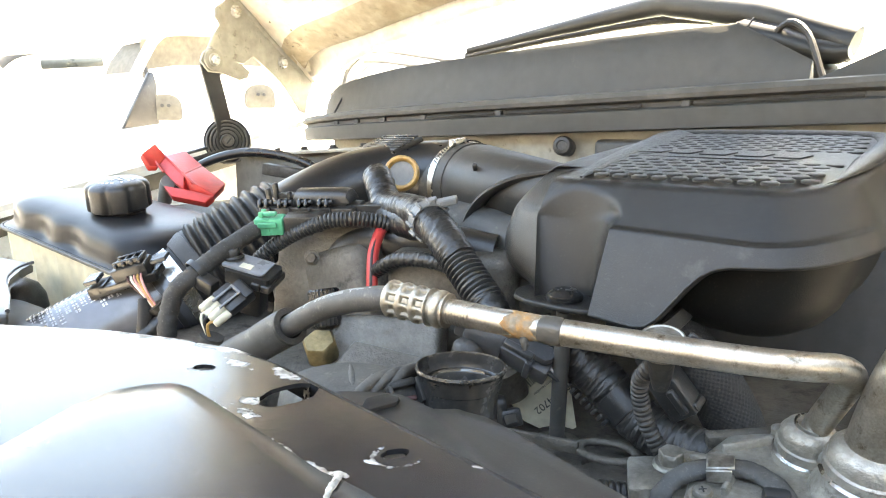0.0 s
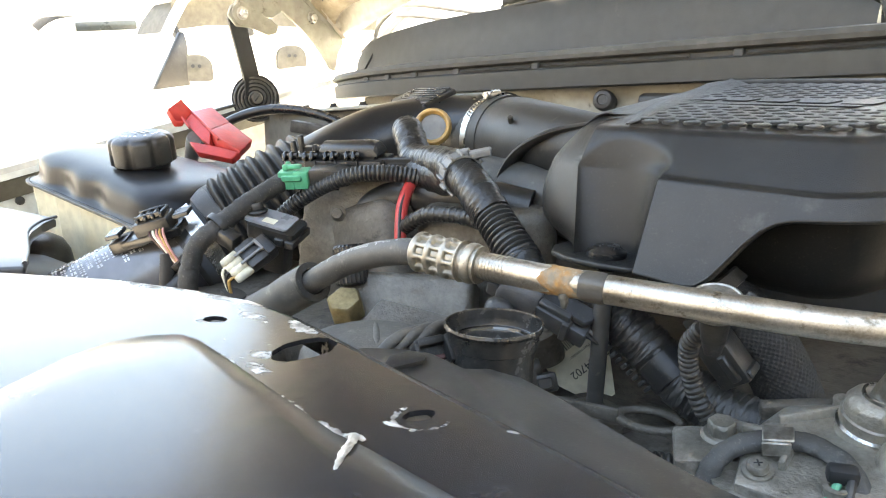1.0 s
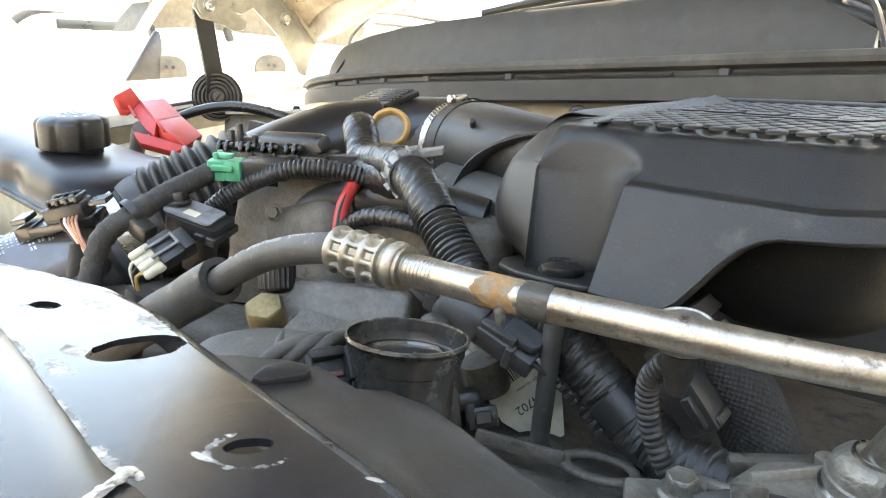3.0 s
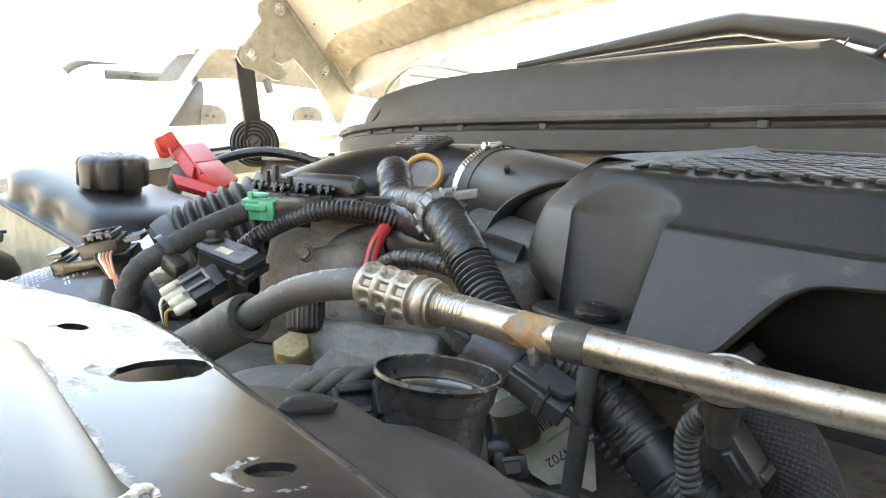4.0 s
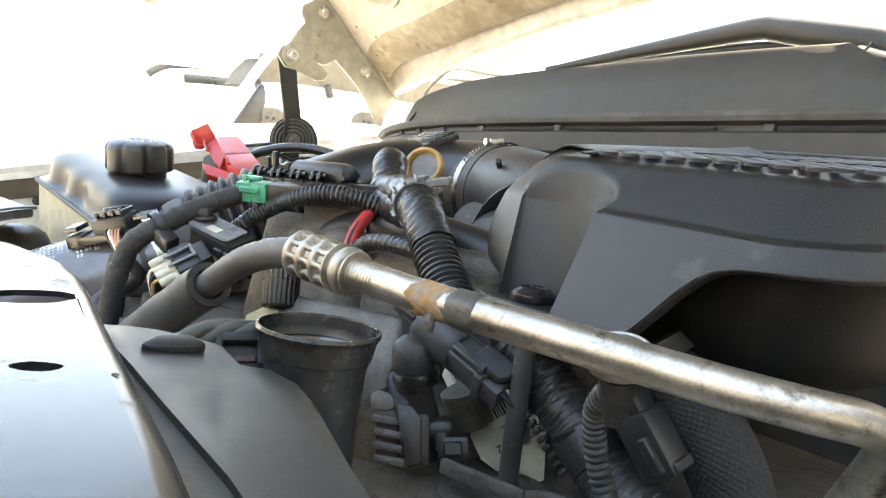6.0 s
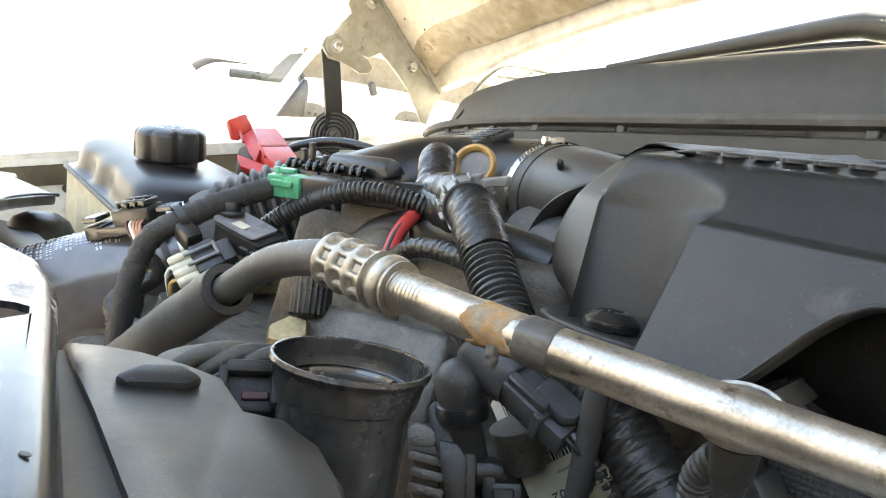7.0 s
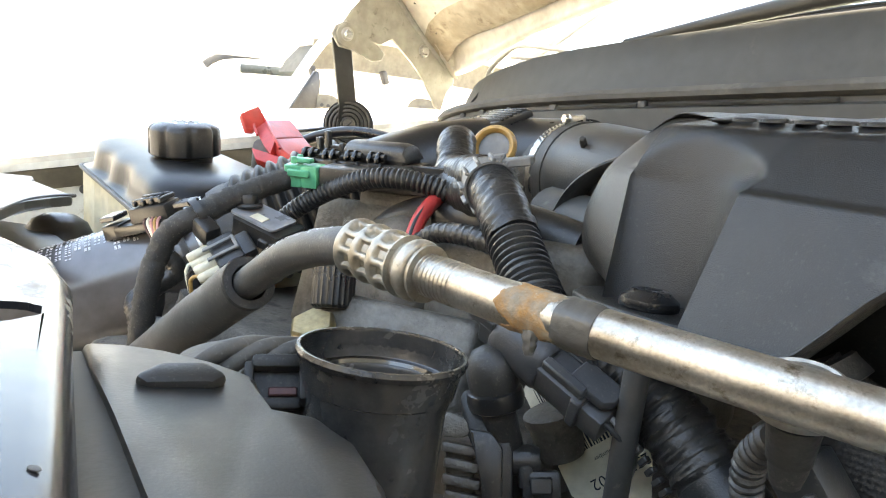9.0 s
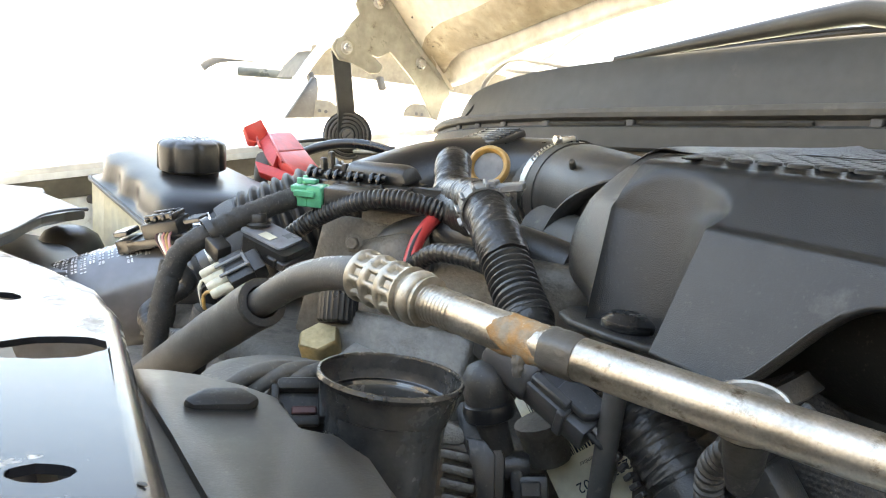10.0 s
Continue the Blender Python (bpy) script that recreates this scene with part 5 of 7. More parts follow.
bm = holed(rounded(-0.325, 0.455, -0.205, 0.535, 0.02), [oval(-0.245, 0.49, 0.020, 0.014, 10)], 0.012, 1.034)
part("plate", bm, M_BLOCK, br, smooth=30)
part("opening_rim", tube([(x, y, 1.047) for x, y in oval(-0.245, 0.49, 0.0225, 0.0165, 10, 24)] + [(-0.245 + 0.0225 * math.cos(radians(10)), 0.49 + 0.0225 * math.sin(radians(10)), 1.047)], 0.0040, seg=10, step=0.003, flat=(1.0, 0.7)), M_BLOCK, br, smooth=60)
# Black disc below the opening paints in the dark of the hollow.
part("opening_floor", slab(oval(-0.245, 0.49, 0.021, 0.015, 10, 24), 0.002, pose(0, 0, 1.022)), M_INK, br, "black disc standing for the hollow's shade")
part("rib", brick_of((0.060, 0.006, 0.010), pose(-0.292, 0.470, 1.049, 0, 0, 14), 0.002, 2), M_BLOCK, br)

# paper tag on the wire
tagm = frame_of((-0.345, 0.534, 1.069), (0.72, 0.10, -0.69), (0.50, -0.75, 0.40)) @ Matrix.Scale(1.2, 4)
tag_ob = thing("paper_tag", (-0.330, 0.553, 1.046), "yellowed paper tag with barcodes and printed numbers", "tag")
bm = slab([(-0.040, -0.016), (-0.036, -0.021), (0.020, -0.023), (0.046, -0.010), (0.047, 0.004), (0.020, 0.021), (-0.03, 0.022), (-0.039, 0.016)], 0.0006, tagm, 0)
part("paper", bm, M_LABEL, tag_ob, smooth=0)
bm = bmesh.new()
rnd = random.Random(8)
for x0, x1, y0, y1 in ((-0.034, -0.022, -0.016, 0.004), (-0.008, 0.004, -0.018, 0.010)):
    y = y0
    while y < y1:
        w = rnd.choice((0.0004, 0.0007, 0.0011))
        prism(bm, [(x0, y), (x1, y), (x1, y + w), (x0, y + w)], 0.0002, tagm @ pose(0, 0, 0.0006), 0)
        y += w + rnd.choice((0.0005, 0.0008))
part("barcode", bm, M_INK, tag_ob, smooth=0)


def text_mesh(body, size):
    cu = bpy.data.curves.new("t", "FONT")
    cu.body, cu.size, cu.resolution_u = body, size, 3
    ob = bpy.data.objects.new("t", cu)
    me = bpy.data.meshes.new_from_object(ob)
    bm = bmesh.new()
    bm.from_mesh(me)
    bpy.data.objects.remove(ob)
    bpy.data.curves.remove(cu)
    bpy.data.meshes.remove(me)
    return bm


for body, size, m in (("25784702", 0.0078, pose(0.018, 0.019, 0.0009, 0, 0, -90)), ("64702", 0.0058, pose(-0.018, 0.010, 0.0009, 0, 0, -90)), ("Part Number", 0.0032, pose(0.009, 0.012, 0.0009, 0, 0, -90))):
    bm = text_mesh(body, size)
    bmesh.ops.transform(bm, matrix=tagm @ m, verts=bm.verts)
    part("lettering", bm, M_INK, tag_ob, smooth=0)

# ---- camshaft sensor plug ----
M_GREYPLASTIC = mat("dark grey connector plastic", (0.060, 0.061, 0.063), (0.042, 0.043, 0.045), rough=0.42, bump=0.15, bumpscale=900, stain=40, fleck=0.2)
plug = thing("sensor_connector", (-0.335, 0.475, 1.115), "black stepped plastic sensor connector", "connector")
pm = frame_of((-0.334, 0.472, 1.121), (0.066, 0.020, -0.030), (0.1, -0.5, 0.9))
part("head", brick_of((0.012, 0.022, 0.016), pm @ pose(-0.033, 0, 0), 0.0015, 1), M_GREYPLASTIC, plug)
for d in (-0.009, -0.003, 0.003, 0.009):
    part("rib", brick_of((0.018, 0.0030, 0.008), pm @ pose(-0.038, d, 0.008), 0.0006, 1), M_GREYPLASTIC, plug)
part("barrel", turned([(0.0118, -0.030), (0.0140, -0.028), (0.0146, -0.024), (0.0146, 0.002), (0.0130, 0.004), (0.0112, 0.004)], pm @ pose(0, 0, 0, 0, 90, 0), 30), M_GREYPLASTIC, plug, smooth=45)
part("body", brick_of((0.030, 0.022, 0.019), pm @ pose(0.015, 0, 0), 0.002, 2), M_GREYPLASTIC, plug)
part("keel", brick_of((0.026, 0.006, 0.006), pm @ pose(0.017, -0.006, 0.012), 0.001, 1), M_GREYPLASTIC, plug)
part("latch", slab([(-0.010, -0.008), (0.012, -0.008), (0.016, -0.003), (0.016, 0.003), (0.012, 0.008), (-0.010, 0.008)], 0.006, pm @ pose(0.028, 0.003, 0.008), 0.001, 1), M_GREYPLASTIC, plug)
part("collar", brick_of((0.016, 0.020, 0.017), pm @ pose(0.037, 0, -0.002), 0.0015, 2), M_GREYPLASTIC, plug)
part("step", brick_of((0.006, 0.024, 0.021), pm @ pose(0.029, 0, -0.001), 0.001, 1), M_GREYPLASTIC, plug)
part("ear", slab(rounded(-0.014, -0.011, 0.014, 0.011, 0.009), 0.007, pm @ pose(0.010, 0.019, 0.004), 0.001, 2), M_GREYPLASTIC, plug)
part("ear_rib", slab([(-0.012, 0), (0.014, 0), (0.004, 0.012)], 0.003, pm @ pose(0.012, 0.012, 0.010, 90, 0, 0), 0.0006, 1), M_GREYPLASTIC, plug)
part("bushing", turned([(0.0078, 0), (0.0078, 0.004), (0.0056, 0.004)], pm @ pose(0.008, 0.021, 0.0105), 24), M_GLOSSY, plug)
bolt(plug, pm @ Vector((0.008, 0.021, 0.0145)), (0.1, -0.3, 1), 0.0052, 0.006, M_STEEL)
part("wire", tube([pm @ Vector((0.043, 0, -0.002)), pm @ Vector((0.052, 0.004, -0.006)), (-0.296, 0.505, 1.080), (-0.315, 0.53, 1.06)], 0.0045, seg=12), M_TAPE, plug)
for d in (-0.005, 0.0, 0.005):
    part("lead", tube([pm @ Vector((0.042, d, 0.003)), pm @ Vector((0.054, d * 0.8, -0.001)), pm @ Vector((0.062, d * 0.5 + 0.006, -0.012))], 0.0015, seg=6, step=0.003), M_GREYMARK if d == 0 else M_INK, plug)

boot = thing("rubber_boot", (-0.365, 0.462, 1.09), "rounded black rubber elbow boot", "boot")
ba = (-0.15, -0.25, 1)
part("dome", turned([(0.0125, -0.014), (0.0138, -0.008), (0.0142, -0.002), (0.0132, 0.004), (0.0095, 0.0105), (0.004, 0.0130)], axis_of((-0.3555, 0.4555, 1.1125), ba), 28), M_RUBBER, boot)
part("lip", turned([(0.0125, -0.0075), (0.0150, -0.006), (0.0158, -0.001), (0.0150, 0.003), (0.0125, 0.004)], axis_of((-0.3535, 0.459, 1.0985), ba), 28), M_GLOSSY, boot)
part("hose", tube([(-0.353, 0.460, 1.094), (-0.352, 0.466, 1.08), (-0.355, 0.478, 1.055), (-0.36, 0.49, 1.01)], 0.0095, seg=20), M_RUBBER, boot)
part("casting", turned([(0.013, -0.016), (0.0145, -0.010), (0.0150, 0.004), (0.0165, 0.006), (0.0165, 0.011), (0.012, 0.013)], axis_of((-0.350, 0.506, 1.075), (-0.25, -0.35, 1)), 28), M_BLOCK, boot, "brown-stained cast boss")

# coils and clips low in front of the engine
lowc = thing("ignition_coil", (-0.36, 0.462, 1.03), "dirty black coil with grey cast lugs", "ignition coil")
cm = frame_of((-0.36, 0.462, 1.068), (0.629, 0.76, 0.16), (0.69, -0.64, 0.33))
part("case", slab([(-0.013, 0.024), (-0.010, 0.029), (-0.006, 0.028), (-0.002, 0.017), (0.006, 0.012), (0.013, 0.005), (0.0155, -0.004), (0.0145, -0.032), (-0.001, -0.034), (-0.003, -0.004), (-0.010, 0.006)], 0.020, cm @ pose(0, 0, -0.008), 0.0025, 2), M_PLASTIC, lowc)
part("case_rim", slab([(-0.008, 0.008), (0.004, 0.006), (0.010, -0.002), (0.009, -0.030), (-0.001, -0.032), (-0.003, -0.004)], 0.004, cm @ pose(0, 0, 0.0115), 0.0015, 2), M_PLASTIC, lowc)
part("lug", slab([(-0.024, 0.014), (-0.018, 0.017), (-0.008, 0.013), (-0.004, 0.006), (-0.012, 0.003), (-0.023, 0.004)], 0.016, cm @ pose(0, 0, -0.004), 0.002, 2), M_CAST, lowc, "grey cast lug")
for k in range(4):
    part("fin", brick_of((0.021, 0.0055, 0.016), cm @ pose(-0.013 + 0.001 * (k % 2), -0.003 - 0.0085 * k, 0.001, 0, 0, -12), 0.0015, 2), M_CAST, lowc, "grey cast fin")
part("lug_block", brick_of((0.016, 0.028, 0.012), cm @ pose(-0.014, -0.016, -0.005), 0.002, 2), M_CAST, lowc)
part("tower", turned([(0.0085, -0.004), (0.0085, 0.010), (0.0070, 0.014)], cm @ pose(0.016, -0.009, 0.0, 0, 90, 0), 18), M_PLASTIC, lowc)
part("connector", brick_of((0.021, 0.015, 0.016), cm @ pose(0.030, -0.022, 0.0), 0.002, 2), M_PLASTIC, lowc)
part("latch", brick_of((0.012, 0.009, 0.003), cm @ pose(0.030, -0.022, 0.009), 0.001, 1), M_PLASTIC, lowc)
part("collar", brick_of((0.008, 0.020, 0.020), cm @ pose(0.022, -0.014, -0.002), 0.002, 2), M_PLASTIC, lowc)

# ---- looms ----
M_WRAP = mat("dusty black wrap tape", (0.048, 0.046, 0.043), (0.030, 0.0285, 0.027), rough=0.42, bump=0.4, bumpscale=500, fleck=0.22)
loom = thing("wiring_loom", (-0.45, 0.52, 1.2), "thick black taped wiring loom with ribbed conduit", "wiring loom")
part("branch", tube([(-0.592, 0.590, 1.236), (-0.578, 0.579, 1.231), (-0.560, 0.568, 1.216), (-0.540, 0.556, 1.208), (-0.505, 0.543, 1.210), (-0.470, 0.528, 1.210)], taped(0.0160, 0.0068, 0.038, 1), seg=28, step=0.0008), M_TAPE, loom)
part("stub", tube([(-0.556, 0.563, 1.212), (-0.530, 0.548, 1.200), (-0.497, 0.537, 1.198), (-0.460, 0.528, 1.200)], taped(0.0160, 0.014, 0.05, 9), seg=20, step=0.0015), M_TAPE, loom)
part("trunk", tube([(-0.478, 0.531, 1.210), (-0.455, 0.518, 1.208), (-0.432, 0.508, 1.200), (-0.414, 0.501, 1.190), (-0.400, 0.498, 1.178)], taped(0.0162, 0.0075, 0.038, 4), seg=32, step=0.0008), M_TAPE, loom)
part("conduit", tube([(-0.418, 0.503, 1.190), (-0.398, 0.497, 1.176), (-0.378, 0.492, 1.160), (-0.360, 0.488, 1.146)], ribs(0.0165, 0.0048, 0.0028), seg=26, step=0.0009), M_PLASTIC, loom, "split ribbed conduit")
part("tail", tube([(-0.366, 0.489, 1.151), (-0.350, 0.486, 1.136), (-0.335, 0.490, 1.118), (-0.310, 0.505, 1.10)], taped(0.0150, 0.008, 0.08, 6), seg=22, step=0.0012), M_TAPE, loom)
part("lower_trunk", tube([(-0.318, 0.502, 1.127), (-0.290, 0.510, 1.112), (-0.260, 0.512, 1.092), (-0.234, 0.511, 1.073), (-0.203, 0.508, 1.062), (-0.165, 0.506, 1.058)], taped(0.0172, 0.0062, 0.10, 12, 0.45), seg=36, step=0.0007), M_WRAP, loom)
part("band", tube([(-0.252, 0.511, 1.0865), (-0.236, 0.511, 1.0745)], 0.0192, seg=24, step=0.004), M_PLASTIC, loom, "black plastic band")
bm = bmesh.new()
for k in range(9):
    p = Vector((-0.288, 0.493, 1.094)).lerp(Vector((-0.250, 0.494, 1.068)), k / 8)
    block(bm, (0.003, 0.004, 0.006), Matrix.Translation(p) @ pose(0, 0, 0, 0, 40, 0), 0.0005, 1)
part("conduit_edge", bm, M_PLASTIC, loom)

clip = thing("cable_clamp", (-0.447, 0.516, 1.21), "pale grey nylon clamp round the loom", "clamp")
t = (Vector((-0.432, 0.508, 1.200)) - Vector((-0.462, 0.522, 1.209))).normalized()
km = axis_of((-0.450, 0.5155, 1.2065), t)
part("ring", turned([(0.0172, -0.006), (0.0186, -0.006), (0.0188, 0.006), (0.0172, 0.006)], km, 30, close=True), M_GREYCLIP, clip)
for k in range(12):
    part("tooth", brick_of((0.0045, 0.0026, 0.0125), km @ pose(0, 0, 0, 0, 0, 30 * k + 8) @ pose(0.0192, 0, 0), 0.0007, 1), M_GREYCLIP, clip)
part("strap", brick_of((0.022, 0.012, 0.006), frame_of((-0.437, 0.525, 1.2245), (0.7, 0.45, 0.18), (-0.1, -0.3, 1)), 0.001, 1), M_GREYCLIP, clip)
part("lock", brick_of((0.009, 0.014, 0.006), frame_of((-0.447, 0.5165, 1.2245), (0.7, 0.45, 0.18), (-0.1, -0.3, 1)), 0.001, 1), M_GREYCLIP, clip)
part("foot", brick_of((0.016, 0.012, 0.010), pose(-0.438, 0.52, 1.181, 0, 20, 30), 0.002, 1), M_GREYCLIP, clip)

wire = thing("red_wire", (-0.52, 0.53, 1.18), "red battery wire with a dark stripe", "wire")
RW = [(-0.531, 0.548, 1.197), (-0.525, 0.531, 1.192), (-0.518, 0.516, 1.184), (-0.512, 0.503, 1.170), (-0.505, 0.494, 1.150), (-0.500, 0.488, 1.125)]
part("sheath", tube(RW, 0.0058, seg=16, step=0.003), M_REDWIRE, wire)
part("stripe", tube([Vector(p) + Vector((0.0030, -0.0045, 0.0008)) for p in RW], 0.0016, seg=8, step=0.003), M_INK, wire)

twist = thing("wire_branch", (-0.46, 0.50, 1.16), "thin black wrinkled taped wire branch", "wire")
part("wire", tube([(-0.505, 0.498, 1.152), (-0.492, 0.494, 1.160), (-0.47, 0.493, 1.170), (-0.445, 0.497, 1.1725), (-0.42, 0.502, 1.170), (-0.395, 0.506, 1.160)], taped(0.0066, 0.0052, 0.12, 22, 1.1), seg=16, step=0.0009), M_TAPE, twist)

bh = thing("coolant_hose", (-0.50, 0.56, 1.16), "dull black rubber coolant hose", "hose")
part("hose", tube([(-0.625, 0.512, 1.09), (-0.612, 0.525, 1.128), (-0.585, 0.534, 1.158), (-0.548, 0.540, 1.172), (-0.505, 0.546, 1.178), (-0.46, 0.56, 1.178), (-0.42, 0.58, 1.17)], 0.0185, seg=24, step=0.005), M_PLASTIC, bh)
part("clamp", turned([(0.0200, -0.005), (0.0212, -0.005), (0.0212, 0.005), (0.0200, 0.005)], axis_of((-0.530, 0.542, 1.1755), (0.95, 0.13, 0.15)), 24, close=True), M_DARKSTEEL, bh)

M_BRAID = mat("black knitted sleeve", (0.042, 0.040, 0.037), (0.022, 0.021, 0.020), rough=0.75, bump=0.5, bumpscale=900, fleck=0.3)
braid = thing("braided_hose", (-0.2, 0.58, 1.06), "large hose in black woven cloth sleeve", "hose")
part("hose", tube([(-0.225, 0.520, 1.150), (-0.205, 0.530, 1.128), (-0.182, 0.540, 1.098), (-0.165, 0.548, 1.06), (-0.155, 0.553, 1.02)], lambda s, n, a: 0.0215 + 0.0007 * math.cos(a * 34) * math.cos(s * 1500), seg=160, step=0.0008), M_BRAID, braid)
part("cuff", turned([(0.0272, -0.006), (0.0292, -0.005), (0.0292, 0.005), (0.0272, 0.006)], axis_of((-0.222, 0.5215, 1.147), (0.55, 0.27, -0.79)), 30, close=True), M_RUBBER, braid, "plain rubber cuff")
conn = thing("wire_connector", (-0.215, 0.51, 1.10), "black two-piece wire connector", "connector")
cm = pose(-0.197, 0.497, 1.105, 20, 52, 20)
part("shell", brick_of((0.036, 0.020, 0.022), cm, 0.002, 2), M_PLASTIC, conn)
part("latch", brick_of((0.020, 0.006, 0.006), cm @ pose(0.004, -0.011, 0.004), 0.001, 1), M_PLASTIC, conn)
part("latch", brick_of((0.006, 0.016, 0.026), cm @ pose(0.014, 0, 0), 0.001, 1), M_PLASTIC, conn)
part("shell", brick_of((0.020, 0.016, 0.016), cm @ pose(-0.026, 0, 0), 0.002, 2), M_PLASTIC, conn)

low = thing("wiring_conduit", (-0.23, 0.43, 1.03), "black ribbed conduit running low across the engine", "conduit")
part("conduit", tube([(-0.27, 0.415, 1.035), (-0.235, 0.43, 1.043), (-0.20, 0.45, 1.042), (-0.16, 0.475, 1.035)], ribs(0.0085, 0.0042, 0.0016), seg=16, step=0.0009), M_PLASTIC, low)

# ---- compressor with its two couplings ----
M_HEAD = mat("worn cast aluminium", (0.50, 0.465, 0.405), (0.25, 0.228, 0.192), rough=0.42, metal=0.6, grain=220, stain=18, bump=0.9, bumpscale=420, spots=(0.12, 0.10, 0.08), spot_amt=0.14, fleck=0.30)
comp = thing("compressor", (-0.10, 0.46, 1.03), "dirty cast compressor head with bolts and couplings", "compressor")
UP = (0.18, -0.20, 0.96)
part("head", slab(rounded(-0.085, -0.075, 0.13, 0.075, (0.015, 0.03, 0.03, 0.03)), 0.085, pose(-0.095, 0.475, 0.983, 5, -6, 32), 0.008, 3), M_HEAD, comp)
part("deck", slab([(-0.078, -0.03), (-0.03, -0.062), (0.03, -0.06), (0.06, -0.03), (0.07, 0.03), (0.03, 0.055), (-0.03, 0.05), (-0.06, 0.02)], 0.020, pose(-0.105, 0.478, 1.061, 7, -7, 32), 0.004, 2), M_HEAD, comp)
part("rear_wall", brick_of((0.075, 0.010, 0.014), pose(-0.140, 0.514, 1.080, 14, -8, 30), 0.003, 2), M_BLOCK, comp)
for at, r in (((-0.1065, 0.4905, 1.090), 0.0180), ((-0.068, 0.468, 1.096), 0.0235)):
    m = axis_of(at, UP)
    part("coupling", turned([(r * 1.25, -0.03), (r * 1.15, -0.016), (r * 1.02, -0.010), (r, 0.000), (r * 1.05, 0.001), (r * 1.05, 0.0055), (r * 0.98, 0.0065), (r * 0.97, 0.013), (r * 0.80, 0.018), (r * 0.55, 0.020)], m, 36), M_HEAD, comp)
    part("seal_ring", turned([(r * 1.01, -0.0035), (r * 1.10, -0.0022), (r * 1.01, -0.0008)], m, 36, close=True), M_STEEL, comp)
    part("sleeve_ring", turned([(r * 0.52, 0.0185), (r * 0.60, 0.0195), (r * 0.58, 0.0215), (r * 0.50, 0.0215)], m, 30, close=True), M_STEEL, comp)
part("lug", slab([(-0.024, -0.020), (0.014, -0.022), (0.024, 0.0), (0.018, 0.020), (-0.02, 0.020)], 0.034, pose(-0.183, 0.452, 1.034, 6, -6, 32), 0.003, 2), M_HEAD, comp)
bolt(comp, (-0.1805, 0.4555, 1.069), (0.05, -0.2, 1), 0.0088, 0.012, M_HEAD)
part("clamp_strap", slab([(-0.0085, -0.005), (0.0085, -0.005), (0.010, 0.008), (-0.007, 0.009)], 0.0022, pose(-0.1435, 0.441, 1.0862, 14, -6, 25), 0.0008, 1), M_SWITCH, comp)
part("clamp_strap", brick_of((0.0155, 0.0022, 0.009), pose(-0.1418, 0.4362, 1.0815, 8, -6, 25), 0.0008, 1), M_SWITCH, comp)
m = axis_of((-0.1465, 0.4225, 1.073), (0.1, -0.35, 1))
part("screw", turned([(0.0050, 0), (0.0060, 0.001), (0.0060, 0.0030), (0.0048, 0.0048), (0.0015, 0.0052)], m, 22), M_SWITCH, comp)
for a in (20, 110):
    part("screw_slot", brick_of((0.005, 0.0011, 0.0010), m @ pose(0, 0, 0.0050, 0, 0, a), 0.0003, 1), M_DARKSTEEL, comp)
for k, (dx, dy, w, h, a) in enumerate(((-0.045, -0.01, 0.030, 0.004, 60), (-0.02, 0.030, 0.045, 0.004, 12), (0.025, -0.035, 0.035, 0.004, -20), (0.03, 0.02, 0.03, 0.004, 40), (-0.055, 0.012, 0.022, 0.005, -30))):
    part("web", brick_of((w, h, 0.008), pose(-0.105, 0.478, 1.081, 7, -7, 32) @ pose(dx, dy, 0.002, 0, 0, a), 0.0015, 2), M_HEAD, comp)
for dx, dy, r in ((-0.03, -0.045, 0.007), (0.045, 0.0, 0.008), (0.0, 0.042, 0.006)):
    part("boss", turned([(r * 1.2, -0.004), (r, 0.002), (r, 0.006), (r * 0.6, 0.0065), (r * 0.55, 0.003)], pose(-0.105, 0.478, 1.081, 7, -7, 32) @ pose(dx, dy, 0), 20), M_HEAD, comp)
part("screw_post", turned([(0.009, -0.02), (0.0085, 0.0)], m, 18), M_HEAD, comp)
part("tab", brick_of((0.030, 0.012, 0.003), pose(-0.1455, 0.412, 1.060, 10, -5, 28), 0.001, 1), M_HEAD, comp)
part("cable", tube([(-0.176, 0.418, 1.046), (-0.174, 0.426, 1.062), (-0.166, 0.436, 1.074), (-0.152, 0.445, 1.080), (-0.137, 0.452, 1.082), (-0.124, 0.455, 1.081), (-0.110, 0.448, 1.079), (-0.100, 0.438, 1.074), (-0.096, 0.430, 1.066)], lambda s, n, a: 0.0056 * (1 + 0.16 * noise.noise(Vector((s * 130, math.cos(a), math.sin(a)))) + 0.05 * noise.noise(Vector((s * 600, math.cos(a) * 2, math.sin(a) * 2)))), seg=18, step=0.0012, flat=(1.15, 0.8)), M_DUSTRUB, comp, "grey crumpled rubber cable cover")
part("plug", turned([(0.006, -0.032), (0.0078, -0.030), (0.0078, -0.012), (0.0083, -0.011), (0.0083, 0.012), (0.0092, 0.014), (0.0092, 0.028), (0.004, 0.030)], axis_of((-0.150, 0.392, 1.052), (0.92, 0.38, 0.06)), 22), M_DUSTRUB, comp, "grey round wire plug")
part("grommet", brick_of((0.016, 0.010, 0.010), pose(-0.106, 0.430, 1.082, 10, 0, 25), 0.003, 2), M_INK, comp)
part("wire", tube([(-0.124, 0.403, 1.056), (-0.116, 0.409, 1.061), (-0.110, 0.417, 1.068), (-0.107, 0.427, 1.078), (-0.106, 0.433, 1.083)], 0.0023, seg=8, step=0.003), M_GREEN, comp, "thin green wire")
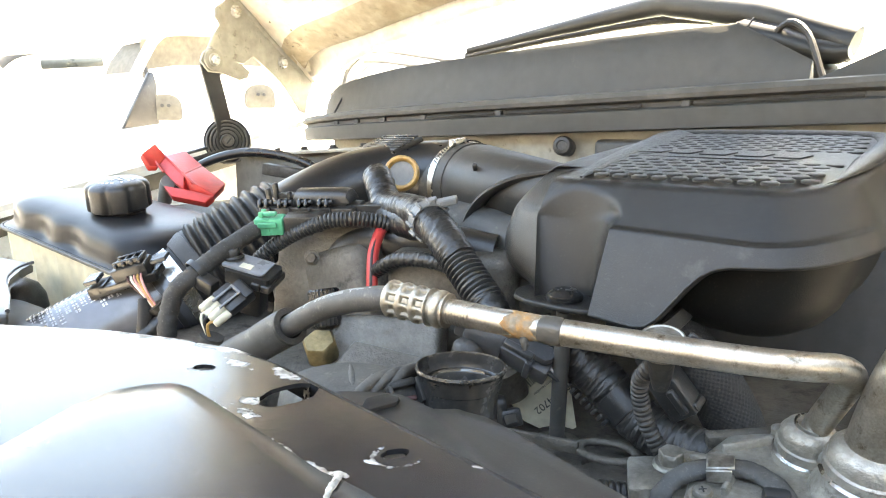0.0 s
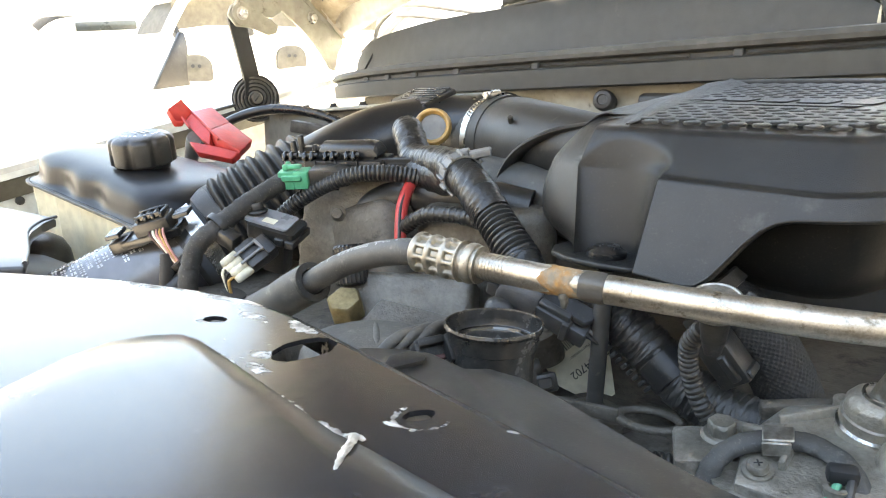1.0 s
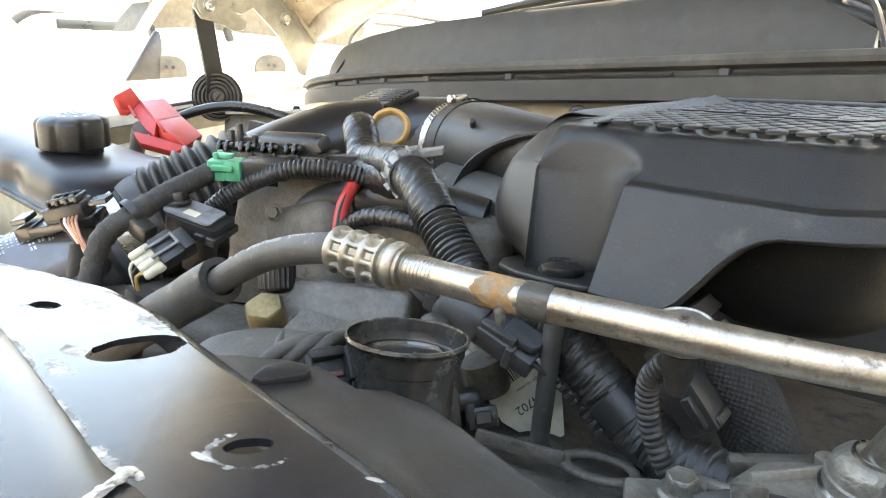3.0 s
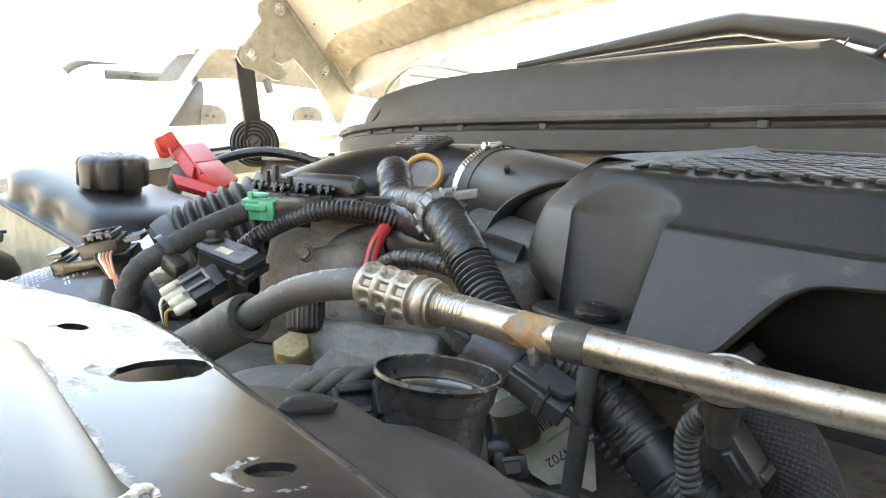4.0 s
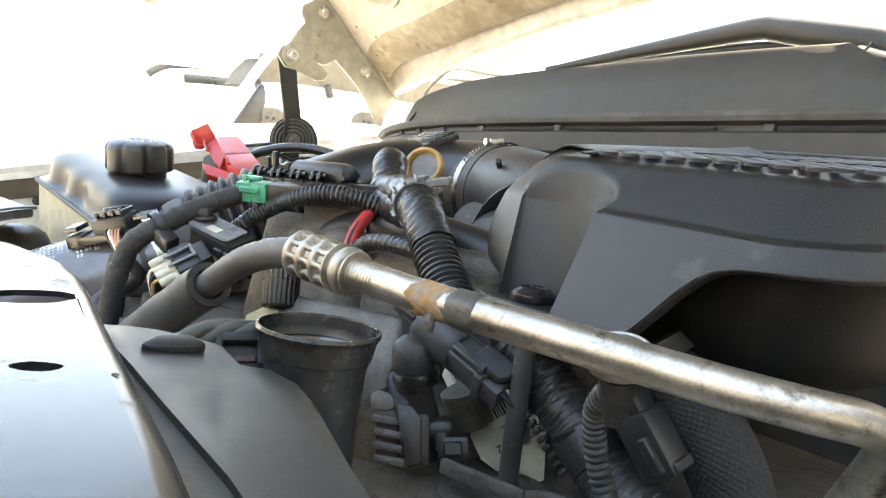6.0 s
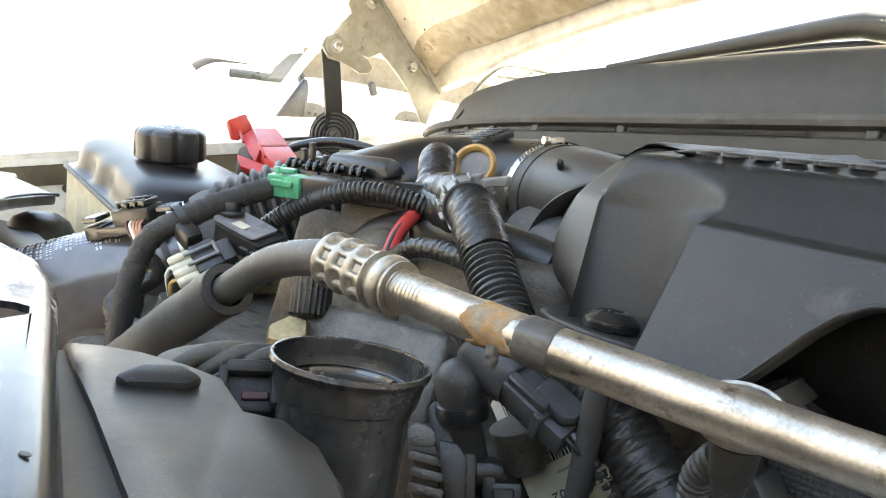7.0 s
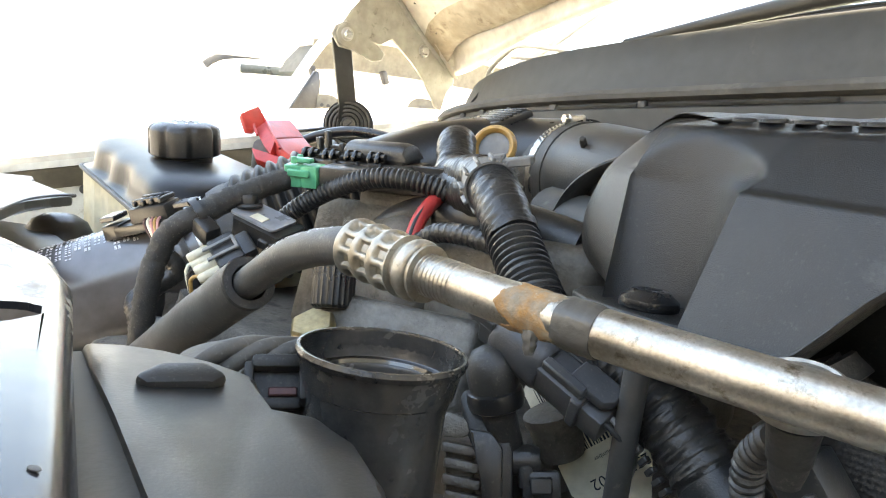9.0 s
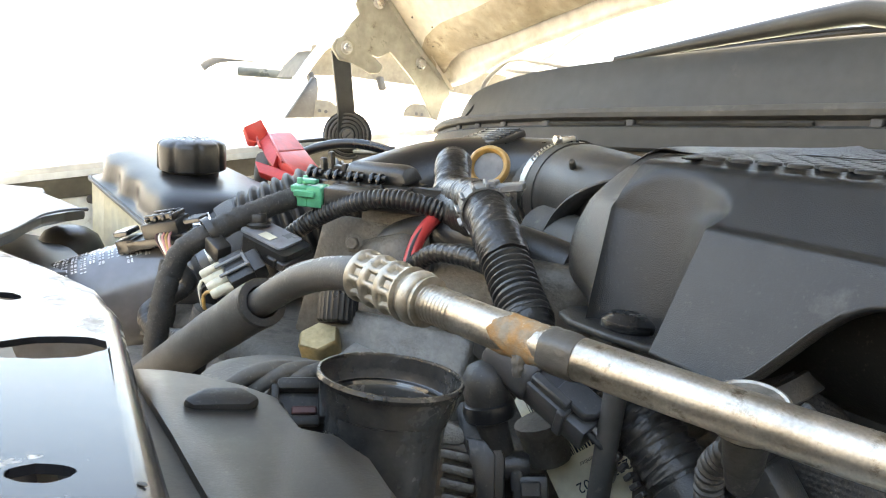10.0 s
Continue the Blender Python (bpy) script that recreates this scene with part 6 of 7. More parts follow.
part("wire", tube([(-0.124, 0.400, 1.053), (-0.110, 0.400, 1.054), (-0.101, 0.409, 1.063), (-0.100, 0.422, 1.076), (-0.102, 0.432, 1.083)], 0.0025, seg=8, step=0.003), M_DARKSTEEL, comp)

line2 = thing("ac_line", (-0.05, 0.46, 1.1), "wide aluminium refrigerant pipe rising from its coupling", "pipe")
part("tube", tube([(-0.068, 0.468, 1.098), (-0.062, 0.463, 1.125), (-0.050, 0.455, 1.165), (-0.028, 0.450, 1.21), (0.015, 0.465, 1.25), (0.09, 0.505, 1.26)], 0.0160, seg=24, step=0.006), M_ALU, line2)

# ---- intake resonator ----
res = thing("intake_resonator", (-0.2, 0.62, 1.17), "large satin black moulded intake resonator box with a scaled top", "resonator")


def softmax(a, b, k):
    """The larger of two, rounded where they cross."""
    h = max(0.0, k - abs(a - b)) / k
    return max(a, b) + h * h * k * 0.25


def res_top(y):
    return 1.2555 + 0.112 * (y - 0.505)


def lip_z(x, zone):
    """Height of the shell's lower edge: low at the cheek and apron, sweeping up to the lip over the tub."""
    if zone < 2:
        return 1.1625 - (0.009 * ease((-0.325 - x) / 0.03) if zone == 0 else 0.0)
    pts = [(-0.2475, 1.1635), (-0.215, 1.1610), (-0.206, 1.1625), (-0.199, 1.168), (-0.191, 1.179), (-0.183, 1.1905), (-0.175, 1.1995), (-0.167, 1.2045), (-0.158, 1.2070), (-0.145, 1.2082), (-0.115, 1.2105), (-0.085, 1.218)]
    if zone == 3 and x < -0.148:
        return 1.215
    for (p, za), (q, zb) in zip(pts, pts[1:]):
        if x <= q:
            return za + (zb - za) * max(0, x - p) / (q - p)
    return pts[-1][1]


# plan at the height of the ledge: x, y, zone (0 cheek, 1 recess mouth, 2 apron, 3 rounded end), how far along the zone
CORNER, EDGE = Vector((-0.3190, 0.4980)), Vector((-0.2475, 0.4830))
plan = [(x, y, 0, u) for x, y, u in ((-0.345, 0.785, 0.0), (-0.353, 0.72, 0.0), (-0.359, 0.65, 0.0), (-0.3618, 0.60, 0.0), (-0.3628, 0.57, 0.04), (-0.3630, 0.552, 0.10), (-0.3622, 0.538, 0.16), (-0.3604, 0.5285, 0.24), (-0.3570, 0.5205, 0.32), (-0.3520, 0.5150, 0.42), (-0.3455, 0.5108, 0.54), (-0.3375, 0.5068, 0.68), (-0.3285, 0.5026, 0.84))]
plan.append((CORNER.x, CORNER.y, 0, 1.0))
for k in range(1, 120):
    p = CORNER.lerp(EDGE, k / 120)
    plan.append((p.x, p.y, 1, k / 120))
for k in range(80):
    u = (k / 79) ** 1.3
    plan.append((-0.2475 + 0.1005 * u, 0.4830 - 0.0012 * u, 2, u))
for k in range(1, 19):
    w = radians(-90 + 90 * k / 18)
    plan.append((-0.147 + 0.060 * math.cos(w), 0.5813 + 0.0995 * math.sin(w), 3, k / 18))
plan += [(-0.088, 0.64, 3, 1.0), (-0.091, 0.70, 3, 1.0), (-0.100, 0.755, 3, 1.0), (-0.122, 0.784, 3, 1.0), (-0.17, 0.790, 3, 1.0), (-0.24, 0.790, 3, 1.0), (-0.30, 0.789, 3, 1.0)]
mid = Vector((-0.21, 0.64))
inward = []
for k, (x, y, zone, u) in enumerate(plan):
    p, q = plan[k - 1], plan[(k + 1) % len(plan)]
    n = Vector((p[1] - q[1], q[0] - p[0])).normalized()
    inward.append(n)
for k in range(len(plan)):
    if plan[k][2] == 1 or (plan[k][2] == 0 and plan[k][3] > 0.99):
        inward[k] = Vector((0.12, 0.99)).normalized()


def ledge_z(x, zone, u):
    if zone < 2:
        return 1.2235 - 0.002 * (u if zone else 0.0)
    return max(1.2215 - 0.028 * (min(x, -0.147) + 0.2475), lip_z(x, zone) + 0.0105)


def groove(x, z):
    """How far back the finger recess reaches, or nothing beside it. Its axis leans a little."""
    low = max(0.0, 1.2235 - z)
    xl = -0.3190 + 0.215 * low
    xr = -0.2475 - 0.03 * max(0.0, 1.2205 - z) + 0.0090 * ease((z - 1.2215) / 0.010)
    if not xl < x < xr:
        return None
    w = (x - xl) / (xr - xl)
    chord = (0.4980 - 0.36 * low) * (1 - w) + (0.4830 - 0.42 * max(0.0, 1.2215 - z)) * w
    back = 0.504 + 0.10 * max(0.0, z - 1.17)
    q = 2 * w - 1
    return chord + (back - chord) * (max(0.0, 1 - abs(q) ** (2.0 if q < 0 else 2.3))) ** (0.50 if q < 0 else 0.72)


def shell_at(k, z):
    x, y, zone, u = plan[k]
    zr = ledge_z(x, zone, u)
    zt = res_top(max(0.506, y) if zone >= 2 else y + 0.02) - (0.0025 if zone else 0.0)
    if zone == 0:
        zt = res_top(y + 0.03)
    low, high = max(0.0, zr - z), max(0.0, z - zr)
    if zone == 0:
        x, y = x + 0.215 * low * u ** 1.5, y - 0.36 * low * u ** 2.5
        belly = math.sin(math.pi * min(1.0, low / 0.060)) * 0.0080 * (1 - u ** 3) - 0.014 * max(0.0, (low - 0.040) / 0.022) ** 2 * (1 - u ** 3)
        d = inward[k] * -belly
        x, y = x + d.x, y + d.y
    elif zone == 1:
        x, y = x + (0.215 * (1 - u) - 0.03 * u) * low, y - (0.36 * (1 - u) + 0.42 * u) * low
    else:
        y -= 0.42 * low if zone == 2 else 0.0
        if zone == 3:
            x, y = x - inward[k].x * 0.42 * low, y - inward[k].y * 0.42 * low
        elif u < 0.1:
            x -= 0.03 * low * (1 - u / 0.1)
    # above the ledge: a chamfer over the cheek, a scooped wall over the apron
    r = min(1.0, high / max(0.004, zt - zr))
    cheek = 0.034 * r ** 1.25
    scoop = 0.0045 * ease(high / 0.0030) + 0.0290 * r
    if zone == 0:
        inset = cheek
    elif zone == 1:
        inset = cheek * 0.62 + (scoop - cheek * 0.62) * ease((u - 0.15) / 0.7)
    else:
        fade = 1 - 0.45 * ease((u - 0.3) / 0.7) if zone == 3 else 1.0
        inset = scoop * fade
    tip = max(0.0, min(1.0, (z - zt + 0.005) / 0.005))
    inset += 0.005 * (1 - math.sqrt(max(0.0, 1 - tip * tip)))
    x, y = x + inward[k].x * inset, y + inward[k].y * inset
    if zone in (1, 2) and x < -0.234:
        g = groove(x, z)
        if g is not None:
            y = softmax(y, g, 0.0030)
    return Vector((x, y, z))


rings = []
for row in range(96):
    ring = []
    for k, (x, y, zone, u) in enumerate(plan):
        zl, zr = lip_z(x, zone), ledge_z(x, zone, u)
        zt = res_top(max(0.506, y) if zone >= 2 else y + (0.03 if zone == 0 else 0.02)) - (0.0025 if zone else 0.0)
        z = zl + (zr - zl) * row / 47 if row < 48 else zr + (zt - zr) * ((row - 47) / 48) ** 0.9
        ring.append(shell_at(k, z))
    rings.append(ring)
for inset in (0.003, 0.010, 0.022, 0.045, 0.08):
    ring = []
    for p in rings[95]:
        d = (mid - Vector((p.x, p.y))).normalized() * inset
        ring.append(Vector((p.x + d.x, p.y + d.y, p.z + (res_top(p.y + d.y) - p.z) * ease(inset / 0.022))))
    rings.append(ring)
bm = bmesh.new()
loft(bm, rings, caps=(False, True))
part("shell", bm, M_COVER, res, smooth=42)
# folded-in lower edge
low_edge = [p for p, q in zip(rings[0], plan) if q[2] >= 2 and not (q[2] == 3 and q[0] < -0.15)]
bm = bmesh.new()
loft(bm, [[p + Vector((0, dy, dz)) for p in low_edge] for dy, dz in ((0, 0), (-0.0010, -0.0012), (-0.0004, -0.0028), (0.0015, -0.0034), (0.010, -0.0034))], closed=False)
part("lip", bm, M_COVER, res, smooth=70)
bm = slab([(-0.334, 0.492), (-0.324, 0.474), (-0.306, 0.4640), (-0.278, 0.4605), (-0.256, 0.463), (-0.246, 0.470), (-0.246, 0.520), (-0.334, 0.520)], 0.0042, pose(0, 0, 1.1590), 0.0015, 3)
part("foot", bm, M_COVER, res)
part("grommet", turned([(0.0118, 0), (0.0138, 0.0008), (0.0142, 0.0025), (0.0138, 0.0048), (0.0122, 0.0062), (0.0098, 0.0078), (0.0088, 0.0090), (0.0070, 0.0094), (0.003, 0.0088)], pose(-0.2815, 0.4810, 1.1630), 36), M_GLOSSY, res, "black rubber grommet")
# tub below the lip
bm = bmesh.new()
trings = []
for z, i in ((1.211, 0.010), (1.195, 0.013), (1.178, 0.018), (1.163, 0.026), (1.153, 0.037), (1.146, 0.052), (1.142, 0.075)):
    ring = []
    for x, y, zone, u in plan:
        d = (mid - Vector((x, y))).normalized() * (i + (0.045 if zone < 2 else 0.004))
        ring.append((x + d.x, y + d.y, z))
    trings.append(ring)
loft(bm, trings)
part("tub", bm, M_TUB, res, "dull black lower tub speckled with grit", smooth=60)
# raised border on three sides of the scaled field
border = [(-0.2890, 0.514), (-0.294, 0.545), (-0.302, 0.59), (-0.312, 0.655), (-0.321, 0.72), (-0.326, 0.752), (-0.318, 0.768), (-0.29, 0.776), (-0.20, 0.780), (-0.145, 0.774), (-0.122, 0.758), (-0.1135, 0.71), (-0.1125, 0.62), (-0.1140, 0.565), (-0.1185, 0.535)]
bm = bmesh.new()
sweep(bm, [(x, y, res_top(y) - 0.0010) for x, y in border], lambda s, n, a: 0.0075 * min(1.0, 0.12 + s / 0.06, 0.02 + (n - s) / 0.10), seg=20, step=0.004, flat=(1.25, 0.62))
part("top_border", bm, M_COVER, res, smooth=80)
bm = bmesh.new()
for j in range(19):
    for i in range(12):
        y = 0.524 + 0.0132 * j
        x = -0.292 - 0.12 * (y - 0.52) + 0.0158 * i + (0.0079 if j % 2 else 0)
        if x > -0.127 or y > 0.764 or (0.612 < y < 0.662 and x > -0.285) or (y < 0.53 and (x > -0.145 or x < -0.278)):
            continue
        m = Matrix.Translation((x, y, res_top(y) + 0.0002)) @ pose(0, 0, 0, 9, 0, 0) @ Matrix.Diagonal((0.95, 0.72, 0.6, 1))
        lathe(bm, [(0.0066, -0.0022), (0.0065, 0.0001), (0.0058, 0.0008), (0.0044, 0.0012), (0.0022, 0.0014), (0.0008, 0.0014)], m, 16)
tagged(part("scale_relief", bm, M_COVER, res, "rows of raised scales moulded in the top"), kind="stuff")
for x, y, w in ((-0.285, 0.646, 0.017), (-0.258, 0.644, 0.020), (-0.228, 0.641, 0.022), (-0.197, 0.638, 0.022), (-0.166, 0.635, 0.020)):
    part("emblem_bar", slab([(-w * 0.65, -0.008), (w * 0.45, -0.008), (w * 0.65, 0.008), (-w * 0.45, 0.008)], 0.0011, pose(x, y, res_top(y), 6.5, 0, -6), 0.0007, 1), M_COVER, res)
part("emblem_bar", slab([(-0.070, -0.0045), (0.062, -0.0045), (0.064, 0.0045), (-0.068, 0.0045)], 0.0009, pose(-0.225, 0.620, res_top(0.620), 6.5, 0, -5), 0.0006, 1), M_COVER, res)

# ---- intake duct ----
M_BELLOWS = mat("dull black ribbed rubber", (0.020, 0.0195, 0.019), (0.014, 0.0135, 0.013), rough=0.5, spec=0.35, bump=0.15, bumpscale=700, stain=20, rvar=0.06, fleck=0.06)
duct = thing("intake_duct", (-0.65, 0.62, 1.2), "smooth black intake duct with a bellows section", "duct")


def bellows(s, n, a):
    if s < 0.044:
        return 0.0545
    return 0.0592 - 0.0058 * abs(math.cos(math.pi * (s - 0.044) / 0.0122)) ** 2.6


part("bellows", tube([(-0.795, 0.452, 1.100), (-0.781, 0.482, 1.121), (-0.765, 0.510, 1.139), (-0.749, 0.542, 1.158), (-0.735, 0.575, 1.173)], bellows, seg=44, step=0.0009), M_BELLOWS, duct, "ribbed bellows")
part("pipe", tube([(-0.738, 0.568, 1.170), (-0.727, 0.600, 1.187), (-0.705, 0.650, 1.209), (-0.672, 0.690, 1.220), (-0.630, 0.712, 1.224), (-0.585, 0.722, 1.226), (-0.56, 0.722, 1.226)], lambda s, n, a: 0.0475 + 0.002 * s / n, seg=40, step=0.006), M_GLOSSY, duct)
vm = frame_of((-0.668, 0.694, 1.2640), (0.97, -0.20, 0.02), (0.10, -0.55, 0.85))
part("vent", slab([(-0.058, -0.006), (-0.040, -0.017), (0.030, -0.017), (0.052, 0.016), (-0.036, 0.019)], 0.008, vm, 0.002, 2), M_PLASTIC, duct, "ribbed black resonator tab")
part("vent_edge", slab([(-0.060, -0.008), (-0.040, -0.020), (0.031, -0.020), (0.029, -0.016), (-0.039, -0.0155), (-0.056, -0.005)], 0.006, vm @ pose(0, 0, 0.0), 0.0015, 2), M_SHINE, duct, "paler shiny front edge")
for k in range(6):
    part("slat", brick_of((0.076, 0.0022, 0.003), vm @ pose(0.001 + 0.0012 * k, -0.011 + 0.005 * k, 0.0088), 0.0008, 1), M_GLOSSY, duct)
elbow = thing("intake_elbow", (-0.45, 0.66, 1.2), "black moulded intake elbow joining the resonator", "duct")
part("collar", tube([(-0.598, 0.722, 1.226), (-0.575, 0.720, 1.226), (-0.545, 0.712, 1.226)], 0.0525, seg=40, step=0.006), M_RUBBER, elbow)
part("elbow", tube([(-0.555, 0.716, 1.226), (-0.525, 0.702, 1.227), (-0.485, 0.684, 1.228), (-0.43, 0.668, 1.228), (-0.37, 0.660, 1.226), (-0.30, 0.655, 1.224)], lambda s, n, a: 0.0500 - 0.016 * min(1, max(0, s / n - 0.12) * 1.9), seg=40, step=0.006), M_RUBBER, elbow)
part("flange", tube([(-0.500, 0.640, 1.165), (-0.492, 0.632, 1.195), (-0.474, 0.632, 1.222), (-0.446, 0.638, 1.240), (-0.41, 0.648, 1.250), (-0.36, 0.66, 1.255)], 0.0075, seg=10, step=0.004, flat=(2.0, 0.6)), M_RUBBER, elbow, "curved moulded flange")
part("lower_pipe", tube([(-0.53, 0.66, 1.190), (-0.47, 0.635, 1.186), (-0.40, 0.605, 1.178), (-0.34, 0.58, 1.17)], 0.026, seg=24, step=0.006), M_DUSTRUB, elbow, "grey lower pipe")
part("peg", turned([(0.003, 0), (0.003, 0.008), (0.002, 0.009)], axis_of((-0.497, 0.648, 1.252), (0.3, -0.6, 0.6)), 10), M_PLASTIC, elbow)
clampr = thing("hose_clamp", (-0.57, 0.72, 1.22), "bright steel worm-drive hose clamp", "clamp")
m = axis_of((-0.566, 0.7185, 1.226), (0.94, -0.30, 0))
part("band", turned([(0.0528, -0.0065), (0.0538, -0.0065), (0.0538, 0.0065), (0.0528, 0.0065)], m, 48, close=True), M_STEEL, clampr)
bm = bmesh.new()
za = Vector((0.94, -0.30, 0)).normalized()
d0 = Vector((0.35, -0.62, 0.72))
d0 = (d0 - za * d0.dot(za)).normalized()
for k in range(13):
    d = Matrix.Rotation(radians(-26 + 4 * k), 3, za) @ d0
    block(bm, (0.0085, 0.0016, 0.0012), frame_of(Vector((-0.566, 0.7185, 1.226)) + d * 0.0540, za + za.cross(d) * 0.35, d), 0.0003, 1)
part("slots", bm, M_DARKSTEEL, clampr)
part("screw_housing", brick_of((0.016, 0.012, 0.008), frame_of((-0.567, 0.706, 1.279), (0.25, 0.9, 0.25), (0, -0.2, 1)), 0.002, 2), M_STEEL, clampr)
bolt(clampr, (-0.566, 0.6955, 1.2785), (-0.1, -0.9, -0.1), 0.0045, 0.006, M_STEEL, False, "screw")

elbow.location.z -= 0.006
clampr.location.z -= 0.006
ring = thing("dipstick_handle", (-0.602, 0.642, 1.236), "tan plastic ring handle with a white centre", "handle")
m = axis_of((-0.6015, 0.640, 1.237), (0.50, -0.80, 0.30))
part("ring", turned([(0.0185 + 0.0035 * math.cos(a), 0.0055 * math.sin(a)) for a in [k * math.pi / 5 for k in range(10)]], m, 36, close=True), M_TAN, ring)
part("disc", turned([(0.0168, -0.003), (0.0168, -0.001), (0.002, -0.0008)], m, 32), M_GREYCLIP, ring, "pale plastic disc")

# ---- air meter tube at the duct's far end ----
M_METER = mat("satin grey-black meter housing", (0.12, 0.122, 0.13), (0.09, 0.092, 0.10), rough=0.22, spec=1.0, bump=0.1, stain=12)
maf = thing("airflow_tube", (-0.82, 0.36, 1.08), "black airflow meter tube with white printed label", "airflow meter")
AX = [(-0.790, 0.460, 1.105), (-0.805, 0.415, 1.078), (-0.822, 0.372, 1.057), (-0.845, 0.312, 1.029), (-0.87, 0.245, 0.999)]
part("tube", tube(AX, lambda s, n, a: 0.0550, seg=40, step=0.008), M_METER, maf)
t = (Vector(AX[1]) - Vector(AX[0])).normalized()
part("band", turned([(0.0560, -0.009), (0.0574, -0.009), (0.0574, 0.009), (0.0560, 0.009)], axis_of(Vector(AX[0]).lerp(Vector(AX[1]), 0.12), t), 48, close=True), M_STEEL, maf, "bright steel clamp band")
part("flange", turned([(0.055, -0.003), (0.0585, -0.003), (0.0585, 0.003), (0.055, 0.003)], axis_of(Vector(AX[0]).lerp(Vector(AX[1]), 0.52), t), 40, close=True), M_PLASTIC, maf)
part("hose_cuff", turned([(0.055, -0.010), (0.0572, -0.009), (0.0572, 0.010), (0.055, 0.011)], axis_of(Vector(AX[0]).lerp(Vector(AX[1]), -0.33), t), 48, close=True), M_RUBBER, maf)
# label: short bars of unreadable print wrapped on the tube
t = (Vector(AX[3]) - Vector(AX[2])).normalized()
side = t.cross(Vector((0, 0, 1))).normalized()
up = side.cross(t)
rnd = random.Random(11)
bm = bmesh.new()
bm2 = bmesh.new()


def on_tube(s, ang):
    p = Vector(AX[2]) + t * s
    return p + (up * math.cos(ang) + side * math.sin(ang) * -1) * 0.0554


for k in range(11):
    s0 = -0.040 + 0.0088 * k
    a0, end = rnd.uniform(-0.75, -0.6), rnd.uniform(0.55, 0.8)
    while a0 < end:
        w = rnd.uniform(0.02, 0.10)
        if not (4 <= k <= 5 and -0.2 < a0 < 0.25):
            for d in (0.0, 0.0034):
                n = max(1, int(w / 0.028))
                for q in range(n):
                    a1 = a0 + 0.028 * q
                    vs = [on_tube(s0 + d, a1), on_tube(s0 + d + 0.0022, a1), on_tube(s0 + d + 0.0022, a1 + 0.018), on_tube(s0 + d, a1 + 0.018)]
                    bm.faces.new([bm.verts.new(v) for v in vs])
        a0 += w + 0.03
part("print", bm, M_WHITEMARK, maf, "white printed text block", smooth=0)
for (s0, a0, s1, a1) in ((-0.004, -0.14, -0.0025, 0.16), (0.0115, -0.14, 0.013, 0.16), (-0.004, -0.14, 0.013, -0.115), (-0.004, 0.135, 0.013, 0.16), (0.0025, -0.06, 0.0065, 0.08)):
    q = [on_tube(s0, a0), on_tube(s1, a0), on_tube(s1, a1), on_tube(s0, a1)]
    bm2.faces.new([bm2.verts.new(v) for v in q])
part("symbol", bm2, M_WHITEMARK, maf, "white printed book symbol", smooth=0)

M_PINK = mat("pink wire sheath", (0.62, 0.30, 0.28), (0.5, 0.22, 0.2), rough=0.4, stain=60)
M_TABGREY = mat("worn shiny grey plastic", (0.30, 0.31, 0.33), (0.20, 0.20, 0.21), rough=0.3, stain=40)
mc = thing("airflow_sensor", (-0.795, 0.375, 1.135), "black sensor plug with a coloured wire pigtail", "sensor")
mm = frame_of((-0.775, 0.386, 1.132), (0.75, 0.62, 0.28), (0.0, -0.35, 1))
part("base", brick_of((0.066, 0.032, 0.010), mm @ pose(0, 0, -0.006), 0.002, 2), M_GLOSSY, mc)
part("body", brick_of((0.040, 0.028, 0.018), mm @ pose(0.006, 0, 0.004), 0.003, 2), M_PLASTIC, mc)
part("end_tab", brick_of((0.016, 0.022, 0.005), mm @ pose(-0.040, 0, 0.006), 0.001, 1), M_SHINE, mc, "shiny black mounting tab")
part("end_tab", brick_of((0.018, 0.018, 0.005), mm @ pose(0.038, 0.002, 0.008), 0.001, 1), M_SHINE, mc, "shiny black mounting tab")
for d in (-0.008, 0.008):
    part("clip_rail", brick_of((0.030, 0.003, 0.006), mm @ pose(0.006, d, 0.017), 0.001, 1), M_GLOSSY, mc)
part("lid", brick_of((0.020, 0.014, 0.004), mm @ pose(0.006, 0.002, 0.015), 0.001, 1), M_GLOSSY, mc)
for k in range(4):
    part("latch", brick_of((0.004, 0.024, 0.005), mm @ pose(-0.006 + 0.009 * k, 0, 0.016), 0.001, 1), M_PLASTIC, mc)
part("foot", brick_of((0.020, 0.026, 0.014), mm @ pose(-0.036, -0.002, -0.006), 0.002, 2), M_GLOSSY, mc)
for k, mt in enumerate((M_PINK, M_TAN, M_PINK, M_LABEL, M_REDDARK)):
    part("wire", tube([mm @ Vector((0.018 - 0.004 * k, -0.012, 0.002)), mm @ Vector((0.020 - 0.0035 * k, -0.022, -0.001)), mm @ Vector((0.023 - 0.002 * k, -0.030, -0.014)), mm @ Vector((0.027 - 0.0012 * k, -0.034, -0.032))], 0.0013, seg=6, step=0.003), mt, mc)
part("pigtail", tube([mm @ Vector((0.026, -0.034, -0.030)), mm @ Vector((0.030, -0.034, -0.046)), (-0.735, 0.368, 1.062), (-0.71, 0.368, 1.050), (-0.68, 0.372, 1.052), (-0.65, 0.376, 1.060)], taped(0.0085, 0.006, 0.12, 41), seg=16, step=0.0012), M_TAPE, mc)
part("pigtail_cover", tube([mm @ Vector((0.018, -0.030, -0.020)), mm @ Vector((0.012, -0.040, -0.045)), mm @ Vector((-0.002, -0.055, -0.085))], lambda s, n, a: 0.008 + 0.008 * s / n, seg=14, step=0.004, flat=(1, 0.5)), M_RUBBER, mc, "loose black tape flap")

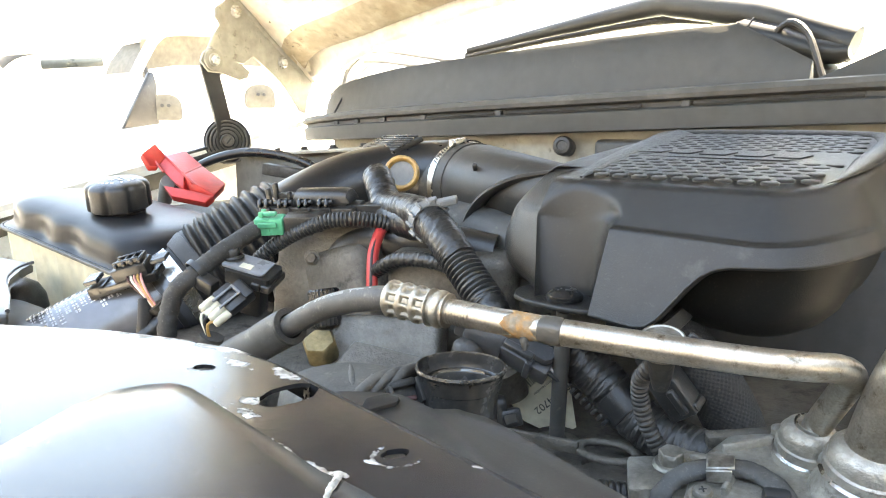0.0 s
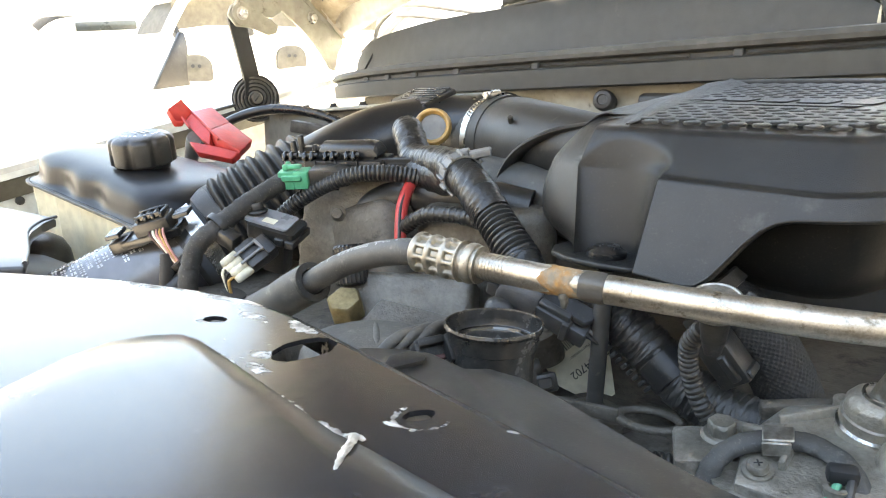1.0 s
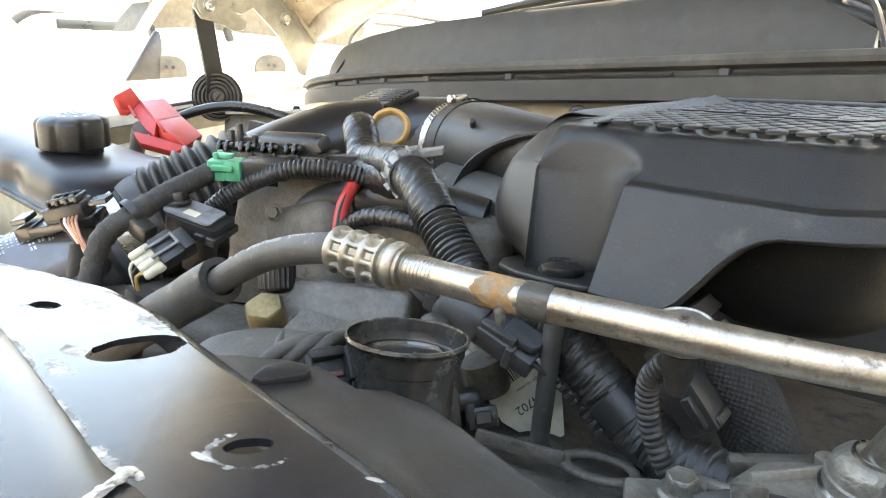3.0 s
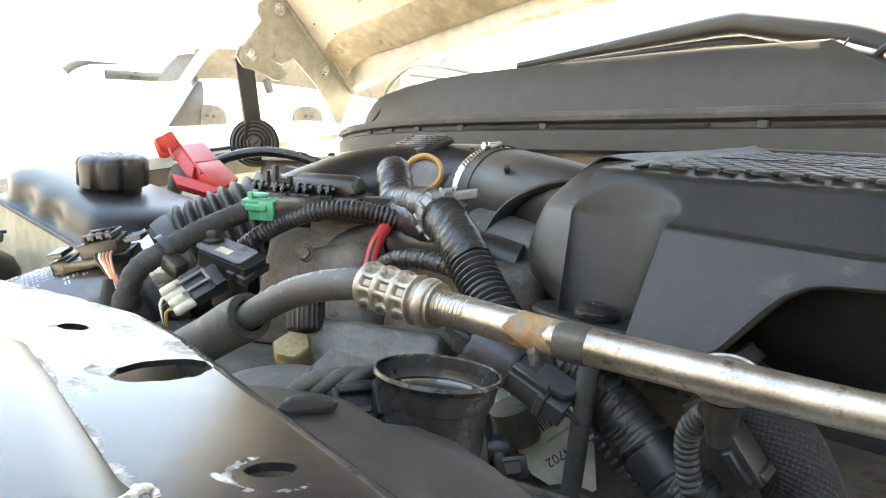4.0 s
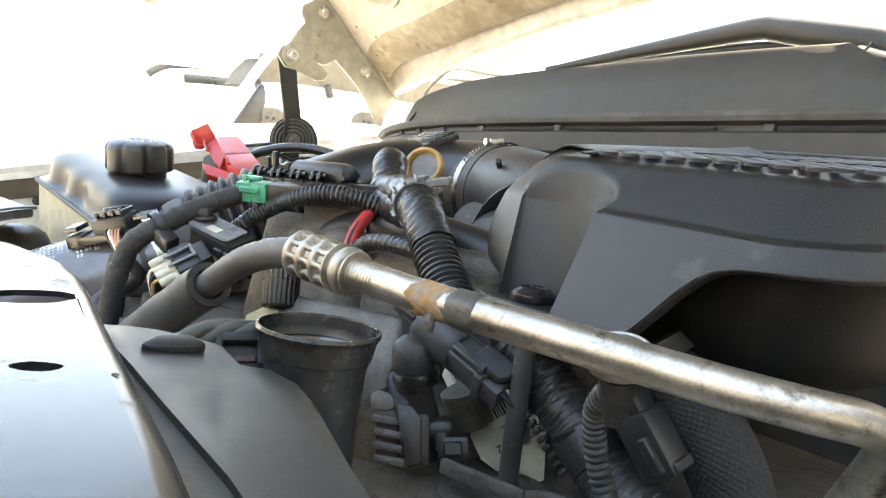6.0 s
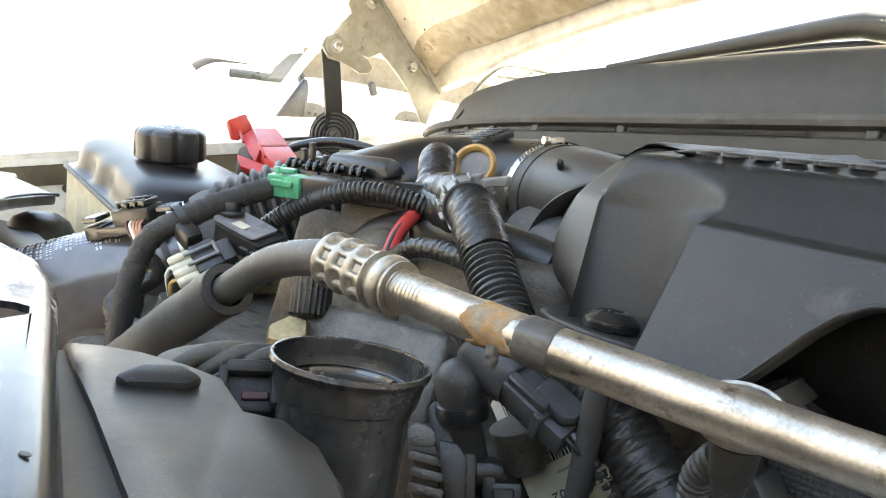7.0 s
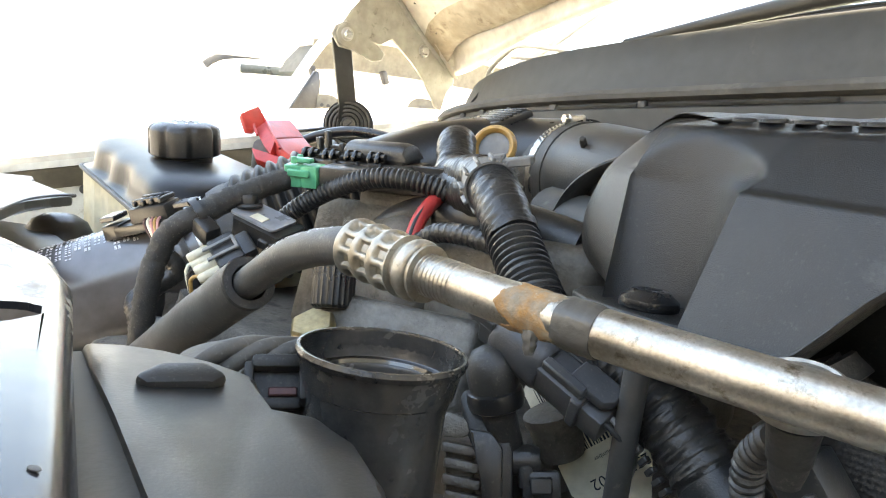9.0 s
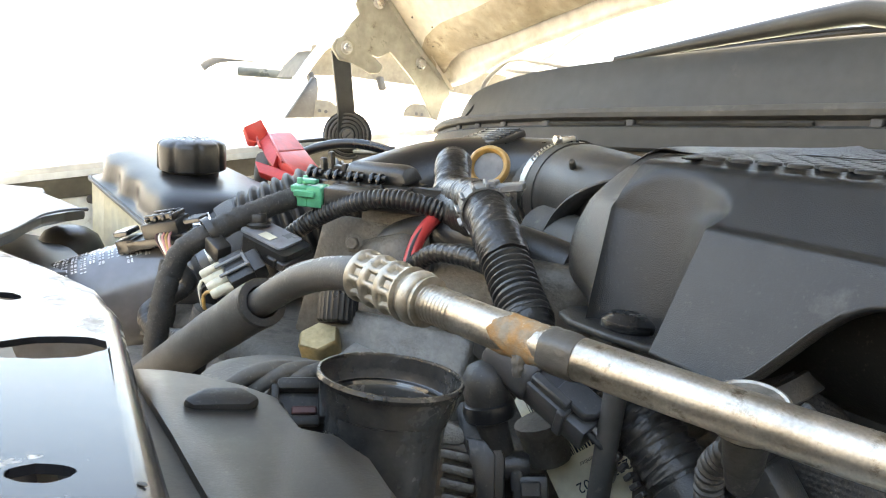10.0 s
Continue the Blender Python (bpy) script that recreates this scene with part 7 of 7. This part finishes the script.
# ---- coolant tank ----
tank = thing("coolant_tank", (-0.98, 0.47, 1.0), "coolant tank, black moulded top on a cream lower half", "tank")


def fine(loop):
    """The same outline with its long sides cut into short ones."""
    out2 = []
    for k, p in enumerate(loop):
        q = loop[(k + 1) % len(loop)]
        n = 24 if k in (7, 23) else 8 if k in (15, 31) else 1
        out2 += [(p[0] + (q[0] - p[0]) * j / n, p[1] + (q[1] - p[1]) * j / n) for j in range(n)]
    return out2


def tank_plan(i, wob=0.0):
    pts = []
    base = fine(rounded(-1.185 + i, 0.388 + i, -0.768 - i, 0.575 - i, max(0.002, min(0.06, (0.0935 - i) * 0.9)), 7))
    for x, y in base:
        if y < 0.45:
            y += wob * 0.26 * (1 - math.cos((x + 1.185) / 0.40 * 2 * math.pi * 4)) * ease((-0.86 - x) / 0.1)
        pts.append((x, y))
    return pts


def seam_z(x):
    return 1.125 - 0.075 * (x + 0.80)


rings = []
for u, i, wob in ((0.0, 0.0, 0.0), (0.05, 0.003, 0.012), (0.15, 0.0045, 0.016), (0.30, 0.005, 0.016), (0.45, 0.006, 0.013), (0.58, 0.008, 0.008), (0.68, 0.011, 0.004), (0.77, 0.016, 0.002), (0.85, 0.0225, 0.001), (0.91, 0.030, 0.0), (0.955, 0.040, 0.0), (0.985, 0.054, 0.0), (1.0, 0.074, 0.0), (1.003, 0.088, 0.0)):
    rings.append([(x, y, seam_z(x) + 0.002 + u * 0.046) for x, y in tank_plan(i, wob)])
bm = bmesh.new()
loft(bm, rings, caps=(False, True))
part("upper_half", bm, M_TANK, tank, "glossy black moulded top", smooth=60)
bm = bmesh.new()
loft(bm, [[(x, y, seam_z(x) + dz) for x, y in tank_plan(i)] for dz, i in ((-0.003, -0.001), (-0.002, -0.004), (0.001, -0.004), (0.002, -0.001))], caps=(False, False))
part("seam", bm, M_DULLGREY, tank, "welded grey seam")
bm = bmesh.new()
rings = []
for dz, i in ((-0.003, 0.002), (-0.03, 0.004), (-0.10, 0.008), (-0.16, 0.012), (-0.18, 0.03)):
    ring = []
    for k, (x, y) in enumerate(tank_plan(i + 0.0)):
        if y < 0.42:
            y += 0.005 * ease(2.5 * abs(math.sin((x + 1.185) / 0.075 * math.pi)) - 0.2) - 0.005
        ring.append((x, y, seam_z(x) + dz))
    rings.append(ring)
loft(bm, rings)
part("lower_half", bm, M_CREAM, tank, "cream translucent lower half", smooth=30)
cm = pose(-0.9335, 0.4605, 1.173, 8, 5, 0)
cap_ob = thing("tank_cap", (-0.9345, 0.4605, 1.18), "black lobed screw cap with faded printed top", "cap")
bm = bmesh.new()


rings = []
for r, z, amp in ((0.030, 0.0, 0), (0.031, 0.013, 0), (0.0365, 0.015, 0.0022), (0.0382, 0.0165, 0.0026), (0.0382, 0.0425, 0.0026), (0.0368, 0.0462, 0.0022), (0.0338, 0.0490, 0.001), (0.026, 0.0515, 0), (0.012, 0.0525, 0), (0.002, 0.0528, 0)):
    lobe = [(a, r + amp * (0.5 - 1.1 * max(0.0, math.cos(4 * a + 0.3) ** 2) ** 6)) for a in [2 * math.pi * k / 160 for k in range(160)]]
    rings.append([cm @ Vector((q * math.cos(a), q * math.sin(a), z)) for a, q in lobe])
loft(bm, rings)
part("lid", bm, M_PLASTIC, cap_ob, smooth=50)
part("collar", turned([(0.031, -0.006), (0.033, 0.0), (0.033, 0.004), (0.030, 0.006)], cm, 36), M_GLOSSY, cap_ob)
bm = bmesh.new()
for a0 in range(0, 360, 14):
    a, r0, r1 = radians(a0), 0.0225, 0.0255
    if a0 % 84 == 0:
        continue
    vs = [cm @ Vector((r * math.cos(b), r * math.sin(b), 0.0526 + (0.0008 if r < 0.024 else 0.0001))) for r, b in ((r0, a - 0.07), (r1, a - 0.06), (r1, a + 0.06), (r0, a + 0.07))]
    bm.faces.new([bm.verts.new(v) for v in vs])
for x, y, w, h in ((-0.012, 0.006, 0.022, 0.0035), (-0.012, -0.001, 0.026, 0.0035), (-0.012, -0.008, 0.018, 0.0035)):
    bm.faces.new([bm.verts.new(cm @ Vector((px, py, 0.0534))) for px, py in ((x, y), (x + w, y), (x + w, y + h), (x, y + h))])
part("print", bm, M_WHITEMARK, cap_ob, "faded pale print on the cap", smooth=0)
part("outlet", tube([(-0.84, 0.565, 1.15), (-0.86, 0.60, 1.165), (-0.90, 0.64, 1.17)], 0.012, seg=14), M_GREYCLIP, tank)

# ---- red terminal cover on the battery behind the tank ----
bat = thing("battery", (-1.0, 0.69, 1.0), "black battery in the corner behind the tank", "battery")
part("case", brick_of((0.26, 0.17, 0.2), pose(-1.0, 0.69, 1.06), 0.008, 2), M_PLASTIC, bat)
redc = thing("terminal_cover", (-0.99, 0.6, 1.2), "bright red folded vinyl battery terminal cover", "terminal cover")


def sheet(points, thick):
    """A thick flat piece through places in order, its thickness going away from its face."""
    p = [Vector(q) for q in points]
    n = Vector((0, 0, 0))
    for k in range(len(p)):
        n += p[k].cross(p[(k + 1) % len(p)])
    n.normalize()
    if n.dot(Vector((0.85, -0.5, 0.2))) < 0:
        n = -n
    bm = bmesh.new()
    loft(bm, [p, [q - n * thick for q in p]])
    bmesh.ops.bevel(bm, geom=bm.edges[:], offset=0.0022, segments=2, profile=0.5, affect="EDGES", clamp_overlap=True)
    return bm


part("flap", sheet([(-1.102, 0.5815, 1.248), (-1.116, 0.613, 1.263), (-1.098, 0.621, 1.243), (-1.082, 0.596, 1.2275), (-1.095, 0.590, 1.2265)], 0.012), M_RED, redc, "upright red tab", smooth=20)
part("hood", sheet([(-1.100, 0.6205, 1.2437), (-1.112, 0.6625, 1.2501), (-1.074, 0.670, 1.2265), (-1.016, 0.602, 1.2195)], 0.016), M_RED, redc, smooth=20)
part("side", sheet([(-1.098, 0.620, 1.2432), (-1.016, 0.6015, 1.2195), (-1.000, 0.589, 1.197), (-1.030, 0.593, 1.204), (-1.058, 0.5964, 1.2167), (-1.081, 0.596, 1.2279)], 0.020), M_RED, redc, smooth=20)
part("ramp", sheet([(-1.016, 0.602, 1.2190), (-1.074, 0.670, 1.2260), (-0.990, 0.656, 1.203), (-0.955, 0.612, 1.190), (-0.990, 0.600, 1.206)], 0.014), M_RED, redc, smooth=20)
part("skirt", sheet([(-1.030, 0.574, 1.203), (-0.985, 0.590, 1.198), (-0.956, 0.611, 1.189), (-0.950, 0.594, 1.181), (-1.002, 0.570, 1.189)], 0.012), M_RED, redc, smooth=20)
for p, q in (((-1.098, 0.618, 1.244), (-1.016, 0.600, 1.2200)), ((-1.016, 0.600, 1.2200), (-0.990, 0.598, 1.206)), ((-1.095, 0.600, 1.2360), (-1.062, 0.594, 1.2200))):
    part("crease", tube([p, Vector(p).lerp(Vector(q), 0.5) + Vector((0, -0.001, 0.001)), q], 0.0018, seg=8, step=0.003), M_RED, redc)
part("cable", tube([(-1.06, 0.60, 1.205), (-1.085, 0.61, 1.195), (-1.11, 0.62, 1.17)], 0.011, seg=12), M_GREYCLIP, redc, "grey cable end")

# hose and harness that curve behind the battery
# Black strip added to darken the line along the fender.
arc = thing("hood_seal", (-1.1, 0.75, 1.22), "black strip added along the inner fender", "seal")
part("strip", tube([(-1.254, 0.70, 1.228), (-1.252, 0.74, 1.236), (-1.250, 0.80, 1.249)], 0.0045, seg=10, step=0.006, flat=(1, 0.7)), M_RUBBER, arc)
arc2 = thing("vacuum_hose", (-1.05, 0.8, 1.22), "thin black hose arching beside the hinge", "hose")
part("hose", tube([(-1.16, 0.66, 1.18), (-1.13, 0.70, 1.222), (-1.08, 0.74, 1.243), (-1.02, 0.775, 1.242), (-0.96, 0.80, 1.225), (-0.93, 0.81, 1.20)], 0.008, seg=12), M_GLOSSY, arc2)
part("bracket", brick_of((0.09, 0.02, 0.02), pose(-1.02, 0.80, 1.21, 0, 8, 25), 0.003, 2), M_DARKSTEEL, arc2)

# Dark panel added where the inner fender wall lies in shadow.
shelf = thing("inner_brace", (-1.02, 0.86, 1.0), "dark panel added for the shaded inner fender wall", "brace")
part("panel", slab([(-1.24, 1.0), (-1.24, 1.226), (-1.16, 1.236), (-1.0, 1.247), (-0.84, 1.254), (-0.80, 1.250), (-0.80, 1.0)], 0.012, Matrix(((1, 0, 0, 0), (0, 0, 1, 0.845), (0, 1, 0, 0), (0, 0, 0, 1))), 0.003, 2), M_DULLGREY, shelf)
part("flange", brick_of((0.40, 0.03, 0.006), pose(-1.01, 0.842, 1.2445, 0, -3.5, 0), 0.002, 2), M_HINGE, shelf)
for k in range(5):
    bolt(shelf, (-1.17 + 0.075 * k, 0.838, 1.2475 + 0.0045 * (k - 2)), (0, -0.1, 1), 0.006, 0.006, M_DARKSTEEL)

# ---- black air intake pieces at the far front corner ----
M_LID = mat("grey-black moulded plastic", (0.075, 0.075, 0.078), (0.050, 0.050, 0.052), rough=0.40, bump=0.12, bumpscale=700, stain=14, fleck=0.1)
snork = thing("air_box", (-0.93, 0.30, 1.05), "black plastic air box with a curved lid edge", "air box")
rim = [(-0.70, 0.235), (-0.756, 0.256), (-0.811, 0.2735), (-0.861, 0.292), (-0.906, 0.320), (-0.926, 0.344)]
part("lid", slab(rim + [(-0.944, 0.346), (-0.971, 0.340), (-1.042, 0.331), (-1.088, 0.321), (-1.100, 0.330), (-1.151, 0.334), (-1.17, 0.25), (-1.02, 0.17), (-0.75, 0.17)], 0.010, pose(0, 0, 1.1200), 0.003, 3), M_LID, snork, "curved grey-black lid with a notched rim")
part("lid_bead", tube([(x - 0.012, y + 0.004, 1.1302) for x, y in rim], 0.0022, seg=8, step=0.004), M_LID, snork)
part("lower_rim", slab([(-0.80, 0.285), (-0.812, 0.318), (-0.826, 0.334), (-0.851, 0.343), (-0.948, 0.335), (-1.036, 0.318), (-1.055, 0.290), (-1.02, 0.23), (-0.86, 0.24)], 0.020, pose(0, 0, 1.064), 0.007, 4), M_LID, snork, "rounded lower rim")
part("dome", turned([(0.040, 1.02), (0.040, 1.060), (0.037, 1.080), (0.029, 1.094), (0.017, 1.101), (0.004, 1.103)], pose(-1.0, 0.345, 0), 32), M_PLASTIC, snork, smooth=80)
part("base", brick_of((0.26, 0.20, 0.16), pose(-1.03, 0.22, 0.965, 0, 0, 8), 0.02, 3), M_PLASTIC, snork)

# ---- connectors over the engine ----
ecu = thing("fuse_connector", (-0.62, 0.52, 1.2), "black multi-pin connector block with side latches", "connector")
em = frame_of((-0.619, 0.512, 1.208), (0.93, 0.36, 0.04), (0, -0.2, 1))
part("plate", brick_of((0.150, 0.030, 0.006), em @ pose(0.020, 0.004, -0.018), 0.001, 1), M_DARKSTEEL, ecu, "grey metal carrier plate")
part("base", brick_of((0.112, 0.034, 0.018), em @ pose(0.004, 0, -0.007), 0.002, 2), M_PLASTIC, ecu)
part("deck", brick_of((0.100, 0.026, 0.005), em @ pose(0.0, 0.004, 0.004), 0.001, 1), M_PLASTIC, ecu)
bm = bmesh.new()
loft(bm, [[em @ Vector((x, 0.016 - 0.026 * (0.5 - 0.5 * math.cos(math.pi * k / 10)), 0.005 + h * math.sin(math.pi * k / 10) ** 0.55)) for k in range(11)] for x, h in ((-0.012, 0.010), (-0.010, 0.014), (0.044, 0.014), (0.050, 0.012), (0.053, 0.004))])
part("cover", bm, M_PLASTIC, ecu, smooth=40)
part("cover_lip", brick_of((0.026, 0.010, 0.005), em @ pose(-0.026, 0.008, 0.010), 0.001, 1), M_PLASTIC, ecu)
part("shelf", brick_of((0.070, 0.028, 0.005), em @ pose(0.086, 0.006, -0.004), 0.001, 1), M_PLASTIC, ecu)
part("shelf_rail", brick_of((0.066, 0.004, 0.006), em @ pose(0.086, -0.006, 0.000), 0.001, 1), M_PLASTIC, ecu)
for k in range(4):
    x = -0.046 + 0.024 * k
    part("hook", slab([(0, 0), (0.010, 0), (0.010, 0.004), (0.005, 0.009), (0.0, 0.008)], 0.0038, em @ pose(x, -0.012, 0.004, 90, 0, -90), 0.0008, 1), M_GLOSSY, ecu)
    part("hook", slab([(0, 0), (0.010, 0), (0.010, 0.004), (0.005, 0.009), (0.0, 0.008)], 0.0038, em @ pose(x + 0.008, -0.012, 0.004, 90, 0, -90), 0.0008, 1), M_GLOSSY, ecu)
    part("pin", turned([(0.0022, -0.009), (0.0022, 0.009)], em @ pose(x + 0.003, -0.016, 0.009, 0, 90, 0), 10), M_PLASTIC, ecu)
    part("latch", brick_of((0.013, 0.004, 0.016), em @ pose(x + 0.003, -0.0185, -0.004), 0.001, 1), M_PLASTIC, ecu)
for x, h in ((-0.050, 0.014), (-0.040, 0.020), (-0.024, 0.010)):
    part("post", brick_of((0.005, 0.006, h), em @ pose(x, 0.004, 0.005 + h / 2), 0.001, 1), M_PLASTIC, ecu)
gc = thing("green_connector", (-0.615, 0.466, 1.192), "green plastic wire connector", "connector")
gm = frame_of((-0.617, 0.464, 1.193), (0.80, 0.55, 0.03), (0, -0.25, 1))
part("shell", brick_of((0.015, 0.019, 0.018), gm @ pose(0.004, 0, 0), 0.002, 2), M_GREEN, gc)
for d in (-0.008, 0.008):
    part("wall", brick_of((0.016, 0.003, 0.018), gm @ pose(-0.010, d, 0), 0.0008, 1), M_GREEN, gc)
    part("wall", brick_of((0.016, 0.014, 0.003), gm @ pose(-0.010, 0, d * 0.95), 0.0008, 1), M_GREEN, gc)
part("latch", brick_of((0.017, 0.007, 0.004), gm @ pose(-0.004, -0.002, 0.0125), 0.001, 1), M_GREEN, gc)
for d in (-0.005, 0.005):
    part("clip", brick_of((0.005, 0.003, 0.006), gm @ pose(-0.011, d, 0.0125), 0.0008, 1), M_GREEN, gc)
part("rib", brick_of((0.020, 0.003, 0.006), gm @ pose(-0.004, -0.0105, 0.003), 0.001, 1), M_GREEN, gc)
part("socket", brick_of((0.040, 0.022, 0.017), gm @ pose(0.032, 0.004, 0.001), 0.002, 2), M_PLASTIC, gc)
for k in range(5):
    part("wire", tube([gm @ Vector((-0.003, -0.005 + 0.0025 * k, 0.003 - 0.004 * (k % 2))), gm @ Vector((-0.014, -0.005 + 0.0024 * k, 0.002 - 0.003 * (k % 2))), gm @ Vector((-0.030, -0.003 + 0.0014 * k, -0.002))], 0.0015, seg=6, step=0.004), (M_TAN, M_REDWIRE, M_LABEL, M_BRASS, M_TAN)[k], gc)
harness = thing("wiring_loom", (-0.65, 0.4, 1.15), "black cloth-taped wiring loom bending down", "wiring loom")
part("loom", tube([(-0.630, 0.451, 1.188), (-0.632, 0.430, 1.179), (-0.633, 0.405, 1.167), (-0.636, 0.382, 1.152), (-0.643, 0.366, 1.138), (-0.646, 0.358, 1.118), (-0.645, 0.353, 1.095), (-0.645, 0.350, 1.06), (-0.645, 0.350, 1.02)], taped(0.0088, 0.010, 0.10, 61, 0.9), seg=20, step=0.0016), M_CLOTH, harness)
part("clip", brick_of((0.020, 0.014, 0.016), pose(-0.622, 0.386, 1.143, 20, 25, 20), 0.003, 2), M_PLASTIC, harness, "black plastic loom clip")
part("clip_tie", turned([(0.0125, -0.003), (0.0138, -0.003), (0.0138, 0.003), (0.0125, 0.003)], axis_of((-0.6355, 0.384, 1.1535), (-0.1, -0.75, -0.5)), 20, close=True), M_PLASTIC, harness)
wc = thing("wiring_conduit", (-0.6, 0.5, 1.18), "black ribbed conduit arching across the bracket", "conduit")
part("conduit", tube([(-0.636, 0.452, 1.152), (-0.622, 0.463, 1.168), (-0.598, 0.475, 1.184), (-0.570, 0.489, 1.197), (-0.545, 0.504, 1.201), (-0.525, 0.520, 1.199), (-0.510, 0.535, 1.194)], ribs(0.0082, 0.0042, 0.0016), seg=18, step=0.0010), M_PLASTIC, wc)

# ---- pressure sensor and its ivory plug ----
ms = thing("pressure_sensor", (-0.605, 0.415, 1.15), "black pressure sensor box with a metal lid", "sensor")
sm2 = frame_of((-0.6075, 0.4275, 1.1530), (0.86, 0.45, -0.22), (0.0, -0.30, 1)) @ Matrix.Scale(0.80, 4)
part("box", slab(rounded(-0.028, -0.020, 0.032, 0.022, 0.005), 0.018, sm2 @ pose(0, 0, -0.016), 0.002, 2), M_PLASTIC, ms)
part("lid", slab(rounded(-0.034, -0.016, 0.022, 0.020, 0.004), 0.0025, sm2 @ pose(0, 0, 0.003), 0.0006, 1), M_TABGREY, ms, "worn blue-grey metal lid")
part("sticker", brick_of((0.016, 0.011, 0.0008), sm2 @ pose(-0.004, -0.006, 0.0062), 0.0002, 1), M_LABEL, ms, "small yellowed sticker")
for d in (-0.01, 0.012):
    part("step", brick_of((0.012, 0.046, 0.010), sm2 @ pose(0.022 + d * 0.6, 0.0, -0.010), 0.0015, 1), M_PLASTIC, ms)
bolt(ms, sm2 @ Vector((-0.027, 0.004, 0.006)), (0, -0.15, 1), 0.0075, 0.010, M_DARKSTEEL)
part("leg", brick_of((0.03, 0.026, 0.05), sm2 @ pose(0.002, 0.004, -0.040), 0.004, 2), M_PLASTIC, ms)
ip = thing("ivory_connector", (-0.60, 0.388, 1.125), "ivory four-way plug with a black sleeve and steel clip", "connector")
ix = Vector((0.16, 0.77, 0.48)).normalized()
iy = -Vector((0.80, 0.58, -0.14))
iy = (iy - ix * iy.dot(ix)).normalized()
im = Matrix.Translation((-0.601, 0.386, 1.124)) @ Matrix((ix, iy, ix.cross(iy))).transposed().to_4x4() @ Matrix.Scale(0.8, 4)
part("sleeve", brick_of((0.026, 0.036, 0.016), im @ pose(0.014, 0, 0), 0.003, 2), M_PLASTIC, ip)
part("neck", brick_of((0.020, 0.028, 0.020), im @ pose(0.030, 0, -0.006), 0.003, 2), M_PLASTIC, ip)
for k in range(4):
    part("cavity", turned([(0.0036, -0.016), (0.0048, -0.014), (0.0052, -0.006), (0.0052, 0.004), (0.004, 0.006)], im @ pose(-0.004, -0.0135 + 0.009 * k, -0.001 + 0.002 * (k % 2), 0, 90, 0), 14), M_WHITECONN, ip)
for d in (-0.0065, 0.0065):
    part("clip_bar", brick_of((0.030, 0.0035, 0.0028), im @ pose(0.010, d, 0.0105), 0.001, 2), M_GREYCLIP, ip, "pale grey clip bar")
part("clip_bridge", brick_of((0.0035, 0.017, 0.006), im @ pose(0.0245, 0, 0.0095), 0.001, 2), M_GREYCLIP, ip)
for k in range(3):
    part("wire", tube([im @ Vector((-0.018, -0.010 + 0.009 * k, 0)), im @ Vector((-0.026, -0.006 + 0.006 * k, -0.004)), (-0.606, 0.376, 1.088)], 0.0015, seg=6, step=0.004), (M_TAN, M_INK, M_LABEL)[k], ip)
part("pigtail", tube([(-0.605, 0.377, 1.096), (-0.610, 0.374, 1.078), (-0.615, 0.370, 1.04)], taped(0.011, 0.01, 0.1, 71), seg=16, step=0.0016), M_CLOTH, ip)
